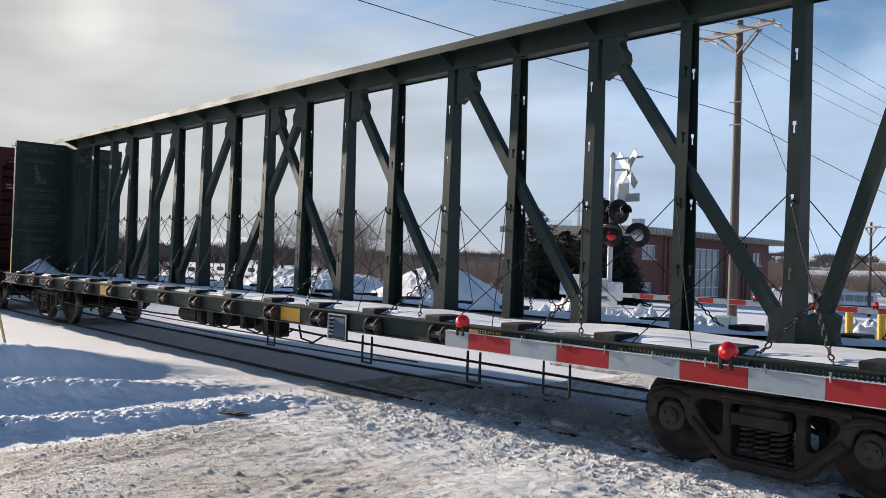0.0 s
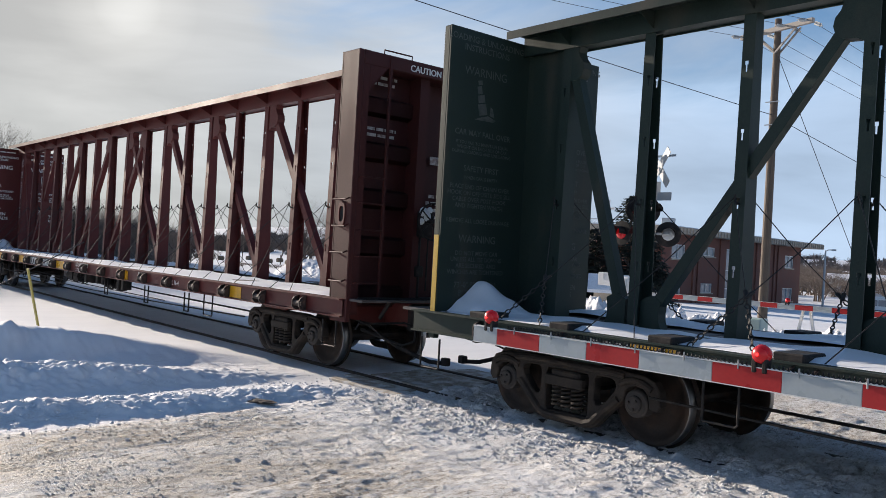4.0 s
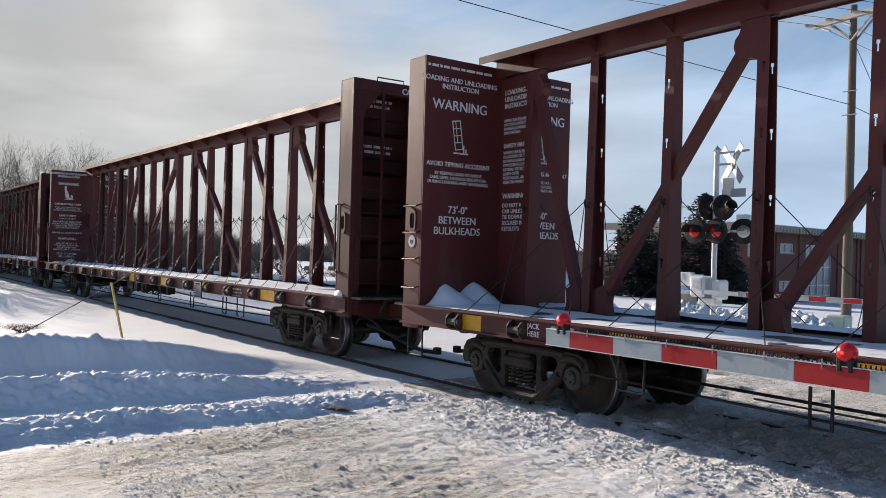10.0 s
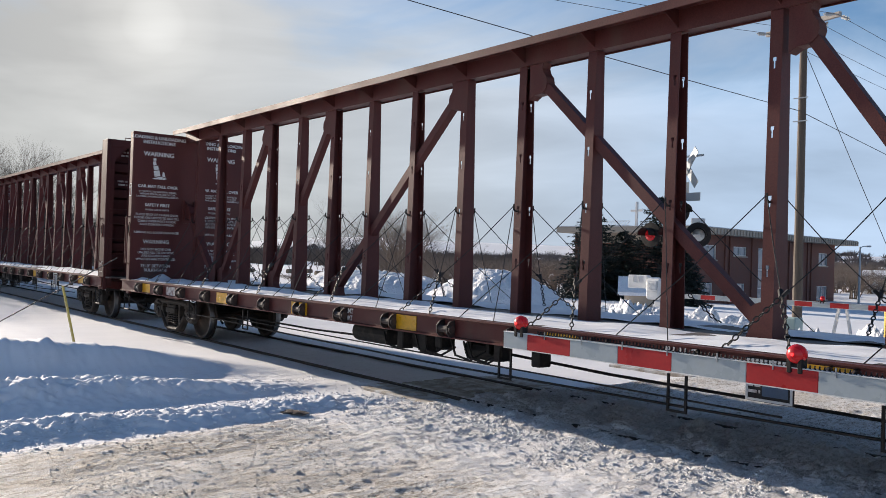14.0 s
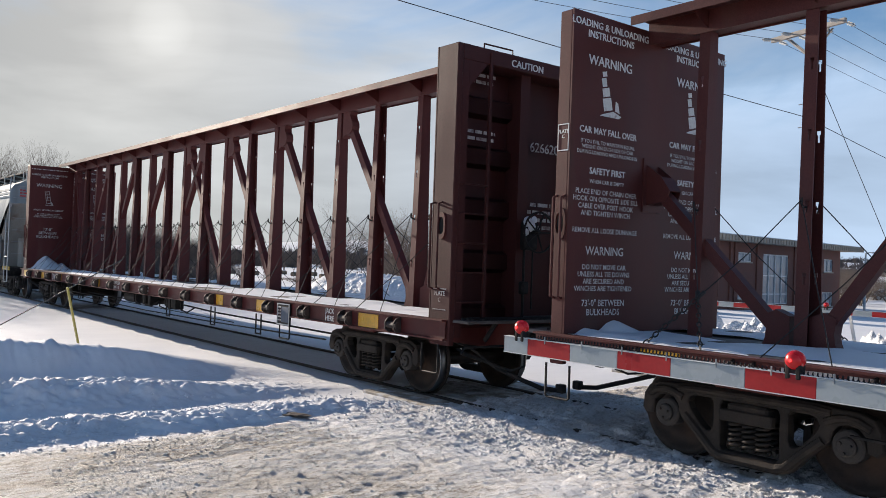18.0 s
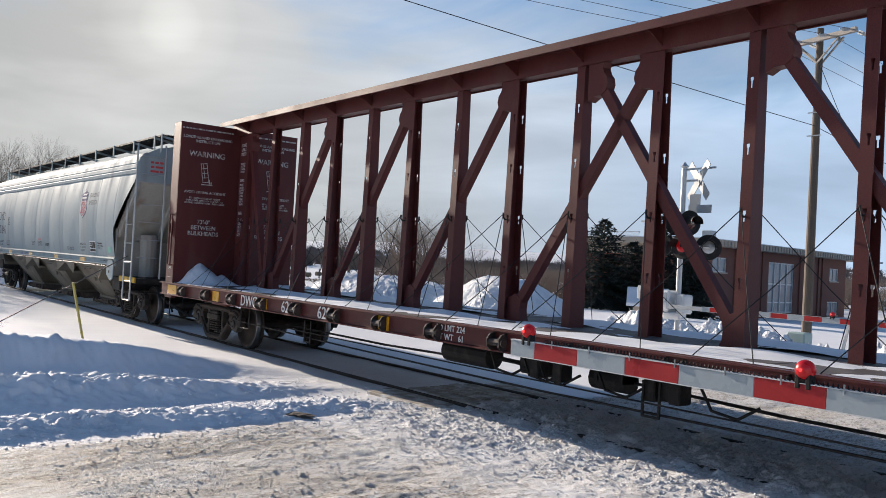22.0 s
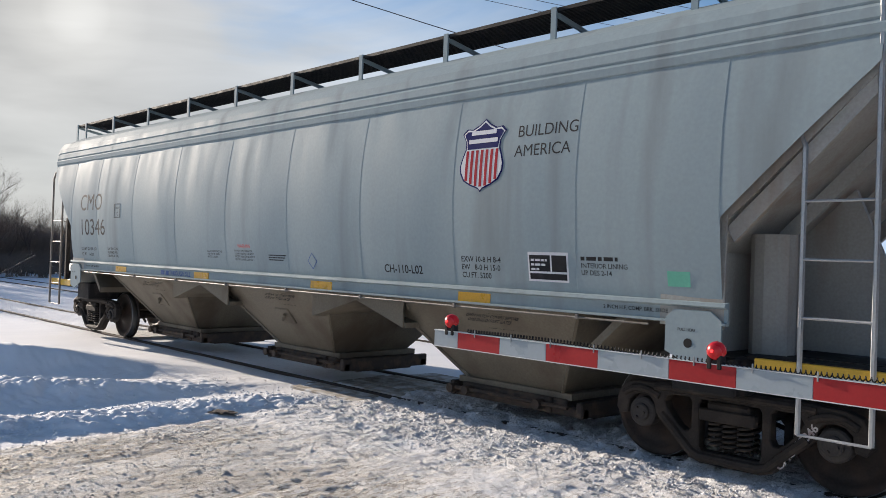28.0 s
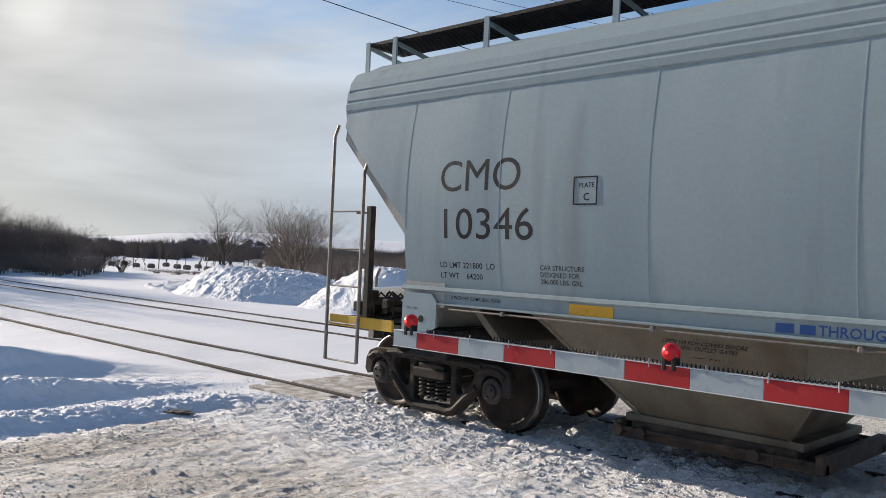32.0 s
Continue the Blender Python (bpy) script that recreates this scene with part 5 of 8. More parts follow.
        put("brake_hose", shared("hose", hose_mesh), car, pose(s * 11.8, 0, 0, 0, 0, 0 if s > 0 else 180))
        for sy in (-1, 1):
            put("sill_step", shared("stirrup", stirrup_mesh), car, pose(s * 11.2, sy * 1.4, 0))
            put("sill_step", shared("stirrup", stirrup_mesh), car, pose(s * 7.3, sy * 1.4, 0.06))
        truck(car, s * trucks)
    # brake gear under the floor
    bm = B()
    rod(bm, (-2.1, -0.85, 0.7), (-1.2, -0.85, 0.7), 0.15, 14)
    rod(bm, (0.4, -0.75, 0.68), (0.9, -0.75, 0.68), 0.13, 12)
    soft_box(bm, -0.6, -0.1, -1.0, -0.6, 0.6, 0.82, 0.03)
    gear = random.Random(int(seed * 10))
    for k in range(11):
        x = gear.uniform(-1.0, 2.4)
        if k % 2:
            soft_box(bm, x - 0.06, x + 0.08, -1.15, -0.95, 0.62 + gear.uniform(-0.06, 0.08), 0.84, 0.015)
        else:
            pipe(bm, [(x - 0.25, -1.1, 0.8), (x - 0.1, -1.15, 0.62), (x + 0.15, -1.12, 0.58), (x + 0.3, -1.0, 0.7)], 0.016, 5)
    pipe(bm, [(-1.1, -0.85, 0.7), (-0.6, -0.8, 0.68)], 0.03)
    pipe(bm, [(0.95, -0.75, 0.68), (2.6, -0.6, 0.6), (8.0, -0.2, 0.5)], 0.018)
    pipe(bm, [(-2.2, -0.7, 0.6), (-4.0, -0.6, 0.55), (-8.0, -0.2, 0.5)], 0.018)
    for x in (-2.0, -1.3, 0.5, 0.85):
        box(bm, x, x + 0.05, -0.9, -0.65, 0.66, 0.95)
    part("brake_cylinder", bm, BLACK_MAT, car, "black air reservoir and brake cylinder")
    bm = B()
    pipe(bm, [(-8.2, -1.15, 0.56), (-4, -1.16, 0.5), (0, -1.16, 0.47), (4, -1.16, 0.5), (8.2, -1.15, 0.56)], 0.014, 5)
    pipe(bm, [(-6.0, -1.24, 0.62), (-2, -1.24, 0.6), (5.0, -1.24, 0.58)], 0.01, 5)
    part("brake_rod", bm, BLACK_MAT, car, "thin black rod slung under the sill")
    for x in (-5.4, 1.5, 3.9, 5.9):
        put("rod_hanger", shared("hanger", hanger_mesh), car, pose(x, -1.18, 0))
    if snow_cover is not None:
        part_snow = snow_sheet(11.1, seed, snow_cover)
        put("deck_snow", part_snow, car, None, "white wind-packed snow lying on the deck")
        put("snow_drift", drift_mesh(seed, DRIFTS[seed]), car, pose(-rear + 0.02, 0, 0), "snow drifted against the end wall")
        if style == "v":
            put("snow_drift", drift_mesh(seed + 3, [(-0.7, 0.28, 0.45)]), car, pose(half - 0.02, -1.42, 0, 0, 0, 180), "snow drifted against the end wall")
    return car


def sill_marks(car, tapes, words):
    for x, w in tapes:
        bm = B()
        box(bm, x - w / 2, x + w / 2, -1.427, -1.4215, 0.89, 1.08)
        part("reflector", bm, YELLOW_TAPE, car, "yellow reflective strip on the sill")
    for x, z, body, size, mat in words:
        me = text_mesh(body, size, mat) if isinstance(body, str) else bars_mesh(body, size, mat)
        put("lettering", me, car, on_side(x, -1.4255, z + 0.03))


def board(car, x, wide=0.42):
    bm = B()
    soft_box(bm, x - wide / 2, x + wide / 2, -1.46, -1.425, 0.72, 1.08, 0.008)
    ob = part("notice_board", bm, BLACK_MAT, car, "small dark notice board hung on the sill")
    bm = B()
    for a, b, c, d in ((-0.5, 0.5, 0.725, 0.745), (-0.5, 0.5, 1.055, 1.075), (-0.5, -0.45, 0.745, 1.055), (0.45, 0.5, 0.745, 1.055)):
        box(bm, x + a * wide, x + b * wide, -1.466, -1.46, c, d)
    part("board_frame", bm, STEEL_GREY, ob)
    bm = B()
    box(bm, x - 0.06, x + 0.17, -1.4635, -1.4605, 0.77, 1.02)
    part("board_panel", bm, DARK_BLUE, ob)
    put("lettering", bars_mesh([wide * 0.26] * 5, 0.035, WORN_INK), ob, on_side(x - 0.13, -1.4625, 1.0))


def notices(car, x, rows, y=-0.78, mirror=True):
    """Stencilled notices down an inner end wall: rows of (z, words or bar widths, size, ink)."""
    for cy in ((y, -y) if mirror else (y,)):
        for z, body, size, mat in rows:
            me = text_mesh(body, size, mat) if isinstance(body, str) else (body(mat) if callable(body) else bars_mesh(body, size, mat))
            put("lettering", me, car, on_end(x, cy, z), "white stencilled notice")
# ---------------------------------------------------------------- covered hopper


RUSTY_GATE = material("rusty_outlet_steel", (0.04, 0.027, 0.02), rough=0.75, var=0.4, scale=6, fine=60, bump=0.2, dirt=(0.11, 0.075, 0.05), dirt_at=0.56)
SEAMS = [-7.27, -5.93, -4.26, -2.57, -0.87, 0.82, 2.47, 4.12, 5.79, 7.27]


def hull(z):
    """Half width of the hopper's side at height z."""
    k = (z - 1.5) / 2.1
    return 1.51 + 0.46 * k * (1 - k) - 0.01 * k


def hull_y(x, z):
    """Side of the hopper with the pillowing and dents of its plates."""
    y = hull(z)
    for a, b in zip(SEAMS, SEAMS[1:]):
        if a <= x <= b:
            u = (x - a) / (b - a)
            k = (z - 1.5) / 2.1
            y += 0.007 * math.sin(math.pi * u) * math.sin(math.pi * min(1, max(0, k))) ** 0.7
    y += 0.008 * noise.noise((x * 0.9, z * 0.7, 2.0)) + 0.004 * noise.noise((x * 2.1, z * 1.1, 7.0)) * max(0, (z - 1.6) / 2)
    return y


def wrap(me, off):
    """Lays a flat mark on the bulging side of the hopper."""
    bm = B()
    bm.from_mesh(me)
    bmesh.ops.triangulate(bm, faces=bm.faces[:])
    for _ in range(5):
        long = [e for e in bm.edges if e.calc_length() > 0.05]
        if not long:
            break
        bmesh.ops.subdivide_edges(bm, edges=long, cuts=1)
        bmesh.ops.triangulate(bm, faces=[f for f in bm.faces if len(f.verts) > 3])
    bm.to_mesh(me)
    bm.free()
    for v in me.vertices:
        v.co.y += -hull_y(v.co.x, v.co.z) - off


def hopper_car(centre):
    car = thing("hopper_car", "light grey covered hopper car with dented ribbed sides", "railway car", pose(centre, TRACK_Y, 0), "cars of the train")
    top = 3.6
    for s in (-1, 1):
        # side plate: the main field and the two raked ends
        bm = B()
        nx, nz = 290, 40

        def sheet(xa, xb, nx, low):
            grid = [[bm.verts.new((x, s * hull_y(x, z), z)) for z in [low(x) + (top - low(x)) * j / nz for j in range(nz + 1)]]
                    for x in [xa + (xb - xa) * i / nx for i in range(nx + 1)]]
            for i in range(nx):
                for j in range(nz):
                    bm.faces.new((grid[i][j], grid[i + 1][j], grid[i + 1][j + 1], grid[i][j + 1]))
        sheet(-7.285, 7.285, nx, lambda x: 1.5)
        for e in (-1, 1):
            sheet(e * 7.285, e * 8.47, 12, lambda x: 2.26 + (abs(x) - 7.285) * 0.953)
        part("side_plate", bm, PAINT_GREY, car, smooth=True)
        for x in SEAMS:
            bm = B()
            zs = [1.52 + k * (top - 1.52) / 14 for k in range(15)] if abs(x) < 7.2 else [2.2 + k * (top - 2.2) / 14 for k in range(15)]
            pipe(bm, [(x, s * (hull_y(x, z) - 0.0036), z) for z in zs], 0.007, 6)
            part("seam", bm, PAINT_GREY, car)
        # side sill
        bm = B()
        prism(bm, [(s * 1.5, 1.36), (s * 1.57, 1.37), (s * 1.57, 1.385), (s * 1.53, 1.39), (s * 1.53, 1.5), (s * 1.58, 1.52), (s * 1.57, 1.55), (s * 1.5, 1.56)], -7.33, 7.33, "x")
        part("side_sill", bm, PAINT_GREY, car)
        # ribbed eave
        bm = B()
        prof = [(1.49, 3.58), (1.52, 3.6), (1.525, 3.67), (1.5, 3.7), (1.515, 3.72), (1.505, 3.8), (1.475, 3.83), (1.485, 3.85), (1.465, 3.94), (1.43, 3.99), (1.38, 4.06), (1.3, 4.1)]
        prism(bm, [(s * a, b) for a, b in prof] + [(s * 1.2, 4.0), (s * 1.3, 3.58)], -8.5, 8.5, "x")
        part("eave", bm, PAINT_GREY, car, "ribbed grey eave band")
        # roof walk
        walk_ob = None
        bm = B()
        for k in range(16):
            y = s * (0.42 + k * 0.0407)
            box(bm, -8.75, 8.75, y - 0.006, y + 0.006, 4.51, 4.55)
        for k in range(250):
            x = -8.75 + k * 0.07
            box(bm, x, x + 0.012, min(s * 0.42, s * 1.03), max(s * 0.42, s * 1.03), 4.527, 4.545)
        walk_ob = part("roof_walk", bm, BLACK_MAT, car, "open steel grating walkway along the roof")
        for x in [-8.7, -8.2] + [k * 1.67 - 6.7 for k in range(9)] + [8.2, 8.7]:
            bm = B()
            box(bm, x - 0.035, x + 0.035, s * 1.04 - 0.012, s * 1.04 + 0.012, 4.1, 4.56)
            bar(bm, (x, s * 1.03, 4.5), (x, s * 0.45, 4.4), 0.03, 0.05)
            part("bracket", bm, PAINT_GREY, walk_ob)
    # roof
    bm = B()
    prism(bm, [(-1.34, 4.06), (-1.0, 4.24), (-0.5, 4.33), (0, 4.36), (0.5, 4.33), (1.0, 4.24), (1.34, 4.06)], -8.5, 8.5, "x")
    part("roof", bm, PAINT_GREY, car)
    bm = B()
    for k in range(8):
        soft_box(bm, -7.6 + k * 1.95, -6.1 + k * 1.95, -0.33, 0.33, 4.36, 4.46, 0.03)
    part("hatch", bm, PAINT_GREY, car)
    for s in (-1, 1):
        # end wall and slope sheet
        bm = B()
        prism(bm, [(s * 8.5, 3.5), (s * 8.5, 3.37), (s * 6.58, 1.583), (s * 6.58, 1.683), (s * 8.42, 3.42), (s * 8.42, 3.5)], -1.5, 1.5, "y")
        part("end_slope", bm, PAINT_STAIN, car, "grey sloping end sheet")
        bm = B()
        prism(bm, [(s * 6.58, 1.583), (s * 5.9, 0.95), (s * 5.9, 1.05), (s * 6.58, 1.683)], -1.5, 1.5, "y")
        part("slope_foot", bm, PAINT_TAN, car, "tan foot of the end slope")
        edge = [(1.49, 3.4), (1.52, 3.62), (1.5, 3.82), (1.43, 3.98), (1.3, 4.07), (1.0, 4.21), (0.5, 4.3), (0.0, 4.33)]
        bm = B()
        prism(bm, edge + [(-a, b) for a, b in edge[-2::-1]], s * 8.475, s * 8.502, "x")
        part("end_wall", bm, PAINT_GREY, car)
        for y in (-1.46, -0.5, 0.5, 1.46):
            bm = B()
            prism(bm, [(s * 8.5, 3.38), (s * 8.52, 3.25), (s * 7.35, 2.06), (s * 7.28, 2.18)], y - 0.03, y + 0.03, "y")
            part("end_rib", bm, PAINT_STAIN, car)
        bm = B()
        box(bm, min(s * 6.98, s * 7.02), max(s * 6.98, s * 7.02), -1.5, 1.5, 1.1, 1.98)
        for y in (-1.52, 1.52):
            box(bm, min(s * 6.7, s * 7.3), max(s * 6.7, s * 7.3), y - 0.012, y + 0.012, 1.34, 2.28)
        part("bolster_web", bm, PAINT_STAIN, car, "stained grey plates under the slope")
        bm = B()
        prism(bm, [(s * 7.0, 1.1), (s * 8.3, 1.1), (s * 8.3, 1.3), (s * 7.75, 2.6), (s * 7.0, 1.9)], -0.03, 0.03, "y")
        part("centre_web", bm, PAINT_STAIN, car)
        for y in (-0.75, 0.75):
            bm = B()
            rod(bm, (s * 7.35, y, 1.08), (s * 7.35, y, 2.15), 0.2, 12)
            part("end_support", bm, PAINT_STAIN, car)
        # end platform, steps and ladder
        bm = B()
        box(bm, min(s * 6.9, s * 8.7), max(s * 6.9, s * 8.7), -0.35, 0.35, 0.76, 1.08)
        box(bm, min(s * 8.5, s * 8.72), max(s * 8.5, s * 8.72), -1.45, 1.45, 0.98, 1.1)
        for y in (-1.05, -0.7, 0.7, 1.05):
            box(bm, min(s * 7.3, s * 8.6), max(s * 7.3, s * 8.6), y - 0.14, y + 0.14, 1.08, 1.11)
        soft_box(bm, s * 7.05 - 0.3, s * 7.05 + 0.3, -1.4, 1.4, 0.76, 1.1, 0.02)
        part("end_frame", bm, BLACK_MAT, car, "dark end sill and walkway boards")
        for sy in (-1, 1):
            bm = B()
            soft_box(bm, min(s * 7.55, s * 8.68), max(s * 7.55, s * 8.68), sy * 1.47 - 0.02, sy * 1.47 + 0.02, 1.0, 1.13, 0.006)
            part("step_bar", bm, YELLOW_PAINT, car, "yellow painted end step bar")
            bm = B()
            prism(bm, [(s * 6.78, 1.12), (s * 6.78, 1.4), (s * 6.86, 1.48), (s * 7.2, 1.48), (s * 7.3, 1.4), (s * 7.3, 1.05), (s * 7.1, 0.98)], sy * 1.56 - 0.012, sy * 1.56 + 0.012)
            part("jacking_plate", bm, PAINT_GREY, car)
            for x, hi in (((8.46, 4.3), (7.92, 2.95)) if s > 0 else ((8.72, 3.45), (8.13, 3.0))):
                bm = B()
                pipe(bm, [(s * x, sy * 1.5, 0.58), (s * x, sy * 1.5, hi - 0.15), (s * (x - 0.05), sy * 1.48, hi)], 0.022, 6)
                part("ladder_rail", bm, GALV_MAT if s > 0 else DULL_STEEL, car)
            for k in range(5):
                z = 0.58 + k * 0.45
                bm = B()
                rod(bm, (s * (7.92 if s > 0 else 8.13), sy * 1.505, z), (s * (8.46 if s > 0 else 8.72), sy * 1.505, z), 0.012, 6)
                part("rung", bm, GALV_MAT if s > 0 else DULL_STEEL, car)
        for k in range(6 if s > 0 else 0):
            z = 1.6 + k * 0.42
            bm = B()
            rod(bm, (s * 8.56, -1.42, z + (0.3 if z > 3 else 0)), (s * 8.56, -0.86, z + (0.3 if z > 3 else 0)), 0.012, 6)
            part("rung", bm, GALV_MAT if s > 0 else DULL_STEEL, car)
        bm = B()
        pipe(bm, [(s * 8.56, -0.86, 1.1), (s * 8.56, -0.86, 4.2 if s > 0 else 1.6), (s * 8.5, -0.86, 4.3 if s > 0 else 1.7)], 0.02, 6)
        part("ladder_rail", bm, GALV_MAT if s > 0 else DULL_STEEL, car)
        bm = B()
        pipe(bm, [(s * 8.4, 0.2, 1.1), (s * 8.4, 0.2, 2.1), (s * 8.4, 1.35, 2.15)], 0.02, 6)
        pipe(bm, [(s * 8.4, 0.75, 1.1), (s * 8.4, 0.75, 2.15)], 0.02, 6)
        box(bm, s * 8.2 - 0.025, s * 8.2 + 0.025, 0.93, 0.98, 1.1, 2.3)
        part("end_rail", bm, BLACK_MAT, car)
        put("coupler", shared("coupler", coupler_mesh), car, pose(s * 9.12, 0, 0, 0, 0, 0 if s > 0 else 180))
        put("brake_hose", shared("hose", hose_mesh), car, pose(s * 8.95, 0, 0, 0, 0, 0 if s > 0 else 180))
        truck(car, 7.14 if s > 0 else -7.28)
    bm = B()
    soft_box(bm, -8.18, -8.09, -1.4, -1.32, 1.1, 2.45, 0.008)
    box(bm, -8.4, -8.1, -1.37, -1.35, 2.36, 2.38)
    part("corner_stand", bm, BLACK_MAT, car, "dark upright bracket at the car's end")
    bm = B()
    brng = random.Random(4)
    for k in range(16):
        x, y, z = brng.uniform(-8.6, -7.9), brng.uniform(-1.25, -0.3), brng.uniform(1.12, 1.4)
        if k % 3:
            soft_box(bm, x - 0.05, x + 0.06, y - 0.06, y + 0.06, z - 0.06, z + 0.06, 0.015)
        else:
            rod(bm, (x, y - 0.1, z), (x + 0.04, y + 0.12, z), 0.045, 10)
    for k in range(5):
        x, y = brng.uniform(-8.5, -7.9), brng.uniform(-1.3, -0.5)
        pipe(bm, [(x, y, 1.1), (x + 0.03, y - 0.05, 1.3), (x + 0.1, y, 1.42), (x + 0.25, y + 0.05, 1.3)], 0.014, 5)
    part("valve_cluster", bm, BLACK_MAT, car, "black pipes and valves on the end platform")
    bm = B()
    soft_box(bm, -8.75, -8.35, -0.5, 0.35, 1.12, 1.34, 0.04)
    rod(bm, (-8.5, -1.1, 1.25), (-8.5, -0.5, 1.25), 0.14, 12)
    part("brake_gear", bm, BLACK_MAT, car, "black brake valve cluster")
    bm = B()
    rod(bm, (-8.5, -1.15, 1.36), (-8.5, -0.4, 1.38), 0.1, 12)
    part("end_snow", bm, SNOW_CAR, car, smooth=True)
    # three discharge bays
    for i, cx in enumerate((-4.08, 0.1, 4.28)):
        bm = B()
        zt, zb = 1.42, 0.4
        a = [bm.verts.new(v) for v in ((cx - 1.56, -1.46, zt), (cx + 1.5, -1.46, zt), (cx + 1.5, 1.46, zt), (cx - 1.56, 1.46, zt))]
        b = [bm.verts.new(v) for v in ((cx - 0.68, -0.66, zb), (cx + 0.7, -0.66, zb), (cx + 0.7, 0.66, zb), (cx - 0.68, 0.66, zb))]
        for k in range(4):
            bm.faces.new((a[k], a[(k + 1) % 4], b[(k + 1) % 4], b[k]))
        bm.faces.new(b)
        bay = part("discharge_bay", bm, PAINT_TAN, car, "tan grimy sloping discharge bay")
        bm = B()
        for e in (-1, 1):
            bar(bm, (cx + e * 1.53 - 0.03, -1.47, zt), (cx + e * 0.7, -0.68, zb), 0.03, 0.03)
        box(bm, cx - 0.86, cx + 0.86, -0.72, 0.72, zb - 0.04, zb + 0.03)
        part("bay_edge", bm, PAINT_TAN, bay)
        bm = B()
        soft_box(bm, cx - 0.78, cx + 0.82, -0.76, 0.76, 0.27, 0.37, 0.02)
        part("outlet_gate", bm, RUSTY_GATE, bay, "dark rusty outlet gate")
        bm = B()
        soft_box(bm, cx - 0.6, cx + 1.02, -0.52, 0.52, 0.17, 0.27, 0.015)
        part("slide_plate", bm, RUSTY_GATE, bay)
        for y in (-0.72, 0.72):
            bm = B()
            soft_box(bm, cx - 0.92, cx + 1.06, y - 0.05, y + 0.05, 0.2, 0.3, 0.012)
            part("guide_rail", bm, RUSTY_GATE, bay)
        for x in (-0.9, 0.6, 1.02):
            bm = B()
            soft_box(bm, cx + x - 0.04, cx + x + 0.04, -0.8, 0.8, 0.2, 0.37, 0.012)
            part("cross_bar", bm, RUSTY_GATE, bay)
        for y in (-0.84, 0.84):
            bm = B()
            rod(bm, (cx - 0.9, y, 0.3), (cx + 0.9, y, 0.3), 0.025, 6)
            part("operating_shaft", bm, RUSTY_GATE, bay)
            for x in (-0.85, -0.6, 0.5):
                bm = B()
                rod(bm, (cx + x, y - 0.06, 0.29), (cx + x, y + 0.06, 0.29), 0.055, 10)
                part("capstan", bm, RUSTY_GATE, bay)
        bm = B()
        m = Matrix.Translation((cx, -1.06, 0.93)) @ Matrix.Rotation(radians(37), 4, "X")
        t = B()
        soft_box(t, -0.22, 0.16, -0.03, 0.0, -0.14, 0.14, 0.02)
        rod(t, (-0.1, -0.06, -0.05), (0.05, -0.06, 0.05), 0.025, 6)
        join(bm, t, m)
        part("vibrator_bracket", bm, PAINT_TAN, bay)
        tilt = Matrix.Rotation(radians(90 - 38.3), 4, "X")
        put("lettering", text_mesh("CAUTION", 0.055, RED_INK), bay, Matrix.Translation((cx + 0.25, -1.389, 1.32)) @ tilt)
        put("lettering", text_mesh("NO VENTS\nOPEN HATCH COVERS BEFORE\nOPENING OUTLET GATES", 0.055, BLACK_INK), bay, Matrix.Translation((cx + 0.25, -1.345, 1.264)) @ tilt)
        put("lettering", text_mesh("1550 CU. FT." if i == 1 else "1825 CU. FT.", 0.07, BLACK_INK), bay, Matrix.Translation((cx + 0.25, -1.214, 1.096)) @ tilt)
    # the ridged floor sheets that rise between the bays
    for x in (-1.99, 2.19):
        bm = B()
        prism(bm, [(x - 1.0, 1.0), (x - 1.0, 1.06), (x, 1.34), (x + 0.95, 1.06), (x + 0.95, 1.0), (x, 1.28)], -1.38, 1.38)
        for y in (-1.4, 1.38):
            prism(bm, [(x - 0.97, 1.0), (x - 0.97, 1.46), (x + 0.92, 1.46), (x + 0.92, 1.0), (x, 1.28)], y, y + 0.02)
        part("floor_ridge", bm, PAINT_TAN, car)
    # air line along the sill
    for s in (-1, 1):
        bm = B()
        pipe(bm, [(-6.6, s * 1.56, 1.33), (6.6, s * 1.56, 1.33)], 0.011, 6)
        part("air_line", bm, DULL_STEEL, car)
        for k in range(8):
            bm = B()
            soft_box(bm, -5.89 + k * 1.67, -5.85 + k * 1.67, s * 1.56 - 0.02, s * 1.56 + 0.02, 1.31, 1.36, 0.008)
            part("clamp", bm, DULL_STEEL, car)
    for x in (-4.85, -1.7, 1.6, 4.42):
        bm = B()
        box(bm, x - 0.24, x + 0.24, -1.5365, -1.5315, 1.39, 1.49)
        part("reflector", bm, YELLOW_TAPE, car, "yellow reflective strip on the sill")

    def ink(x, z, body, size, mat, align="LEFT", wide=1.0, y=None):
        me = text_mesh(body, size, mat, align, wide) if isinstance(body, str) else bars_mesh(body, size, mat, align="LEFT")
        m = on_side(x, 0.0 if y is None else y, z)
        if y is None:
            me.transform(m)
            wrap(me, 0.0008)
            m = None
        put("lettering", me, car, m)

    ink(-6.76, 2.565, "CMO", 0.46, BLACK_INK, wide=1.05)
    ink(-6.78, 2.075, "10346", 0.45, BLACK_INK, wide=1.16)
    ink(-6.75, 1.77, "LD LMT 221800  LO", 0.085, BLACK_INK, wide=1.05)
    ink(-6.75, 1.66, "LT WT    64200", 0.085, BLACK_INK, wide=1.05)
    ink(-5.42, 1.79, "CAR STRUCTURE\nDESIGNED FOR\n286,000 LBS. GRL", 0.066, BLACK_INK)
    ink(-4.97, 2.56, "PLATE", 0.06, BLACK_INK)
    ink(-4.92, 2.44, "C", 0.1, BLACK_INK)
    ink(-3.16, 1.405, [0.3], 0.1, BLUE_INK, y=-1.5345)
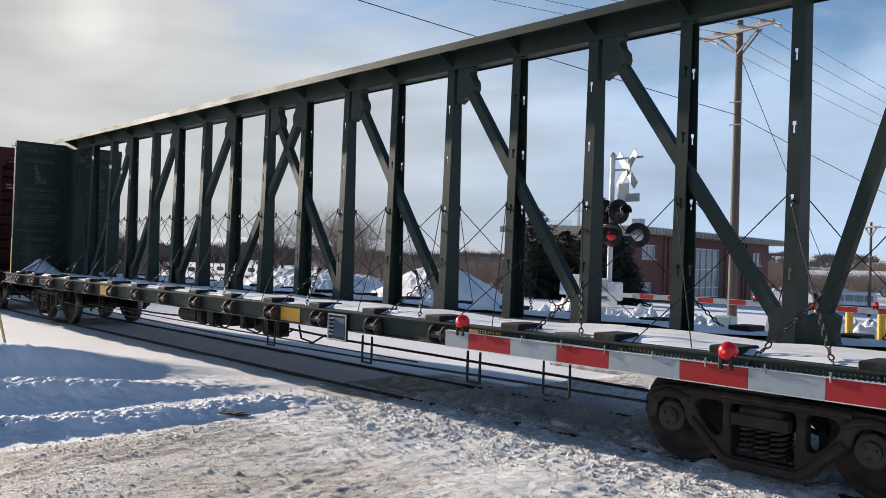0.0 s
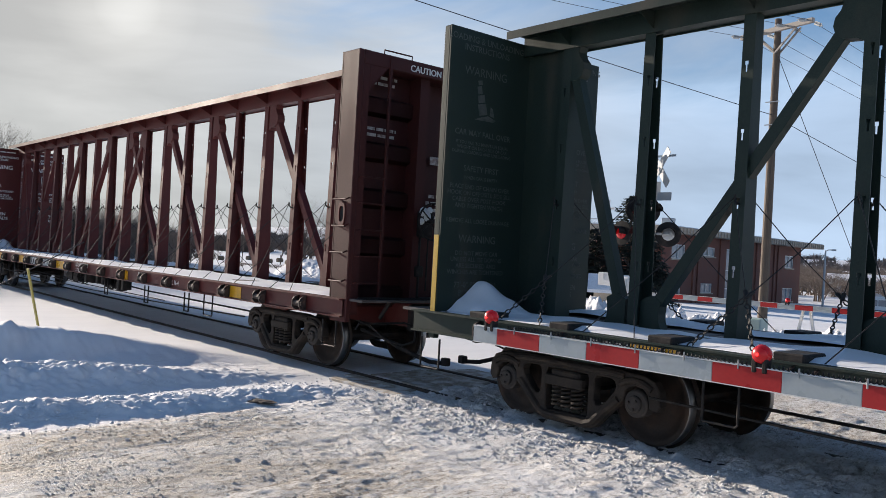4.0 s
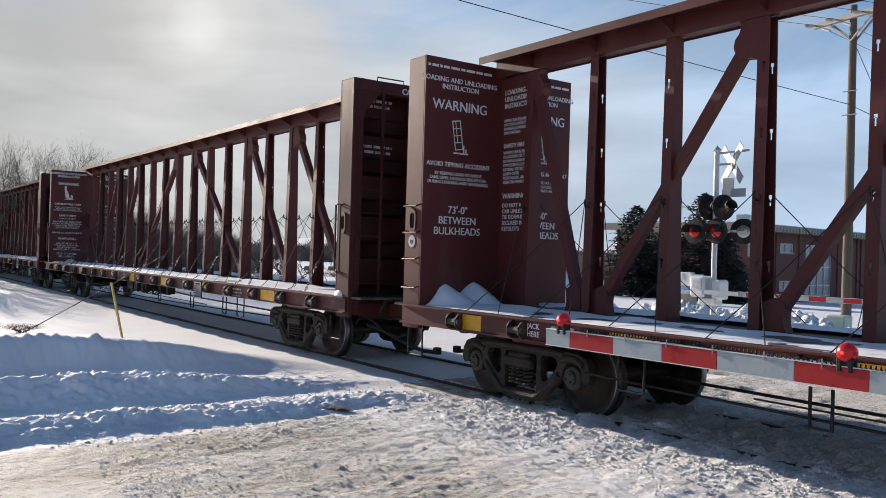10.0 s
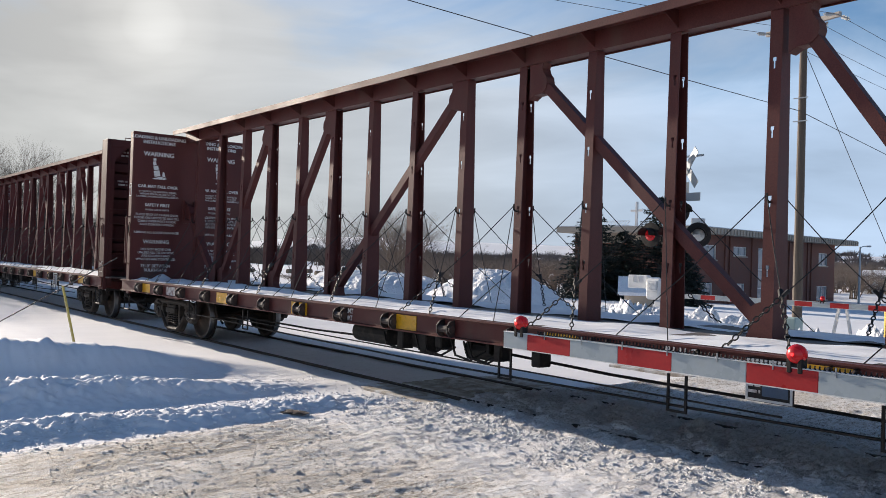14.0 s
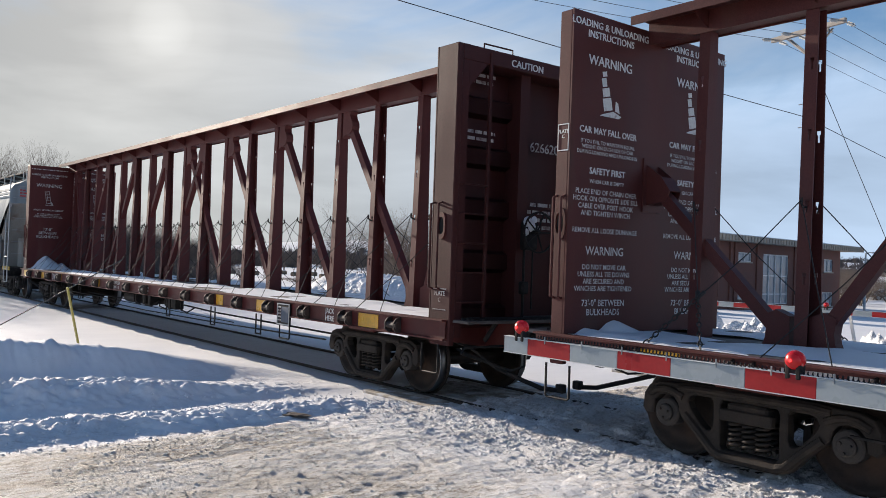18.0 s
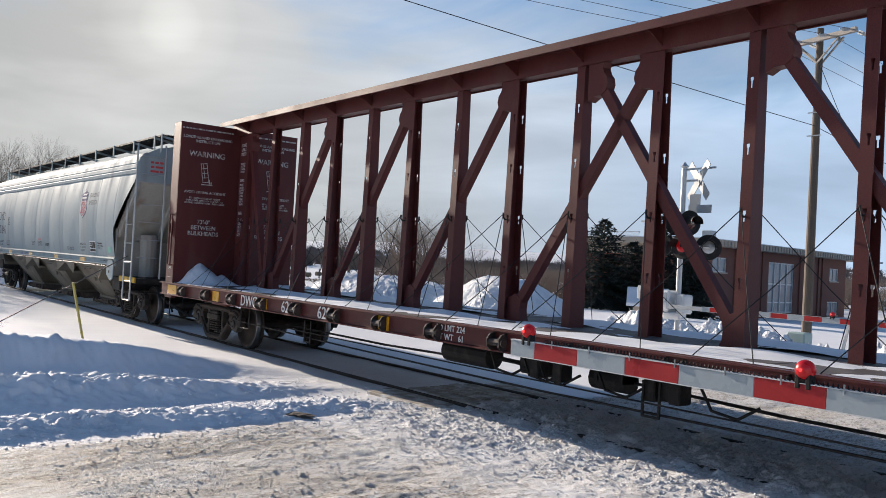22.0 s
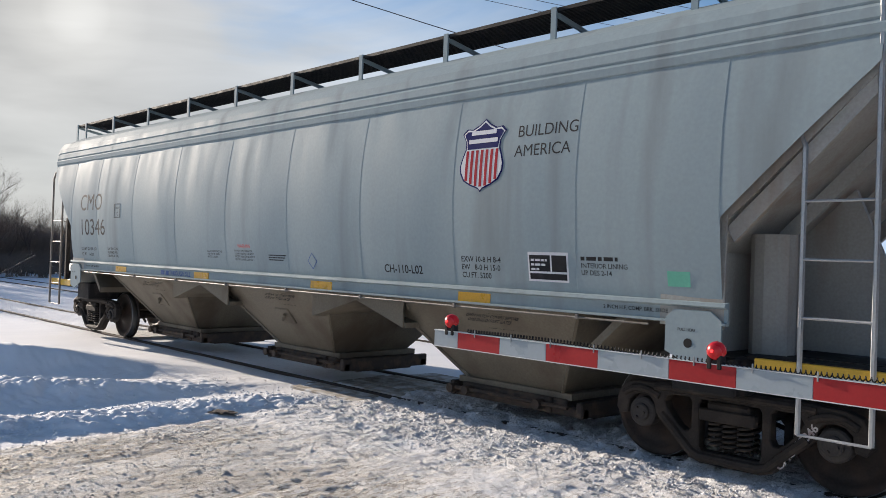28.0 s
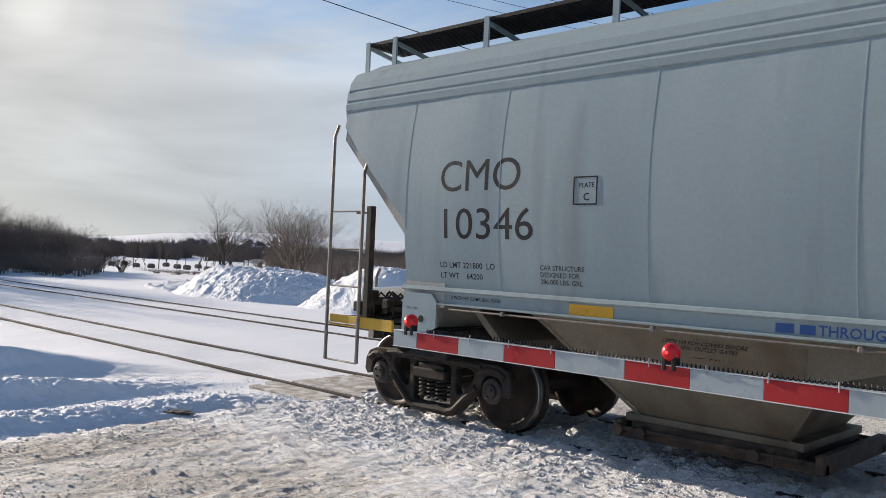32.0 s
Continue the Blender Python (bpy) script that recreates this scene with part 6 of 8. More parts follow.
    ink(-2.84, 1.405, "THROUGH SILL", 0.112, BLUE_INK, y=-1.5345)
    ink(-0.5, 1.9, "WARNING", 0.075, RED_INK)
    ink(-0.6, 1.84, "DO NOT APPLY VIBRATOR\nTO ANY PART OF CAR BODY\nEXCEPT VIBRATOR BRACKETS\nUSE ON LOADED CAR ONLY", 0.042, BLACK_INK)
    ink(-1.45, 1.82, "CLEAN INSIDE GROOVES\nAND TOP OF SLIDES\nBEFORE CLOSING", 0.042, BLACK_INK)
    ink(0.35, 1.8, [0.45, 0.4, 0.36], 0.022, BLACK_INK)
    ink(2.92, 1.66, "CH-110-L02", 0.135, BLACK_INK)
    ink(4.24, 1.82, "EXW 10-8 H 8-4\nEW   8-0 H 15-0\nCU.FT. 5200", 0.085, BLACK_INK)
    ink(5.85, 1.8, "INTERIOR LINING\nUP DES 2-14", 0.066, BLACK_INK)
    ink(5.85, 1.87, [0.42], 0.05, BLACK_INK)
    ink(6.1, 1.44, "2 INCH H.F. COMP. BRK. SHOE", 0.05, BLACK_INK, y=-1.5345)
    ink(-6.6, 1.44, "2 INCH H.F. COMP. BRK. SHOE", 0.05, BLACK_INK, y=-1.5345)
    ink(5.02, 3.1, "BUILDING", 0.17, BLACK_INK, wide=1.0)
    ink(5.0, 2.9, "AMERICA", 0.17, BLACK_INK, wide=1.0)
    for x in (6.9, -7.22):
        put("lettering", text_mesh("PULL HERE", 0.035, BLACK_INK, "LEFT"), car, on_side(x, -1.574, 1.3))
    for s in (-1, 1):
        # the jack hole's dark inside is a painted disc on the plate
        bm = B()
        rod(bm, (s * 7.0, -1.575, 1.2), (s * 7.0, -1.571, 1.2), 0.04, 14)
        part("jack_hole", bm, SLOT_SHADE_MAT, car)
    put("lettering", text_mesh("CMO 10346", 0.1, WORN_INK), car, Matrix.Translation((7.14 + 0.62, -1.088, 0.37)) @ SIDE @ Matrix.Rotation(radians(52), 4, "Z"))
    # frames and labels
    for x0, x1, z0, z1, mat, nm in ((-5.03, -4.77, 2.4, 2.66, None, "plate_box"), (5.2, 5.7, 1.65, 1.94, EMBLEM_WHITE, "inspection_panel"), (6.78, 7.0, 1.67, 1.8, GREEN_TAG, "placard")):
        bm = B()
        y = 0.0
        if mat is None:
            for a, b, c, d in ((x0, x1, z0, z0 + 0.012), (x0, x1, z1 - 0.012, z1), (x0, x0 + 0.012, z0, z1), (x1 - 0.012, x1, z0, z1)):
                box(bm, a, b, y - 0.003, y, c, d)
        else:
            box(bm, x0, x1, y - 0.001, y, z0, z1)
        ob = part(nm, bm, mat or BLACK_INK, car)
        wrap(ob.data, 0.0008)
        if nm == "inspection_panel":
            bm = B()
            for a, b, c, d in ((0.02, 0.28, 0.1, 0.26), (0.3, 0.48, 0.1, 0.26), (0.02, 0.48, 0.02, 0.08)):
                box(bm, x0 + a, x0 + b, y - 0.002, y - 0.001, z0 + c, z0 + d)
            wrap(part("panel_field", bm, BLACK_INK, ob).data, 0.0008)
            me = bars_mesh([0.2, 0.18, 0.1], 0.03, EMBLEM_WHITE, align="LEFT")
            me.transform(on_side(x0 + 0.04, y - 0.002, z0 + 0.2))
            wrap(me, 0.0008)
            put("lettering", me, ob)
    # shield emblem as plain shapes
    bm = B()
    side = [(0.03, 0.03), (0.15, 0.07), (0.25, 0.12), (0.3, 0.2), (0.31, 0.28), (0.28, 0.37), (0.245, 0.45), (0.25, 0.53), (0.31, 0.62), (0.25, 0.67), (0.17, 0.66), (0.08, 0.7)]
    out = [(0.0, 0.0)] + side + [(0.0, 0.76)] + [(-u, v) for u, v in side[::-1]]
    sx, sz = 4.54, 2.57
    y = 0.0
    prism(bm, [(sx + u * 1.04, sz - 0.012 + v * 1.03) for u, v in out], y - 0.002, y)
    em = part("shield_emblem", bm, NAVY_INK, car, "shield emblem with navy top and red stripes")
    bm = B()
    prism(bm, [(sx + u * 0.97, sz + 0.005 + v * 0.985) for u, v in out], y - 0.004, y - 0.002)
    part("shield_field", bm, EMBLEM_WHITE, em)
    bm = B()
    prism(bm, [(sx + u, sz + v) for u, v in ((-0.225, 0.45), (0.225, 0.45), (0.235, 0.53), (0.285, 0.615), (0.24, 0.645), (0.16, 0.64), (0.07, 0.68), (0.0, 0.73), (-0.07, 0.68), (-0.16, 0.64), (-0.24, 0.645), (-0.285, 0.615), (-0.235, 0.53))], y - 0.006, y - 0.004)
    part("shield_top", bm, NAVY_INK, em)
    for k in range(7):
        u = -0.216 + k * 0.072
        lo = 0.045 + 1.5 * u * u
        bm = B()
        box(bm, sx + u - 0.019, sx + u + 0.019, y - 0.006, y - 0.004, sz + lo, sz + 0.435)
        part("shield_stripe", bm, CRIMSON_INK, em)
    bm = B()
    for k, w in enumerate((0.36, 0.42)):
        box(bm, sx - w / 2, sx + w / 2, y - 0.008, y - 0.006, sz + 0.6 - k * 0.09, sz + 0.645 - k * 0.09)
    part("shield_band", bm, EMBLEM_WHITE, em)
    for o in (em, *em.children):
        wrap(o.data, 0.001)
    bm = B()
    dz = B()
    prism(dz, [(1.42, 1.64), (1.53, 1.75), (1.42, 1.86), (1.31, 1.75)], -0.0006, 0.0)
    join(bm, dz)
    ob = part("diamond_mark", bm, BLUE_INK, car)
    bm = B()
    prism(bm, [(1.42, 1.655), (1.515, 1.75), (1.42, 1.845), (1.325, 1.75)], -0.0012, -0.0006)
    part("diamond_field", bm, PAINT_GREY, ob)
    for o in (ob, *ob.children):
        wrap(o.data, 0.001)
    # stencils on the end wall
    put("lettering", text_mesh("SPRG 2 OC D5\nSPRG 5 IC D5\nSPRG 2 HC D5A\nSPRG 2 OC B390\nSPRG 2 IC B391\n36 IN WHLS\nGROUP J", 0.1, BLACK_INK, "LEFT", 0.95), car, on_end(8.504, -0.62, 3.98))
    put("lettering", text_mesh("CMO\n10346", 0.15, BLACK_INK, "LEFT"), car, on_end(8.504, 0.75, 3.72))
    put("lettering", bars_mesh([0.3, 0.3, 0.3], 0.07, RED_INK, align="LEFT"), car, on_end(8.504, -1.2, 3.85))
    return car
CAR_A = flat_car(-12.728, PAINT_GREEN, "dark green centre-beam flat car, empty, snow on its deck", "x", 3.1, 0.55, 9.3)
CAR_B = flat_car(-37.358, PAINT_RED, "dark red centre-beam flat car, empty, thin snow on deck", "x", 8.4, 0.3, 9.36, True)
CAR_C = flat_car(-62.047, PAINT_BROWN, "brown centre-beam flat car with wide-spaced braces, snowy deck", "v", 14.2, 0.4)
CAR_D = flat_car(-86.686, PAINT_RED, "oxide red centre-beam flat car, empty, snow on its deck", "x", 21.7, 0.25, 9.36, False, 11.0)
TRAIN = [(CAR_A, -12.728), (CAR_B, -37.358), (CAR_C, -62.047), (CAR_D, -86.686)]
CAR_E = hopper_car(-108.55)
TRAIN.append((CAR_E, -108.55))

SPOTTED_INK = material("flaking_white_stencil_paint", (0.68, 0.66, 0.64), rough=0.6, var=0.15, bump=0, dirt=(0.1, 0.04, 0.037), dirt_at=0.6, scale=12)
OLD = [(4.46, [1.15], 0.05, WHITE_INK), (4.27, "LOADING AND UNLOADING\nINSTRUCTION", 0.1, WHITE_INK), (3.88, "WARNING", 0.2, WHITE_INK), (3.3, pictogram, 1, WHITE_INK),
       (3.08, "AVOID TIPPING ACCIDENT", 0.092, WHITE_INK), (2.96, "BY KEEPING LOAD AT ABOUT\nSAME LEVEL ON EACH SIDE OF CAR\nDURING LOADING AND UNLOADING", 0.062, WHITE_INK),
       (2.42, "73'-0\"\nBETWEEN\nBULKHEADS", 0.15, WHITE_INK)]
WORN = [(z, b, s * 0.84 if s < 1 else s, WORN_INK) for z, b, s, _ in OLD]
NEWER = [(4.45, "LOADING & UNLOADING\nINSTRUCTIONS", 0.11, WHITE_INK), (4.05, "WARNING", 0.15, WHITE_INK), (3.55, filled_pictogram, 1, WHITE_INK), (3.3, "CAR MAY FALL OVER", 0.1, WHITE_INK),
         (3.19, "IF YOU FAIL TO MAINTAIN EQUAL\nWEIGHT ON EACH SIDE OF CAR\nDURING LOADING AND UNLOADING", 0.058, SPOTTED_INK), (2.86, "SAFETY FIRST", 0.1, WHITE_INK), (2.76, "WHEN CAR IS EMPTY", 0.06, SPOTTED_INK),
         (2.64, "PLACE END OF CHAIN OVER\nHOOK ON OPPOSITE SIDE SILL\nCABLE OVER POST HOOK\nAND TIGHTEN WINCH", 0.078, SPOTTED_INK),
         (2.22, "REMOVE ALL LOOSE DUNNAGE", 0.075, SPOTTED_INK), (1.98, "WARNING", 0.13, SPOTTED_INK),
         (1.82, "DO NOT MOVE CAR\nUNLESS ALL TIE DOWNS\nARE SECURED AND\nWINCHES ARE TIGHTENED", 0.078, SPOTTED_INK), (1.42, "73'-0\" BETWEEN\nBULKHEADS", 0.1, SPOTTED_INK)]
WEB = [(4.2, "LOADING AND\nUNLOADING\nINSTRUCTION", 0.1, WHITE_INK), (3.8, "MAINTAIN EQUAL LOAD\nPATTERN ON BOTH SIDES\nDURING LOADING AND\nUNLOADING", 0.06, WHITE_INK),
       (3.42, "SAFETY FIRST", 0.085, WHITE_INK), (3.33, "WHEN CAR IS EMPTY\nPLACE END OF TIE\nDOWN CHAIN IN\nOPPOSITE FLOOR\nLATERAL KEYSLOT,\nCABLE OVER\nPOST HOOK, AND\nTIGHTEN WINCH", 0.062, WHITE_INK),
       (2.68, "WARNING", 0.105, WHITE_INK), (2.55, "DO NOT MOVE\nCAR UNLESS\nTIE DOWNS ARE\nSECURED IN\nKEYSLOTS", 0.085, WHITE_INK)]
INNER = -11.14 + 0.0035
FADED_GREY = material("dark_grey_patch_paint", (0.035, 0.038, 0.036), rough=0.6, var=0.2, bump=0)
FADED = material("faded_stencil_paint", (0.075, 0.085, 0.08), rough=0.7, var=0.3, bump=0, dirt=(0.04, 0.055, 0.047), dirt_at=0.5, scale=9)
DIM = [(z, b, s, FADED) for z, b, s, _ in NEWER]
for car, rows in ((CAR_A, DIM), (CAR_B, OLD), (CAR_C, NEWER), (CAR_D, WORN)):
    notices(car, INNER + (0.14 if car is CAR_D else 0.0), rows)
for car in (CAR_B, CAR_D):
    for z, body, size, mat in WEB:
        put("lettering", text_mesh(body, size, mat, "LEFT"), car, on_side(-10.92 if car is CAR_D else -11.06, -0.0225, z), "white stencilled notice")
for car in (CAR_B, CAR_C, CAR_D):
    x = 11.14 + 0.4235
    put("lettering", text_mesh("CAUTION", 0.13, WHITE_INK), car, on_end(x, -0.2, 4.44), "white stencilled warning")
    put("lettering", bars_mesh([0.5, 0.42], 0.06, WORN_INK), car, on_end(11.14 + 0.1225, -0.75, 4.3))
    put("lettering", bars_mesh([0.55, 0.5], 0.06, WORN_INK), car, on_end(11.14 + 0.1225, -0.75, 3.55))
    x = 11.14 + 0.1225
    put("lettering", text_mesh("626620", 0.19, WORN_INK) if car is CAR_D else bars_mesh([0.5], 0.17, WORN_INK), car, on_end(x, 0.46, 3.42 if car is CAR_D else 3.17))
    put("lettering", bars_mesh([0.4, 0.5, 0.48, 0.42], 0.07, WORN_INK), car, on_end(x, 0.42, 2.66))
for e in (-1, 1):
    bm = B()
    for a, b, c, d in ((0.08, 0.34, 1.5, 1.51), (0.08, 0.34, 1.24, 1.25)):
        face = 11.14 if e > 0 else -11.0
        box(bm, face + min(e * a, e * b), face + max(e * a, e * b), -1.3935, -1.3905, c, d)
    part("plate_rule", bm, WORN_INK, CAR_D)
    put("lettering", text_mesh("PLATE\nC", 0.08, WORN_INK), CAR_D, on_side(face + e * 0.21, -1.3945, 1.42))
bm = B()
for a, b, c, d in ((0.02, 0.18, 3.36, 3.372), (0.02, 0.18, 3.08, 3.092), (0.02, 0.03, 3.092, 3.36), (0.17, 0.18, 3.092, 3.36)):
    box(bm, -11.14 - b, -11.14 - a, -1.3935, -1.3905, c, d)
part("plate_frame", bm, WHITE_INK, CAR_C)
put("lettering", text_mesh("PLATE\nC", 0.055, WHITE_INK), CAR_C, on_side(-11.24, -1.3945, 3.27))
bm = B()
rod(bm, (-11.37, -1.3935, 2.01), (-11.37, -1.3905, 2.01), 0.085, 20)
badge = part("badge", bm, EMBLEM_WHITE, CAR_B, "round white badge with a dark green device")
bm = B()
prism(bm, [(-11.37 + u, 2.01 + v) for u, v in ((-0.045, 0.02), (0.045, 0.02), (0.03, -0.03), (0.0, -0.045), (-0.03, -0.03))], -1.395, -1.3935)
part("badge_device", bm, PAINT_GREEN, badge)
sill_marks(CAR_A, [(6.3, 0.5), (2.4, 0.5), (-4.6, 0.5), (-8.0, 0.5)], [(-8.47, 0.9, "BCOL", 0.2, WORN_INK), (-9.4, 0.92, [0.6], 0.1, WORN_INK), (0.6, 0.92, [0.5, 0.4], 0.06, WORN_INK)])
sill_marks(CAR_B, [(-9.97, 0.5), (-7.33, 0.5), (-4.85, 0.4), (-1.22, 0.62), (3.2, 0.5), (8.3, 0.5)],
           [(-3.6, 0.87, "UCIR", 0.25, WHITE_INK), (-2.42, 0.87, "80000", 0.25, WHITE_INK), (0.45, 0.98, "LD LMT 223000\nLT WT   63800", 0.13, WHITE_INK), (4.2, 0.98, "IH 11-7\nIL 73-0", 0.11, WHITE_INK),
            (5.9, 0.91, "L 76-4", 0.12, WHITE_INK), (-8.76, 0.98, "JACK\nHERE", 0.09, WHITE_INK), (-8.28, 0.99, [0.36, 0.34], 0.07, WORN_INK), (-5.27, 0.98, "PLATE\nC", 0.07, WHITE_INK)])
for x, w in ((-3.6, 0.86), (-2.42, 1.12)):
    bm = B()
    box(bm, x - w / 2, x + w / 2, -1.4235, -1.4205, 0.892, 1.098)
    part("dark_patch", bm, FADED_GREY, CAR_B)
sill_marks(CAR_C, [(-9.9, 0.5), (-5.9, 0.45), (-3.0, 0.5), (-0.2, 0.55), (2.6, 0.5), (5.4, 0.55), (8.6, 0.6)],
           [(-1.6, 0.98, "LD LMT\nLT WT", 0.1, WHITE_INK), (4.1, 0.98, "IH 11-7\nIL 73-0", 0.11, WHITE_INK), (6.9, 0.98, [0.9, 1.0, 0.95], 0.045, WORN_INK), (-8.2, 0.87, [0.9], 0.24, WORN_INK)])
sill_marks(CAR_D, [(-10.9, 0.5), (-8.6, 0.3), (-6.55, 0.25), (-2.9, 0.32), (4.75, 0.3), (6.45, 0.3), (9.8, 0.5)],
           [(-7.15, 0.87, "DWC", 0.27, WHITE_INK), (-5.7, 0.87, "626", 0.27, WHITE_INK), (-4.5, 0.87, "620", 0.27, WHITE_INK), (-1.4, 0.98, "LD LMT 224\nLT WT   61", 0.11, WHITE_INK),
            (5.5, 0.98, "IH 11-7\nIL 75-0", 0.11, WHITE_INK), (8.75, 0.98, "JACK\nHERE", 0.11, WHITE_INK), (0.6, 0.98, [0.7, 0.7, 0.6], 0.045, WORN_INK)])
board(CAR_A, 3.6)
board(CAR_C, 5.0)
board(CAR_D, 7.35)
bm = B()
t = B()
bmesh.ops.create_icosphere(t, subdivisions=3, radius=1.0)
join(bm, t, Matrix.Translation((11.24, -1.36, DECK_Z + 0.0)) @ Matrix.Diagonal((0.16, 0.06, 0.1, 1)))
part("snow_patch", bm, SNOW_CAR, CAR_C, smooth=True)
# ---------------------------------------------------------------- crossing gates and signals


def lamp_mesh(r=0.053):
    bm = B()
    lathe(bm, [(0.0, -0.052), (r * 0.5, -0.046), (r * 0.86, -0.028), (r, 0.0), (r * 0.86, 0.028), (r * 0.5, 0.046), (0.0, 0.052)], 20)
    return finish("lens", bm, RED_LENS, True)


def gate_lamp(parent, x, y, z):
    ob = put("gate_lamp", lamp_mesh(), parent, pose(x, y, z + 0.045), "round red gate lamp")
    bm = B()
    for k in (-0.03, 0.03):
        soft_box(bm, k - 0.013, k + 0.013, -0.03, 0.03, -0.1, -0.02, 0.005)
    box(bm, -0.035, 0.035, -0.02, 0.02, -0.075, -0.05)
    part("lamp_base", bm, BLACK_MAT, ob)
    bm = B()
    rod(bm, (0.0, -0.056, 0.0), (0, -0.05, 0.0), 0.008, 8)
    part("bulb", bm, RED_DOT, ob)


def gate_arm(name, label, x0, n, y, z, pitch, high, cable, lamps, joint):
    """A striped arm running along +x from x0; joint: the stripe that is longer where the two halves overlap."""
    g = thing(name, label, "crossing gate", group="crossing gates")
    x = x0
    for i in range(n):
        w = (0.6 if i == 0 else 1.0) * pitch + (0.085 if i == joint else 0)
        bm = B()
        soft_box(bm, x, x + w - 0.0008, y - 0.02, y + 0.02, z, z + high, 0.003)
        part("stripe", bm, WHITE_TAPE if i % 2 == 0 else RED_TAPE, g)
        x += w
    bm = B()
    for zz in (z - 0.004, z + high):
        box(bm, x0, x, y - 0.024, y + 0.024, zz, zz + 0.005)
    part("arm_edge", bm, WHITE_PAINT, g)
    if cable:
        bm = B()
        m = int((x - x0 - 0.35) * 230)
        pts = [(x0 + 0.33 + i / 230, y - 0.005 + 0.012 * math.cos(i * 1.05), z + high + 0.017 + 0.012 * math.sin(i * 1.05) + 0.006 * math.sin(i * 0.011)) for i in range(m)]
        pipe(bm, pts, 0.004, 3)
        part("coiled_cable", bm, BLACK_MAT, g, "black coiled lamp cable")
        for k in range(int((x - x0) / 0.34)):
            bm = B()
            rod(bm, (x0 + 0.42 + k * 0.34, y - 0.026, z + high - 0.02), (x0 + 0.42 + k * 0.34, y - 0.026, z + high + 0.03), 0.005, 5)
            part("cable_clip", bm, GALV_MAT, g)
    for lx in lamps:
        gate_lamp(g, lx, y, z + high + 0.03)
    return g, x


near_gate, near_end = gate_arm("crossing_gate", "lowered red and white striped gate arm with red lamps", -4.54, 22, 4.24, 1.205, 0.4075, 0.112, True, (-4.38, -2.3, 1.5), 4)
bm = B()
soft_box(bm, near_end - 0.1, near_end + 0.9, 4.15, 4.33, 1.1, 1.45, 0.03)
soft_box(bm, near_end + 0.5, near_end + 1.0, 3.95, 4.5, 0.75, 1.6, 0.04)
part("gate_machine", bm, STEEL_GREY, near_gate)
bm = B()
rod(bm, (near_end + 0.75, 4.45, -0.2), (near_end + 0.75, 4.45, 1.0), 0.09, 14)
part("gate_mast", bm, SILVER_MAT, near_gate)

MX, MY = -12.62, 17.2
far_gate, far_end = gate_arm("crossing_gate", "lowered striped gate arm on the far side of the tracks", -11.7, 19, MY - 0.35, 1.07, 0.38, 0.105, False, (-8.6, -6.2), 99)


def flasher(parent, x, y, z, turn, lens):
    ob_m = Matrix.Translation((x, y, z)) @ Matrix.Rotation(radians(turn), 4, "Z")
    bm = B()
    lathe(bm, [(0.0, 0.05), (0.3, 0.045), (0.305, 0.03), (0.3, 0.02), (0.17, 0.015), (0.0, 0.015)], 26)
    t = B()
    n = 14
    for i in range(n):
        a0, a1 = math.pi * (i / n) * 1.1 - 0.16, math.pi * ((i + 1) / n) * 1.1 - 0.16
        vs = [t.verts.new((0.165 * math.cos(a), yy, 0.165 * math.sin(a))) for a, yy in ((a0, 0.015), (a1, 0.015), (a1, -0.28), (a0, -0.28))]
        t.faces.new(vs)
    join(bm, t)
    ob = part("flasher", bm, BLACK_MAT, parent, "black round flashing-light housing", ob_m)
    bm = B()
    lathe(bm, [(0.0, -0.03), (0.09, -0.018), (0.15, 0.01), (0.15, 0.02), (0.0, 0.02)], 20)
    part("lens", bm, lens, ob)
    if lens is RED_LENS:
        bm = B()
        rod(bm, (0.02, -0.036, 0.03), (0.02, -0.028, 0.03), 0.035, 10)
        part("bulb", bm, RED_DOT, ob)
    bm = B()
    lathe(bm, [(0.0, 0.2), (0.06, 0.19), (0.12, 0.1), (0.13, 0.05), (0.0, 0.05)], 14)
    part("housing_back", bm, BLACK_MAT, ob)


sig = thing("crossing_signal", "silver railway crossing signal mast with crossbuck and red lights", "crossing signal", pose(MX, MY, 0))
bm = B()
rod(bm, (0, 0, -0.4), (0, 0, 4.55), 0.065, 14)
lathe(bm, [(0.0, 4.66), (0.05, 4.6), (0.1, 4.54), (0.065, 4.5)], 14, "z")
part("mast", bm, SILVER_MAT, sig)
bm = B()
soft_box(bm, -0.28, 0.28, -0.28, 0.28, -0.4, 0.1, 0.03)
part("mast_base", bm, SILVER_MAT, sig)
for a in (45, -45):
    bm = B()
    t = B()
    soft_box(t, -0.6, 0.6, -0.008, 0.008, -0.11, 0.11, 0.003)
    join(bm, t, pose(0.3, 0.17 + (0.02 if a > 0 else 0), 4.2, 0, 0, -24) @ pose(0, 0, 0, 0, a, 0))
    part("crossbuck_board", bm, SIGNBACK_MAT, sig)
bm = B()
bar(bm, (-0.1, 0.08, 4.47), (0.75, 0.2, 4.5), 0.03, 0.05)
bar(bm, (0, 0.1, 4.2), (0.3, 0.14, 4.2), 0.03, 0.05)
part("sign_bracket", bm, SILVER_MAT, sig)
bm = B()
box(bm, 0.12, 0.42, 0.1, 0.115, 3.52, 3.86)
box(bm, 0.1, 0.75, 0.09, 0.1, 3.4, 3.6)
part("track_count_sign", bm, SIGNBACK_MAT, sig)
bm = B()
rod(bm, (-0.5, -0.05, 2.58), (0.85, -0.05, 2.58), 0.03, 8)
rod(bm, (-0.2, 0.0, 3.15), (0.4, -0.1, 3.15), 0.03, 8)
part("crossarm", bm, SILVER_MAT, sig)
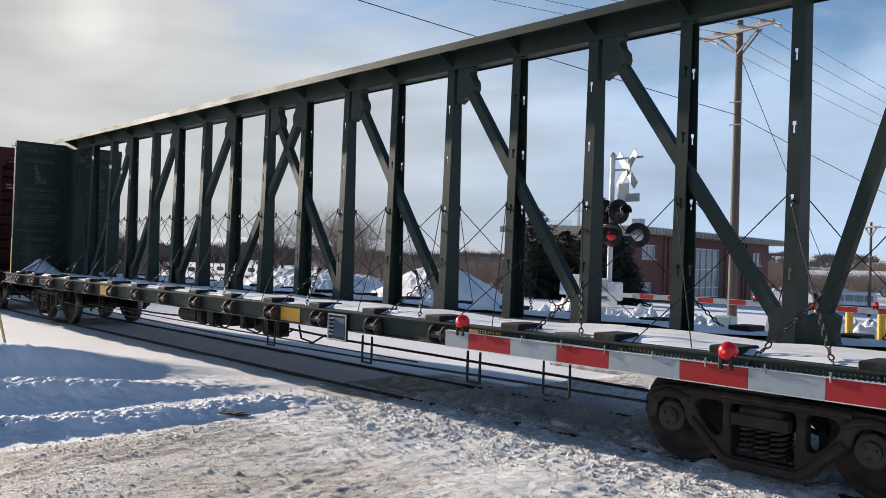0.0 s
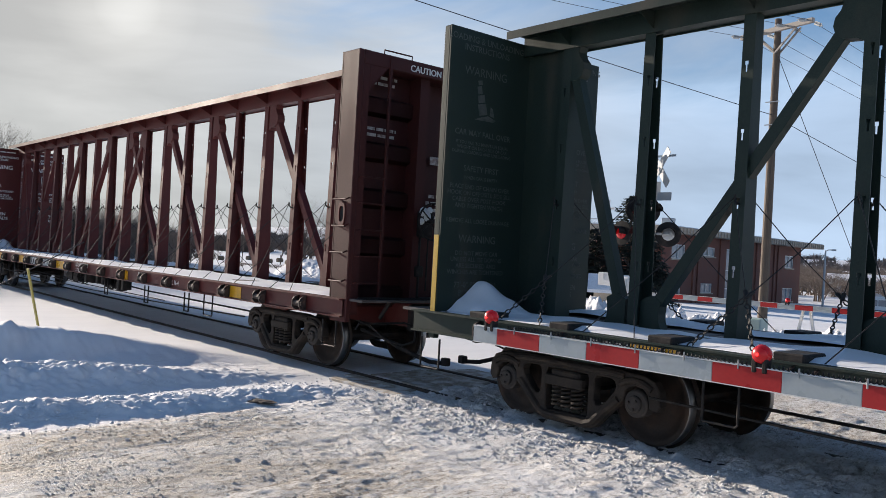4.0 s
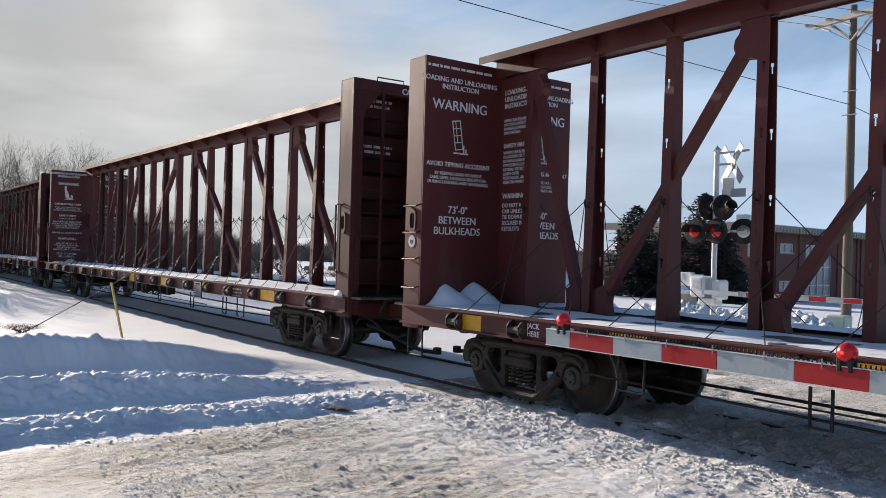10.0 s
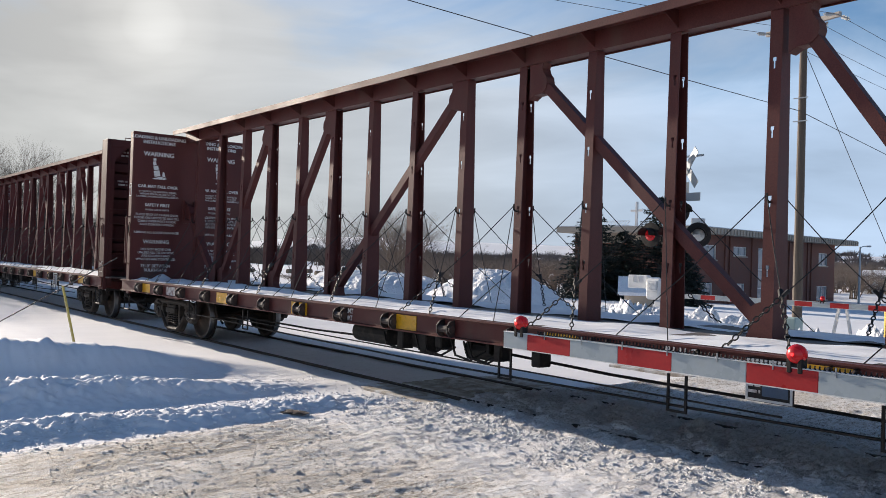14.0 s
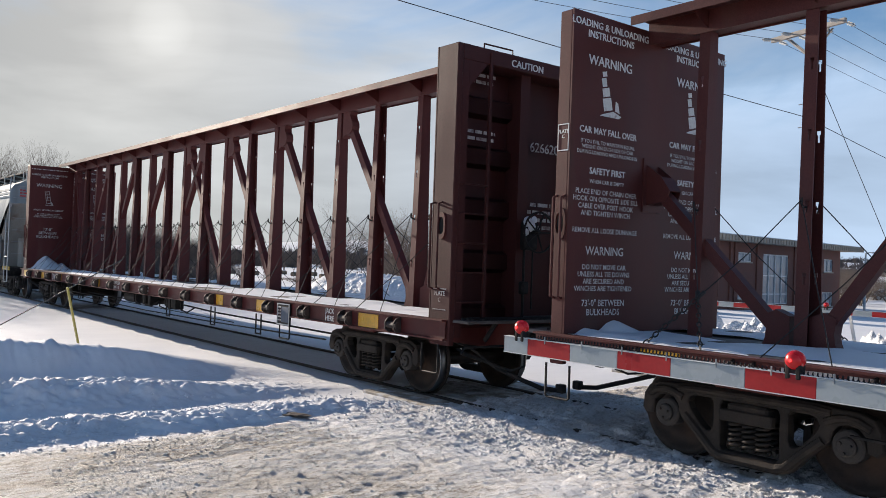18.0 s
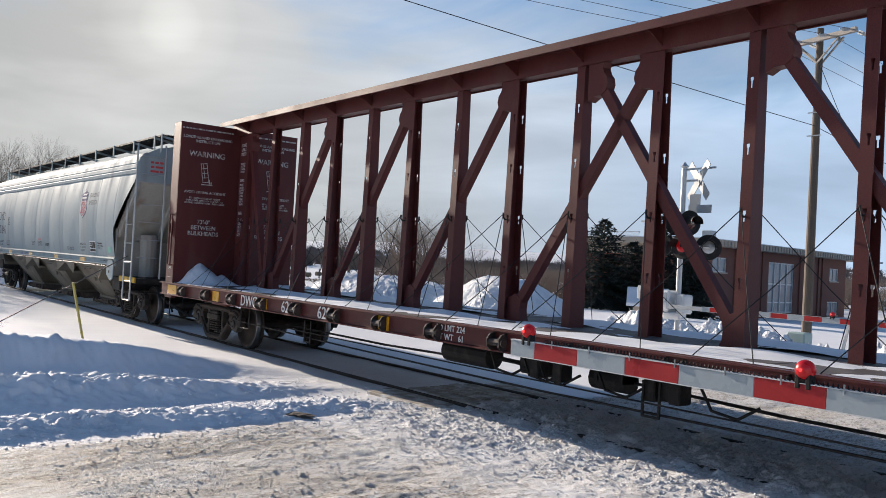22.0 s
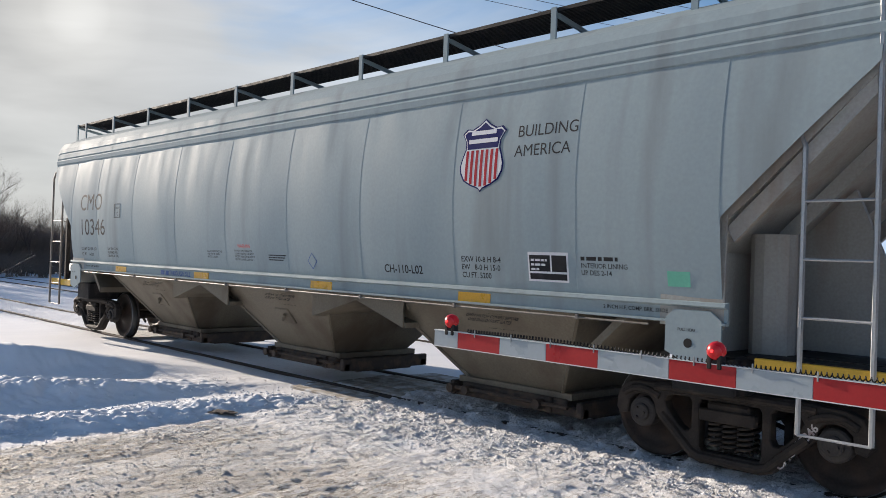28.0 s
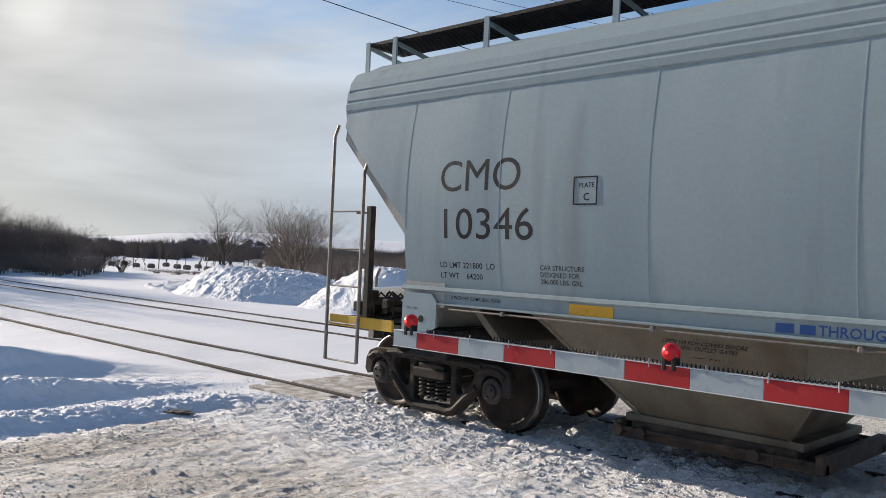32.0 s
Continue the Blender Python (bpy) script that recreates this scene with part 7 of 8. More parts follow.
flasher(sig, -0.46, -0.2, 2.58, 0, RED_LENS)
flasher(sig, 0.2, -0.25, 2.58, 0, RED_LENS)
flasher(sig, 0.72, 0.1, 2.58, 40, CLEAR_LENS)
flasher(sig, -0.08, -0.1, 3.15, 70, RED_DARK)
flasher(sig, 0.32, -0.1, 3.15, 70, RED_DARK)
bm = B()
soft_box(bm, -0.52, -0.1, -0.25, 0.15, 0.98, 1.5, 0.05)
soft_box(bm, -0.42, -0.16, -0.3, -0.25, 1.2, 1.46, 0.02)
soft_box(bm, 0.08, 0.3, -0.2, 0.2, 0.95, 1.42, 0.04)
soft_box(bm, -0.3, 0.2, -0.2, 0.1, 0.8, 0.98, 0.03)
for k in range(4):
    rod(bm, (-0.36 + 0.06 * (k % 2), -0.3, 1.26 + 0.1 * (k // 2)), (-0.36 + 0.06 * (k % 2), -0.32, 1.26 + 0.1 * (k // 2)), 0.022, 8)
part("gate_machine", bm, WHITE_PAINT, sig, "white gate machine with bolted cover")
bm = B()
soft_box(bm, -1.17, -0.58, -0.12, 0.06, 1.24, 1.57, 0.02)
bar(bm, (-0.6, 0, 1.36), (-0.4, 0, 1.34), 0.08, 0.12)
box(bm, -1.02, -0.99, -0.13, -0.12, 1.4, 1.57)
box(bm, -0.86, -0.83, -0.13, -0.12, 1.4, 1.57)
part("counterweight", bm, WHITE_PAINT, sig, "white counterweight")
bm = B()
bar(bm, (0.0, -0.35, 1.12), (0.95, -0.35, 1.12), 0.06, 0.1)
part("arm_root", bm, SILVER_MAT, sig)

for i, (az, r) in enumerate(((21.65, 21.4), (19.9, 21.6), (23.4, 21.2))):
    x, y = -r * math.sin(radians(az)), r * math.cos(radians(az))
    b = thing("bollard", "pale yellow steel bollard standing in the snow", "bollard", pose(x, y, ground_at(x, y) - 0.1), "bollards beside the far gate")
    bm = B()
    rod(bm, (0, 0, 0), (0, 0, 1.12), 0.085, 14)
    lathe(bm, [(0.0, 1.17), (0.05, 1.16), (0.085, 1.12)], 14, "z")
    part("post", bm, YELLOW_PAINT, b)

# ---------------------------------------------------------------- poles and wires


ARM_MAT = material("pale_weathered_arm_timber", (0.3, 0.275, 0.25), rough=0.8, var=0.25, scale=4, fine=40, bump=0.2)


def power_pole(x, y, base, top, arm_yaw, arm_half, label, thick=0.15, tilt=0.0):
    p = thing("utility_pole", label, "utility pole", pose(x, y, base, 0, tilt, 0), "utility poles")
    bm = B()
    rod(bm, (0, 0, -0.3), (0, 0, top - base), thick, 14, thick * 0.66)
    part("pole", bm, POLE_MAT, p)
    d = Vector((math.cos(radians(arm_yaw)), math.sin(radians(arm_yaw)), 0))
    z = top - base - 0.35
    side = Vector((-d.y, d.x, 0))
    mid = Vector((0, -0.14, z))
    bm = B()
    bar(bm, tuple(mid - d * arm_half), tuple(mid + d * arm_half), 0.11, 0.14)
    part("crossarm", bm, ARM_MAT, p)
    for s in (-1, 1):
        for y in (-0.13, 0.1):
            bm = B()
            bar(bm, tuple(mid + d * s * arm_half * 0.58 + Vector((0, y + 0.14, -0.05))), (0, y, z - 0.72), 0.045, 0.045)
            part("brace", bm, ARM_MAT, p)
        for k in (0.35, 0.92):
            for e in (-1, 1):
                # a dead-end string of three discs, pulled out along the wire
                c = mid + d * s * arm_half * k
                q = c + side * e * 0.55 - Vector((0, 0, 0.06))
                bm = B()
                rod(bm, tuple(c), tuple(q), 0.018, 6)
                for n in (0.45, 0.62, 0.79):
                    rod(bm, tuple(c.lerp(q, n)), tuple(c.lerp(q, n + 0.09)), 0.062, 10, 0.03)
                part("insulator", bm, STEEL_GREY, p)
    for h in (2.2, 2.9):
        bm = B()
        bar(bm, (-0.22, -0.1, z - h), (0.22, -0.1, z - h), 0.03, 0.03)
        part("cable_hook", bm, STEEL_GREY, p)
    return p


PX, PY = -13.15, 24.25
ARM_YAW = -13
power_pole(PX, PY, -0.2, 9.55, ARM_YAW, 1.35, "tall weathered wooden utility pole with one crossarm")
power_pole(-24.6, 65.4, -1.4, 5.6, 150, 1.0, "distant wooden utility pole with a crossarm", 0.13)


def wire(points, r, label):
    bm = B()
    pipe(bm, points, r, 5)
    ob = new("overhead_wire", finish("overhead_wire", bm, WIRE_MAT))
    tagged(ob, label, "wire", "overhead wires")


def sag(a, b, drop, n=16):
    a, b = Vector(a), Vector(b)
    return [a.lerp(b, k / n) - Vector((0, 0, 4 * drop * (k / n) * (1 - k / n))) for k in range(n + 1)]


wire(sag((PX, PY - 0.1, 6.6), (-16.6, -6.4, 8.6), 0.12), 0.011, "thin black cable strung to the wooden pole")
wire(sag((PX, PY - 0.1, 6.6), (-12.5, 52.0, 3.0), 0.1), 0.011, "thin black cable strung from the wooden pole")
d = Vector((1.35 * math.cos(radians(ARM_YAW)), 1.35 * math.sin(radians(ARM_YAW)), 0))
for k in (-0.92, -0.35, 0.35, 0.92):
    c = Vector((PX, PY - 0.14, 9.22)) + d * k
    wire(sag(c, c + Vector((1.0, 40, -2.4)), 0.3), 0.007, "thin bare power wire")
    wire(sag(c, c + Vector((-3.2, -29, -0.6)), 0.5), 0.007, "thin bare power wire")
wire([(PX + 0.1, PY - 0.1, 8.4), (PX + 3.2, PY + 1.0, 0.1)], 0.01, "steel guy wire running down from the pole")

st = thing("marker_stake", "yellow plastic guy-wire marker stake leaning in the snow", "marker", pose(-17.2, 4.72, ground_at(-17.2, 4.72) - 0.1, 0, 0, 0))
bm = B()
bar(bm, (0, 0, 0), (-0.02, -0.28, 1.28), 0.085, 0.03, (0, 1, 0))
part("stake", bm, STAKE_MAT, st)
wire([(-19.7, 3.5, 0.02), (-18.3, 4.73, 1.01), (-17.4, 5.5, 1.65)], 0.012, "black guy cable rising from the snow")

# ---------------------------------------------------------------- brick building


def brick_building():
    b = thing("brick_building", "two-storey red brick church hall with flat overhanging roof", "building", pose(-42.26, 60.76, -1.9, 0, 0, 6.0))
    # in its own space the long front lies at x = 0 and runs along y; the short end lies at y = 0
    L, W, Hh = 31.1, 12.2, 6.5
    # middle, width, foot and height of each window
    wins = [(2.85, 2.5, 4.35, 1.26), (8.6, 2.6, 4.77, 0.84), (21.8, 0.9, 4.5, 0.95), (27.85, 2.35, 4.16, 1.35),
            (2.5, 2.1, 1.13, 1.18), (8.5, 2.3, 1.4, 0.86), (21.8, 0.9, 1.15, 0.95), (27.75, 2.8, 0.54, 1.44)]
    tall = (12.33, 17.84)
    # front wall in pieces round the openings
    ys = sorted(set([0, L] + [y - w / 2 for y, w, _, _ in wins] + [y + w / 2 for y, w, _, _ in wins] + list(tall)))
    for a, c in zip(ys, ys[1:]):
        holes = sorted([(z, z + h) for y, w, z, h in wins if abs(y - (a + c) / 2) < w / 2])
        if a >= tall[0] and c <= tall[1]:
            holes = [(0.82, 5.61)]
        z = 0.0
        for h0, h1 in holes + [(Hh, Hh)]:
            bm = B()
            box(bm, -0.35, 0, a, c, z, h0)
            part("brick_wall", bm, BRICK_MAT, b)
            z = h1
    bm = B()
    box(bm, -W, -0.35, 0, 0.35, 0, Hh)
    box(bm, -W, -0.35, L - 0.35, L, 0, Hh)
    box(bm, -W, -W + 0.35, 0.35, L - 0.35, 0, Hh)
    part("brick_wall", bm, BRICK_MAT, b)
    for y in (5.72, 6.6, 10.97, 19.21, 23.73, 24.7):
        bm = B()
        box(bm, 0.0, 0.14, y - 0.18, y + 0.18, 0, Hh)
        part("pilaster", bm, BRICK_MAT, b)
    for y, w, z, h in wins:
        bm = B()
        for a0, a1, c0, c1 in ((y - w / 2, y + w / 2, z, z + 0.09), (y - w / 2, y + w / 2, z + h - 0.09, z + h), (y - w / 2, y - w / 2 + 0.09, z + 0.09, z + h - 0.09),
                               (y + w / 2 - 0.09, y + w / 2, z + 0.09, z + h - 0.09), (y - 0.04, y + 0.04, z + 0.09, z + h - 0.09)):
            box(bm, -0.2, -0.06, a0, a1, c0, c1)
        wn_ob = part("window", bm, FRAME_MAT, b, "pale-framed window")
        bm = B()
        box(bm, -0.16, -0.14, y - w / 2 + 0.09, y + w / 2 - 0.09, z + 0.09, z + h - 0.09)
        part("pane", bm, GLASS_MAT, wn_ob)
        bm = B()
        box(bm, -0.05, 0.1, y - w / 2 - 0.1, y + w / 2 + 0.1, z - 0.12, z)
        part("sill", bm, TRIM_MAT, wn_ob)
    bm = B()
    y0, y1 = tall
    box(bm, -0.22, -0.05, y0 - 0.07, y0 + 0.07, 0.82, 5.61)
    wn_ob = part("window", bm, FRAME_MAT, b, "tall gridded stair window")
    for k in range(1, 5):
        y = y0 + k * (y1 - y0) / 4
        bm = B()
        box(bm, -0.22, -0.05, y - 0.07, y + 0.07, 0.82, 5.61)
        part("mullion", bm, FRAME_MAT, wn_ob)
    for z in (0.82, 1.75, 3.5, 5.5):
        bm = B()
        box(bm, -0.2, -0.06, y0, y1, z, z + 0.11)
        part("transom", bm, FRAME_MAT, wn_ob)
    for k in range(4):
        for z0, z1 in ((0.93, 1.75), (1.86, 3.5), (3.61, 5.5)):
            bm = B()
            box(bm, -0.16, -0.14, y0 + k * (y1 - y0) / 4 + 0.07, y0 + (k + 1) * (y1 - y0) / 4 - 0.07, z0, z1)
            part("pane", bm, GLASS_MAT, wn_ob)
    bm = B()
    box(bm, -W - 1.0, 1.3, -1.6, L + 3.3, Hh, Hh + 0.54)
    roof = part("roof", bm, TRIM_MAT, b, "flat roof with a deep tan fascia")
    # rafter ends under the eave of the long front, and the plain tan band of the short end
    for k in range(60):
        bm = B()
        y = -1.4 + k * 0.6
        box(bm, 1.3, 1.4, y, y + 0.2, Hh + 0.03, Hh + 0.47)
        part("fascia_block", bm, TRIM_MAT, roof)
    bm = B()
    box(bm, -W + 0.4, -0.4, -0.06, 0.0, Hh - 0.9, Hh)
    part("end_panel", bm, TRIM_MAT, b, "tan panel below the eave")
    bm = B()
    box(bm, -W - 0.9, 1.2, -1.5, L + 3.2, Hh + 0.545, Hh + 0.6)
    part("roof_snow", bm, SNOW_PILE, roof)
    bm = B()
    soft_box(bm, -1.9, -1.0, 3.0, 3.9, Hh + 0.6, Hh + 1.45, 0.03)
    part("roof_unit", bm, STEEL_GREY, roof, "grey ventilator box")
    bm = B()
    for k in range(14):
        bar(bm, (-9.4 + k * 0.3, -1.2, Hh + 0.55), (-9.4 + k * 0.3, -1.2, Hh + 1.05), 0.04, 0.04)
        if k:
            bar(bm, (-9.7 + k * 0.3, -1.2, Hh + 0.6), (-9.4 + k * 0.3, -1.2, Hh + 1.0), 0.03, 0.03)
    for z in (0.62, 1.03):
        bar(bm, (-9.4, -1.2, Hh + z), (-5.5, -1.2, Hh + z), 0.05, 0.05, (0, 1, 0))
    part("roof_rail", bm, FRAME_MAT, roof)
    return b


brick_building()
cr = thing("roof_cross", "pale metal cross standing on the church roof", "cross", pose(-47.0, 59.2, 5.1))
bm = B()
box(bm, -0.09, 0.09, -0.09, 0.09, 0, 2.2)
box(bm, -0.62, 0.62, -0.08, 0.08, 1.35, 1.52)
part("cross_body", bm, FRAME_MAT, cr)

# ---------------------------------------------------------------- snow heaps beyond the tracks


def heap(x0, x1, y, deep, high, seed, label, step=0.16, rough_h=0.5, flat=0.35, crumb_h=0.3):
    nx, ny = int((x1 - x0) / step), int(deep / step)
    xs = np.linspace(x0, x1, nx)
    ys = np.linspace(y - deep / 2, y + deep / 2, ny)
    X, Y = np.meshgrid(xs, ys, indexing="ij")
    px, py = (X - (x0 + x1) / 2) / ((x1 - x0) / 2), (Y - y) / (deep / 2)
    far = np.hypot(np.abs(px) ** 1.2, np.abs(py)) + 0.1 * fbm(X * 0.45, Y * 0.45, seed + 2, 3)
    body = 1 - smooth(flat, 1.0, far)
    big = 0.95 + 0.16 * fbm(X * 0.4, Y * 0.4, seed, 2)
    chunks = np.abs(fbm(X * 1.6, Y * 1.6, seed + 9, 4, 0.6))
    crumbs = np.abs(fbm(X * 4.6, Y * 4.6, seed + 13, 4, 0.75))
    base = ground_shape(X, Y)[0]
    Z = base - 0.08 + body * high * big + np.minimum(body * 4, 1) * (rough_h * (chunks - 0.15) + crumb_h * (crumbs - 0.1))
    ob = new("snow_mound", grid_mesh("snow_mound", X, Y, Z, SNOW_PILE))
    tagged(ob, label, "snow pile", "snow piles beyond the tracks")


heap(-36.0, -24.2, 20.3, 6.5, 1.25, 101, "long heap of ploughed clean white snow", 0.07, 0.14, 0.4, 0.22)
heap(-26.4, -18.9, 20.6, 6.6, 1.75, 131, "high rounded heap of ploughed white snow", 0.07, 0.12, 0.15, 0.17)
heap(-18.8, -9.0, 20.3, 3.2, 0.5, 151, "low lumpy row of ploughed snow", 0.07, 0.8)
heap(-11.0, -6.0, 22.5, 2.8, 0.5, 171, "low lumpy row of ploughed snow", 0.07, 0.8)
heap(-40.0, -29.0, 20.6, 5.6, 0.42, 191, "low heap of ploughed white snow", 0.12, 0.25)

# ---------------------------------------------------------------- trees and brush


def bare_tree_mesh(seed, high, spread, mat, levels=5, trunks=1, thick=0.035):
    rng = random.Random(seed)
    verts, faces = [], []

    def limb(p, d, ln, r, level):
        q = p + d * ln
        n = 5 if level < 2 else 3
        m = d.to_track_quat("Z", "Y").to_matrix()
        k = len(verts)
        r2 = r * 0.7
        for c, rr in ((p, r), (q, r2)):
            for i in range(n):
                verts.append(c + m @ Vector((rr * math.cos(i * math.tau / n), rr * math.sin(i * math.tau / n), 0)))
        for i in range(n):
            faces.append((k + i, k + (i + 1) % n, k + n + (i + 1) % n, k + n + i))
        if level >= levels:
            return
        for _ in range(rng.choice((2, 3, 3)) if level else rng.choice((3, 4))):
            nd = (d + Vector((rng.uniform(-1, 1), rng.uniform(-1, 1), rng.uniform(-0.15, 0.6))) * spread).normalized()
            limb(p + d * ln * rng.uniform(0.55, 1.0), nd, ln * rng.uniform(0.6, 0.86), r2 * rng.uniform(0.6, 0.85), level + 1)

    for _ in range(trunks):
        lean = Vector((rng.uniform(-0.25, 0.25), rng.uniform(-0.25, 0.25), 1)).normalized() if trunks > 1 else Vector((rng.uniform(-0.06, 0.06), rng.uniform(-0.06, 0.06), 1)).normalized()
        limb(Vector((rng.uniform(-0.2, 0.2) * (trunks > 1), rng.uniform(-0.2, 0.2) * (trunks > 1), -0.2)), lean, high * rng.uniform(0.26, 0.34), high * thick * 0.5, 0)
    top = max(v.z for v in verts)
    verts = [v * (high / top) for v in verts]
    me = bpy.data.meshes.new("bare_tree")
    me.from_pydata([tuple(v) for v in verts], [], faces)
    me.materials.append(mat)
    return me


TREES = [bare_tree_mesh(s, 6.0, 0.6, BARK_MAT, 7, 1, 0.034) for s in (3, 8, 15)]
STEMS = bare_tree_mesh(61, 7.0, 0.42, BARK_MAT, 7, 5, 0.02)
VASE = bare_tree_mesh(64, 6.0, 0.5, BRUSH_MAT, 6, 14, 0.016)
THICKET = [bare_tree_mesh(s, 4.0, 0.8, BRUSH_MAT, 5, 9, 0.022) for s in (41, 47, 53)]
UNDERGROWTH = [bare_tree_mesh(s, 2.2, 1.0, BRUSH_MAT, 5, 12, 0.018) for s in (81, 84)]
RUSSET = bare_tree_mesh(71, 2.4, 0.9, BUSH_RED, 5, 14, 0.02)


def plant(me, name, az, r, scale, label, category, group):
    x, y = -r * math.sin(radians(az)), r * math.cos(radians(az))
    ob = new(name, me)
    k = scale if isinstance(scale, tuple) else (scale,) * 3
    ob.matrix_basis = Matrix.Translation((x, y, ground_at(x, y))) @ Matrix.Rotation(az * 7.3 + r, 4, "Z") @ Matrix.Diagonal((*k, 1))
    return tagged(ob, label, category, group)


trng = random.Random(12)
plant(STEMS, "bare_tree", 58.8, 76, (2.1, 2.1, 1.08), "leafless grey-brown tree with several stems", "tree", "bare trees")
plant(VASE, "bare_shrub", 54.0, 58, (2.0, 2.0, 1.0), "wide leafless shrub with upright twigs", "shrub", "bare shrubs")
plant(RUSSET, "dry_weeds", 80.4, 19.95, (0.45, 0.45, 0.1), "dark dry weeds flattened on the snow", "weeds", "")
plant(RUSSET, "bare_shrub", 66.2, 66, (1.25, 1.25, 0.95), "dense russet leafless shrub", "shrub", "bare shrubs")
plant(RUSSET, "bare_shrub", 64.9, 70, (0.9, 0.9, 0.6), "dense russet leafless shrub", "shrub", "bare shrubs")
for az, r, k, i in ((50.6, 72, 0.8, 2), (49.4, 66, 0.75, 0), (48.0, 74, 0.72, 1), (46.6, 70, 0.68, 2), (45.2, 74, 0.66, 0), (51.6, 78, 0.8, 1)):
    plant(TREES[i], "bare_tree", az, r, k, "leafless grey-brown tree behind the snow heaps", "tree", "bare trees")
# the tall windbreak, falling away to brush
for k in range(34):
    az = 74.8 + k * 0.42 + trng.uniform(-0.25, 0.25)
    r = trng.uniform(46, 62)
    el = min(6.4, 3.4 + 1.7 * (az - 74.6)) + trng.uniform(-0.7, 0.1)
    plant(TREES[k % 3], "bare_tree", az, r, (1.84 + 0.3 + r * math.tan(radians(el))) / 6.0, "tall leafless tree in the windbreak beside the line", "tree", "windbreak trees")
for k in range(46):
    az = 67.6 + k * 0.36 + trng.uniform(-0.2, 0.2)
    plant(THICKET[k % 3], "brush", az, trng.uniform(58, 80), (1.3, 1.3, 0.95 + 0.04 * (az - 68) + trng.uniform(-0.25, 0.15)), "dry brown leafless brush along the field edge", "brush", "brush of the windbreak")
for k in range(44):
    az = 66.6 + k * 0.26 + trng.uniform(-0.2, 0.2)
    plant(UNDERGROWTH[k % 2], "undergrowth", az, trng.uniform(54, 72), (1.3, 1.3, 0.6 + trng.uniform(-0.2, 0.35)), "low tangled brown undergrowth below the trees", "undergrowth", "undergrowth of the windbreak")
for k in range(24):
    az = 67.9 + k * 0.3 + trng.uniform(-0.2, 0.2)
    r = trng.uniform(64, 84)
    plant(TREES[k % 3], "bare_tree", az, r, (2.3 + r * math.tan(radians(1.0 + 0.3 * (az - 67.9) + trng.uniform(-0.5, 0.3)))) / 6.0, "leafless tree in the windbreak beside the line", "tree", "windbreak trees")
for k in range(60):
    az = 36 + k * 0.34 + trng.uniform(-0.3, 0.3)
    plant(THICKET[k % 3], "brush", az, trng.uniform(150, 210), (2.4, 2.4, 1.15 + trng.uniform(-0.35, 0.3)), "brown leafless brush in the valley", "brush", "brush of the valley")
for k in range(26):
    az = 40 + k * 0.5 + trng.uniform(-0.3, 0.3)
    plant(THICKET[k % 3], "brush", az, trng.uniform(80, 115), (1.5, 1.5, 0.75 + trng.uniform(-0.25, 0.2)), "brown leafless brush in the valley", "brush", "brush of the valley")
for k in range(22):
    az = 57 + k * 0.5 + trng.uniform(-0.3, 0.3)
    plant(TREES[k % 3], "bare_tree", az, trng.uniform(150, 210), 0.8 + trng.uniform(-0.2, 0.3), "distant leafless tree in the valley", "tree", "valley trees")
for az, r, w in ((62.9, 74, 1.0), (61.6, 70, 1.3), (60.6, 76, 1.0)):
    plant(THICKET[0], "fallen_branches", az, r, (w, w, 0.12), "dark fallen branches lying in the snow", "branches", "fallen branches")
for k in range(44):
    az = 13 + k * 0.5 + trng.uniform(-0.3, 0.3)
    plant(THICKET[k % 3], "brush", az, trng.uniform(110, 170), (2.6, 2.6, 0.85 + trng.uniform(-0.3, 0.3)), "brown brush on the near slope", "brush", "brush of the far slope")
for k in range(40):
    az = 14 + k * 0.55 + trng.uniform(-0.3, 0.3)
    plant(THICKET[k % 3], "brush", az, trng.uniform(180, 260), (4.0, 4.0, 1.5 + trng.uniform(-0.3, 0.4)), "brown brush on the far slope", "brush", "brush of the far slope")


def far_woods(name, label, seed, count, az0, az1, r0, r1, high, wide, mat, patchy=0.0, twig=0.1):
    """A belt of leafless trees and brush too far off to count: each clump a fan of thin upright twigs."""
    rng = np.random.RandomState(seed)
    az = rng.uniform(az0, az1, count)
    r = rng.uniform(r0, r1, count)
    keep = fbm(az * 0.55, r / (r1 - r0) * 2.0, seed, 3) > patchy
    az, r = np.radians(az[keep]), r[keep]
    x, y = -r * np.sin(az), r * np.cos(az)
    z = ground_shape(x, y)[0] - 0.2
    h = high * rng.uniform(0.55, 1.1, len(x)) * (1 + 0.35 * fbm(np.degrees(az) * 0.8, x * 0, seed + 5, 3))
    verts, faces = [], []
    for cx, cy, cz, ch in zip(x, y, z, h):
        for _ in range(24):
            a = rng.uniform(0, math.tau)
            lean, up = rng.uniform(0.1, 1.0) * wide, ch * rng.uniform(0.45, 1.0)
            bx, by = cx + rng.normal() * wide * 0.25, cy + rng.normal() * wide * 0.25
            tx, ty, w = bx + math.cos(a) * lean, by + math.sin(a) * lean, wide * twig * rng.uniform(0.4, 1.0)
            k = len(verts)
            verts += [(bx - w, by, cz), (bx + w, by, cz), (tx, ty, cz + up), (bx, by - w, cz), (bx, by + w, cz)]
            faces += [(k, k + 1, k + 2), (k + 3, k + 4, k + 2)]
    me = bpy.data.meshes.new(name)
    me.from_pydata(verts, [], faces)
    me.materials.append(mat)
    tagged(new(name, me), label, "woods", kind="stuff")


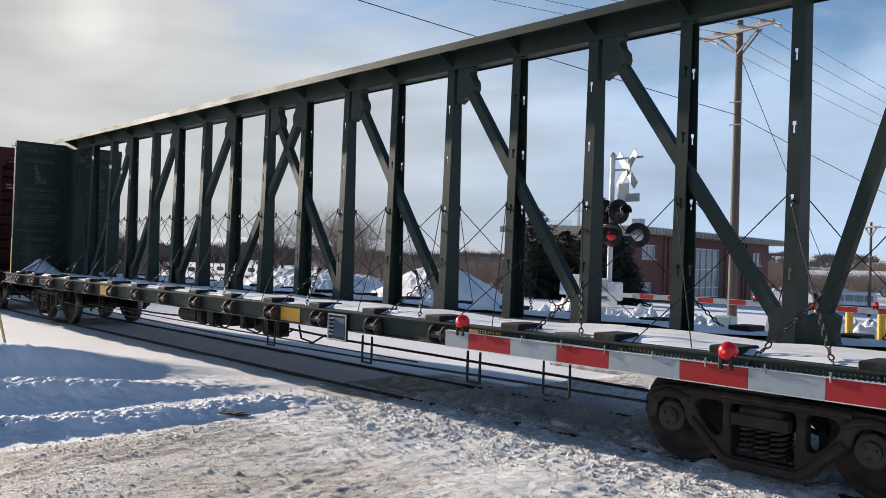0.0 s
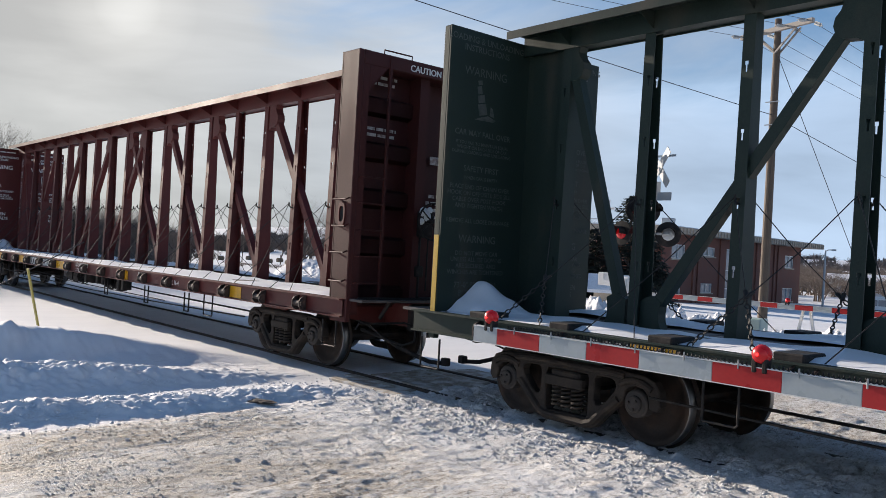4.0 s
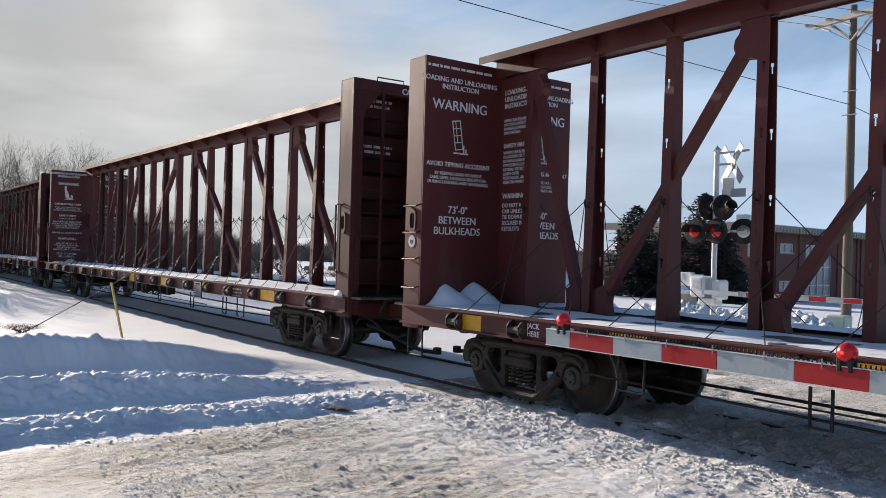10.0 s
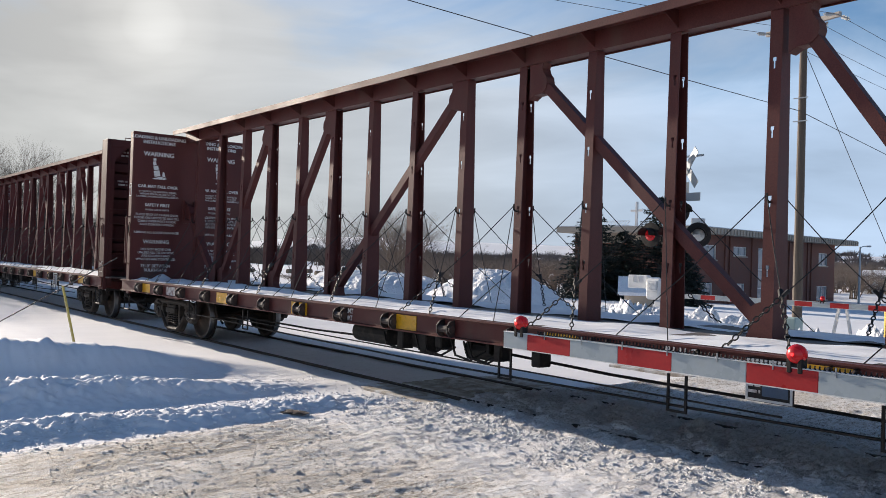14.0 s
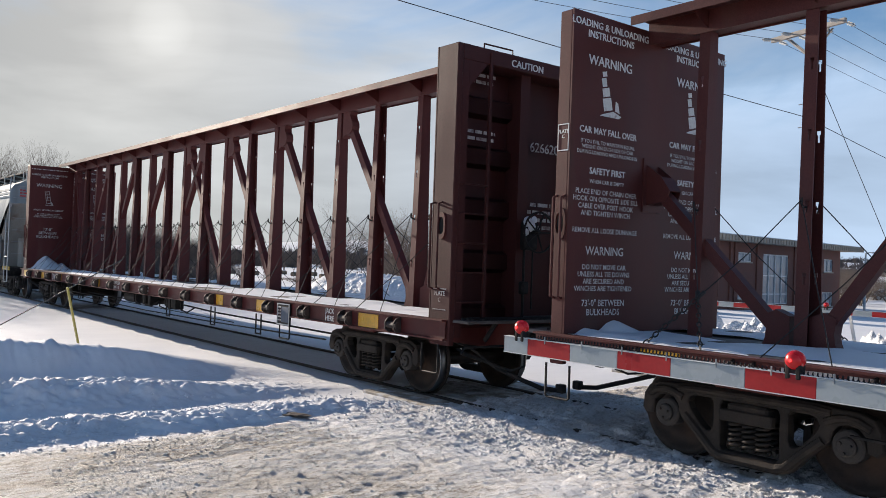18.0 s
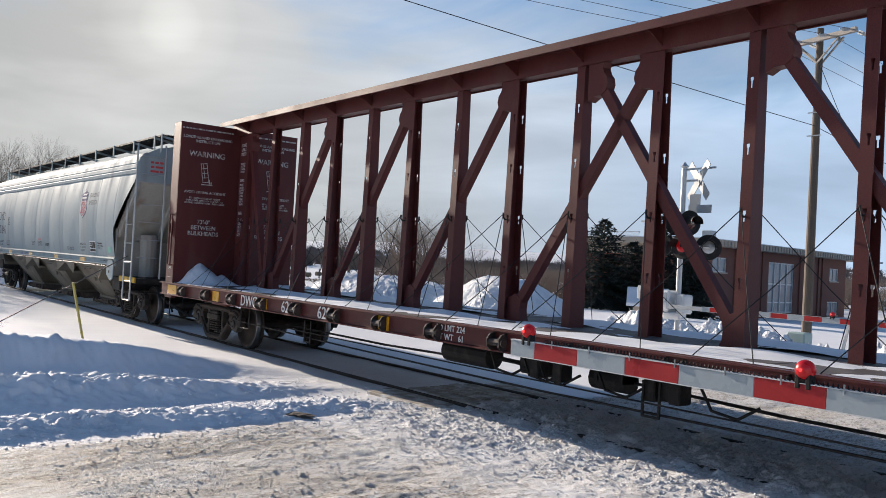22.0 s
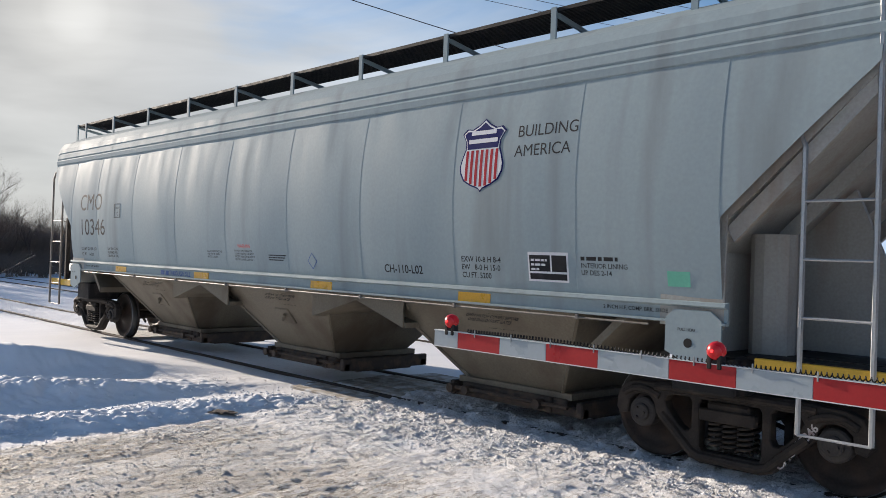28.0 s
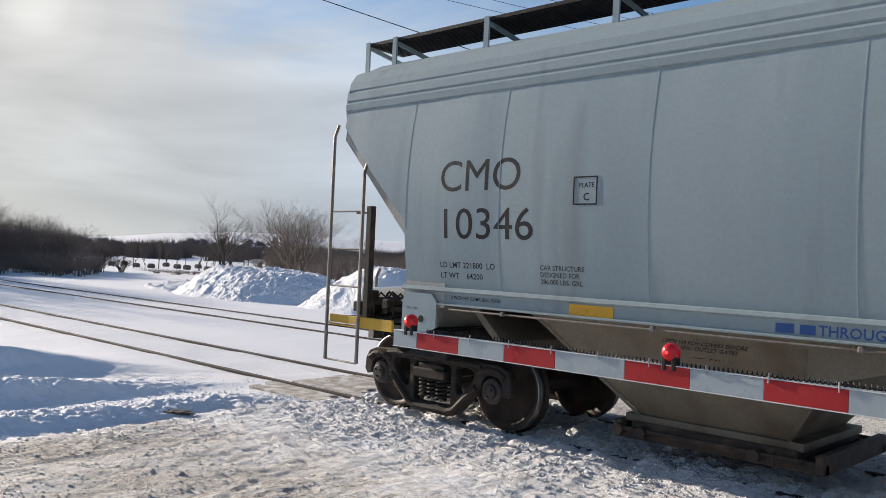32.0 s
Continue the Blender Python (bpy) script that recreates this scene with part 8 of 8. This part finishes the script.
# brush colour greyed to paint in the haze of distance
HAZY_BRUSH = material("far_haze_tinted_brush", (0.17, 0.15, 0.145), rough=0.95, var=0.25, scale=0.02, fine=0.3, bump=0)
far_woods("valley_woods", "brown leafless woods along the valley", 11, 1900, 27, 72, 300, 430, 8.0, 3.2, BRUSH_MAT, -0.2, 0.07)
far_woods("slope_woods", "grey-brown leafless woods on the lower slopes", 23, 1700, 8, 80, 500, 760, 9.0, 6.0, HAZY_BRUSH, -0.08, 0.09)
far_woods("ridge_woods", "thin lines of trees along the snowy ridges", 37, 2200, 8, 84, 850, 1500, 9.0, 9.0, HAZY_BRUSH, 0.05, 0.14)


def spruce(az, r, high, wide, seed, label):
    x, y = -r * math.sin(radians(az)), r * math.cos(radians(az))
    t = thing("spruce_tree", label, "tree", pose(x, y, ground_at(x, y) - 0.1), "spruce trees")
    bm = B()
    rod(bm, (0, 0, 0), (0, 0, high * 0.96), high * 0.022, 8, 0.02)
    part("trunk", bm, BARK_MAT, t)
    rng = random.Random(seed)
    verts, faces = [], []
    layers = 38
    for i in range(layers):
        u = i / (layers - 1)
        z = high * (0.06 + 0.94 * u)
        rad = wide * (1 - u) ** 0.62 * rng.uniform(0.84, 1.08) + 0.06
        for _ in range(int(8 + 14 * (1 - u))):
            a = rng.uniform(0, math.tau)
            ln = rad * rng.uniform(0.65, 1.08)
            droop = -0.18 + 0.35 * u
            n = max(3, int(ln / 0.2))
            for k in range(n):
                d = (k + 1) / n
                c = Vector((math.cos(a) * ln * d, math.sin(a) * ln * d, z + droop * ln * d + 0.06 * math.sin(d * 3)))
                for _ in range(7):
                    e = Vector((math.cos(a) + rng.uniform(-0.9, 0.9), math.sin(a) + rng.uniform(-0.9, 0.9), rng.uniform(-0.6, 0.3))).normalized() * rng.uniform(0.12, 0.3)
                    f = e.cross(Vector((rng.uniform(-0.4, 0.4), rng.uniform(-0.4, 0.4), 1))).normalized() * 0.06
                    j = len(verts)
                    verts.extend((tuple(c - f), tuple(c + f), tuple(c + e)))
                    faces.append((j, j + 1, j + 2))
    me = bpy.data.meshes.new("crown")
    me.from_pydata(verts, [], faces)
    me.materials.append(NEEDLE_MAT)
    put("crown", me, t)


spruce(41.2, 50, 5.25, 2.45, 5, "dark green spruce tree with dusting of frost")
spruce(39.2, 52, 4.2, 2.3, 6, "low dark green spruce tree beside its taller neighbour")
spruce(36.95, 50, 6.1, 2.3, 8, "dark green spruce tree behind the signal mast")
spruce(35.6, 47, 3.7, 1.7, 9, "small dark green spruce tree beside the brick building")

# ---------------------------------------------------------------- odds and ends in the distance


def hay_bale(az, r):
    x, y = -r * math.sin(radians(az)), r * math.cos(radians(az))
    ob = thing("hay_bale", "old round straw bale capped with snow", "hay bale", pose(x, y, ground_at(x, y) + 0.38, 0, 0, az * 9), "round bales in the field")
    bm = B()
    lathe(bm, [(0.0, -0.6), (0.45, -0.6), (0.5, -0.54), (0.5, 0.54), (0.45, 0.6), (0.0, 0.6)], 18)
    part("bale", bm, STRAW_MAT, ob)
    bm = B()
    lathe(bm, [(0.0, 0.0), (0.3, 0.05), (0.45, 0.0)], 12, "z")
    part("snow_cap", bm, SNOW_PILE, ob, m=pose(0, 0, 0.46))


for az, r in ((61.6, 172), (61.0, 166), (60.3, 180), (64.8, 190), (65.6, 175), (63.2, 168), (66.8, 185), (59.7, 160), (62.3, 186), (64.1, 171)):
    hay_bale(az, r)


def shed(az, r, w, d, h, wall, label):
    x, y = -r * math.sin(radians(az)), r * math.cos(radians(az))
    s = thing("shed", label, "shed", pose(x, y, ground_at(x, y) - 0.2, 0, 0, az))
    bm = B()
    box(bm, -w / 2, w / 2, -d / 2, d / 2, 0, h)
    part("wall", bm, wall, s)
    bm = B()
    prism(bm, [(-d / 2 - 0.3, h), (0, h + 0.7), (d / 2 + 0.3, h), (d / 2 + 0.3, h + 0.16), (0, h + 0.88), (-d / 2 - 0.3, h + 0.16)], -w / 2 - 0.3, w / 2 + 0.3, "x")
    part("roof", bm, SNOW_PILE, s)


shed(38.2, 41, 1.3, 1.1, 0.7, TRIM_MAT, "low tan shed with snow on its roof")
shed(23.0, 150, 9, 6, 3.0, WHITE_PAINT, "distant white farm shed with snowy roof")
shed(20.6, 170, 12, 7, 3.2, STEEL_GREY, "distant grey farm shed with snowy roof")


def small_bus(az, r):
    x, y = -r * math.sin(radians(az)), r * math.cos(radians(az))
    t = thing("small_bus", "white and grey small bus parked in the snow", "bus", pose(x, y, ground_at(x, y), 0, 0, az))
    bm = B()
    prism(bm, [(-2.2, 0.35), (2.25, 0.35), (2.3, 1.5), (2.15, 1.78), (-1.6, 1.78), (-1.85, 1.1), (-2.25, 0.95)], -0.9, 0.9)
    bmesh.ops.bevel(bm, geom=bm.edges[:], offset=0.05, segments=1, affect="EDGES")
    part("body", bm, WHITE_PAINT, t)
    for k in range(5):
        bm = B()
        soft_box(bm, -1.5 + k * 0.72, -0.86 + k * 0.72, -0.93, -0.9, 1.05, 1.55, 0.01)
        part("window", bm, GLASS_MAT, t)
    bm = B()
    box(bm, -2.0, 2.2, -0.925, -0.9, 0.6, 0.72)
    part("stripe", bm, DARK_BLUE, t)
    for wx in (-1.35, 1.35):
        for wy in (-0.85, 0.85):
            bm = B()
            lathe(bm, [(0.0, -0.1), (0.3, -0.1), (0.36, -0.06), (0.36, 0.06), (0.3, 0.1), (0.0, 0.1)], 16)
            part("wheel", bm, BLACK_MAT, t, m=pose(wx, wy, 0.36))


small_bus(21.9, 78)


def street_light(az, r, top):
    x, y = -r * math.sin(radians(az)), r * math.cos(radians(az))
    z = ground_at(x, y)
    t = thing("street_lamp", "grey steel street lamp with one short arm", "street lamp", pose(x, y, z, 0, 0, az))
    bm = B()
    rod(bm, (0, 0, -0.2), (0, 0, top - z), 0.12, 10, 0.08)
    part("pole", bm, STEEL_GREY, t)
    bm = B()
    pipe(bm, [(0, 0, top - z - 0.1), (0.25, 0, top - z + 0.05), (0.6, 0, top - z + 0.08)], 0.05, 6)
    part("arm", bm, STEEL_GREY, t)
    bm = B()
    soft_box(bm, 0.5, 0.95, -0.12, 0.12, top - z - 0.02, top - z + 0.14, 0.04)
    part("lamp_head", bm, STEEL_GREY, t)


street_light(25.0, 90, 4.15)
stand = thing("gate_rest", "pale splayed stand below the far gate arm", "gate stand", pose(-8.25, MY - 0.2, 0))
for dx, top in ((-0.32, 1.06), (0.3, 1.06)):
    bm = B()
    bar(bm, (dx, 0, -0.15), (dx * 0.25, 0, top), 0.05, 0.05, (0, 1, 0))
    part("leg", bm, WHITE_PAINT, stand)
bm = B()
bar(bm, (-0.2, 0, 0.45), (0.19, 0, 0.45), 0.04, 0.05)
part("cross_bar", bm, WHITE_PAINT, stand)
bx = thing("relay_box", "pale green utility cabinet half sunk in snow", "cabinet", pose(-12.0, 21.8, -0.2))
bm = B()
soft_box(bm, -0.25, 0.25, -0.22, 0.22, 0, 0.72, 0.03)
part("body", bm, material("pale_green_cabinet", (0.35, 0.45, 0.42), rough=0.5, var=0.1), bx)


def motions():
    rows = [k * 0.5 for k in range(65)]
    for car, centre in TRAIN:
        walk(car, [(t, pose(centre + along(t) + (slack(t) if car is CAR_D else 0.0), TRACK_Y, 0)) for t in rows])
    steps = [k * 4 / 30 for k in range(241)]
    turns = [(t, math.degrees(along(t) / RADIUS)) for t in steps]
    for ws, x in WHEELSETS:
        walk(ws, [(t, pose(x, 0, RADIUS) @ Matrix.Rotation(radians(a), 4, "Y")) for t, a in turns])


motions()
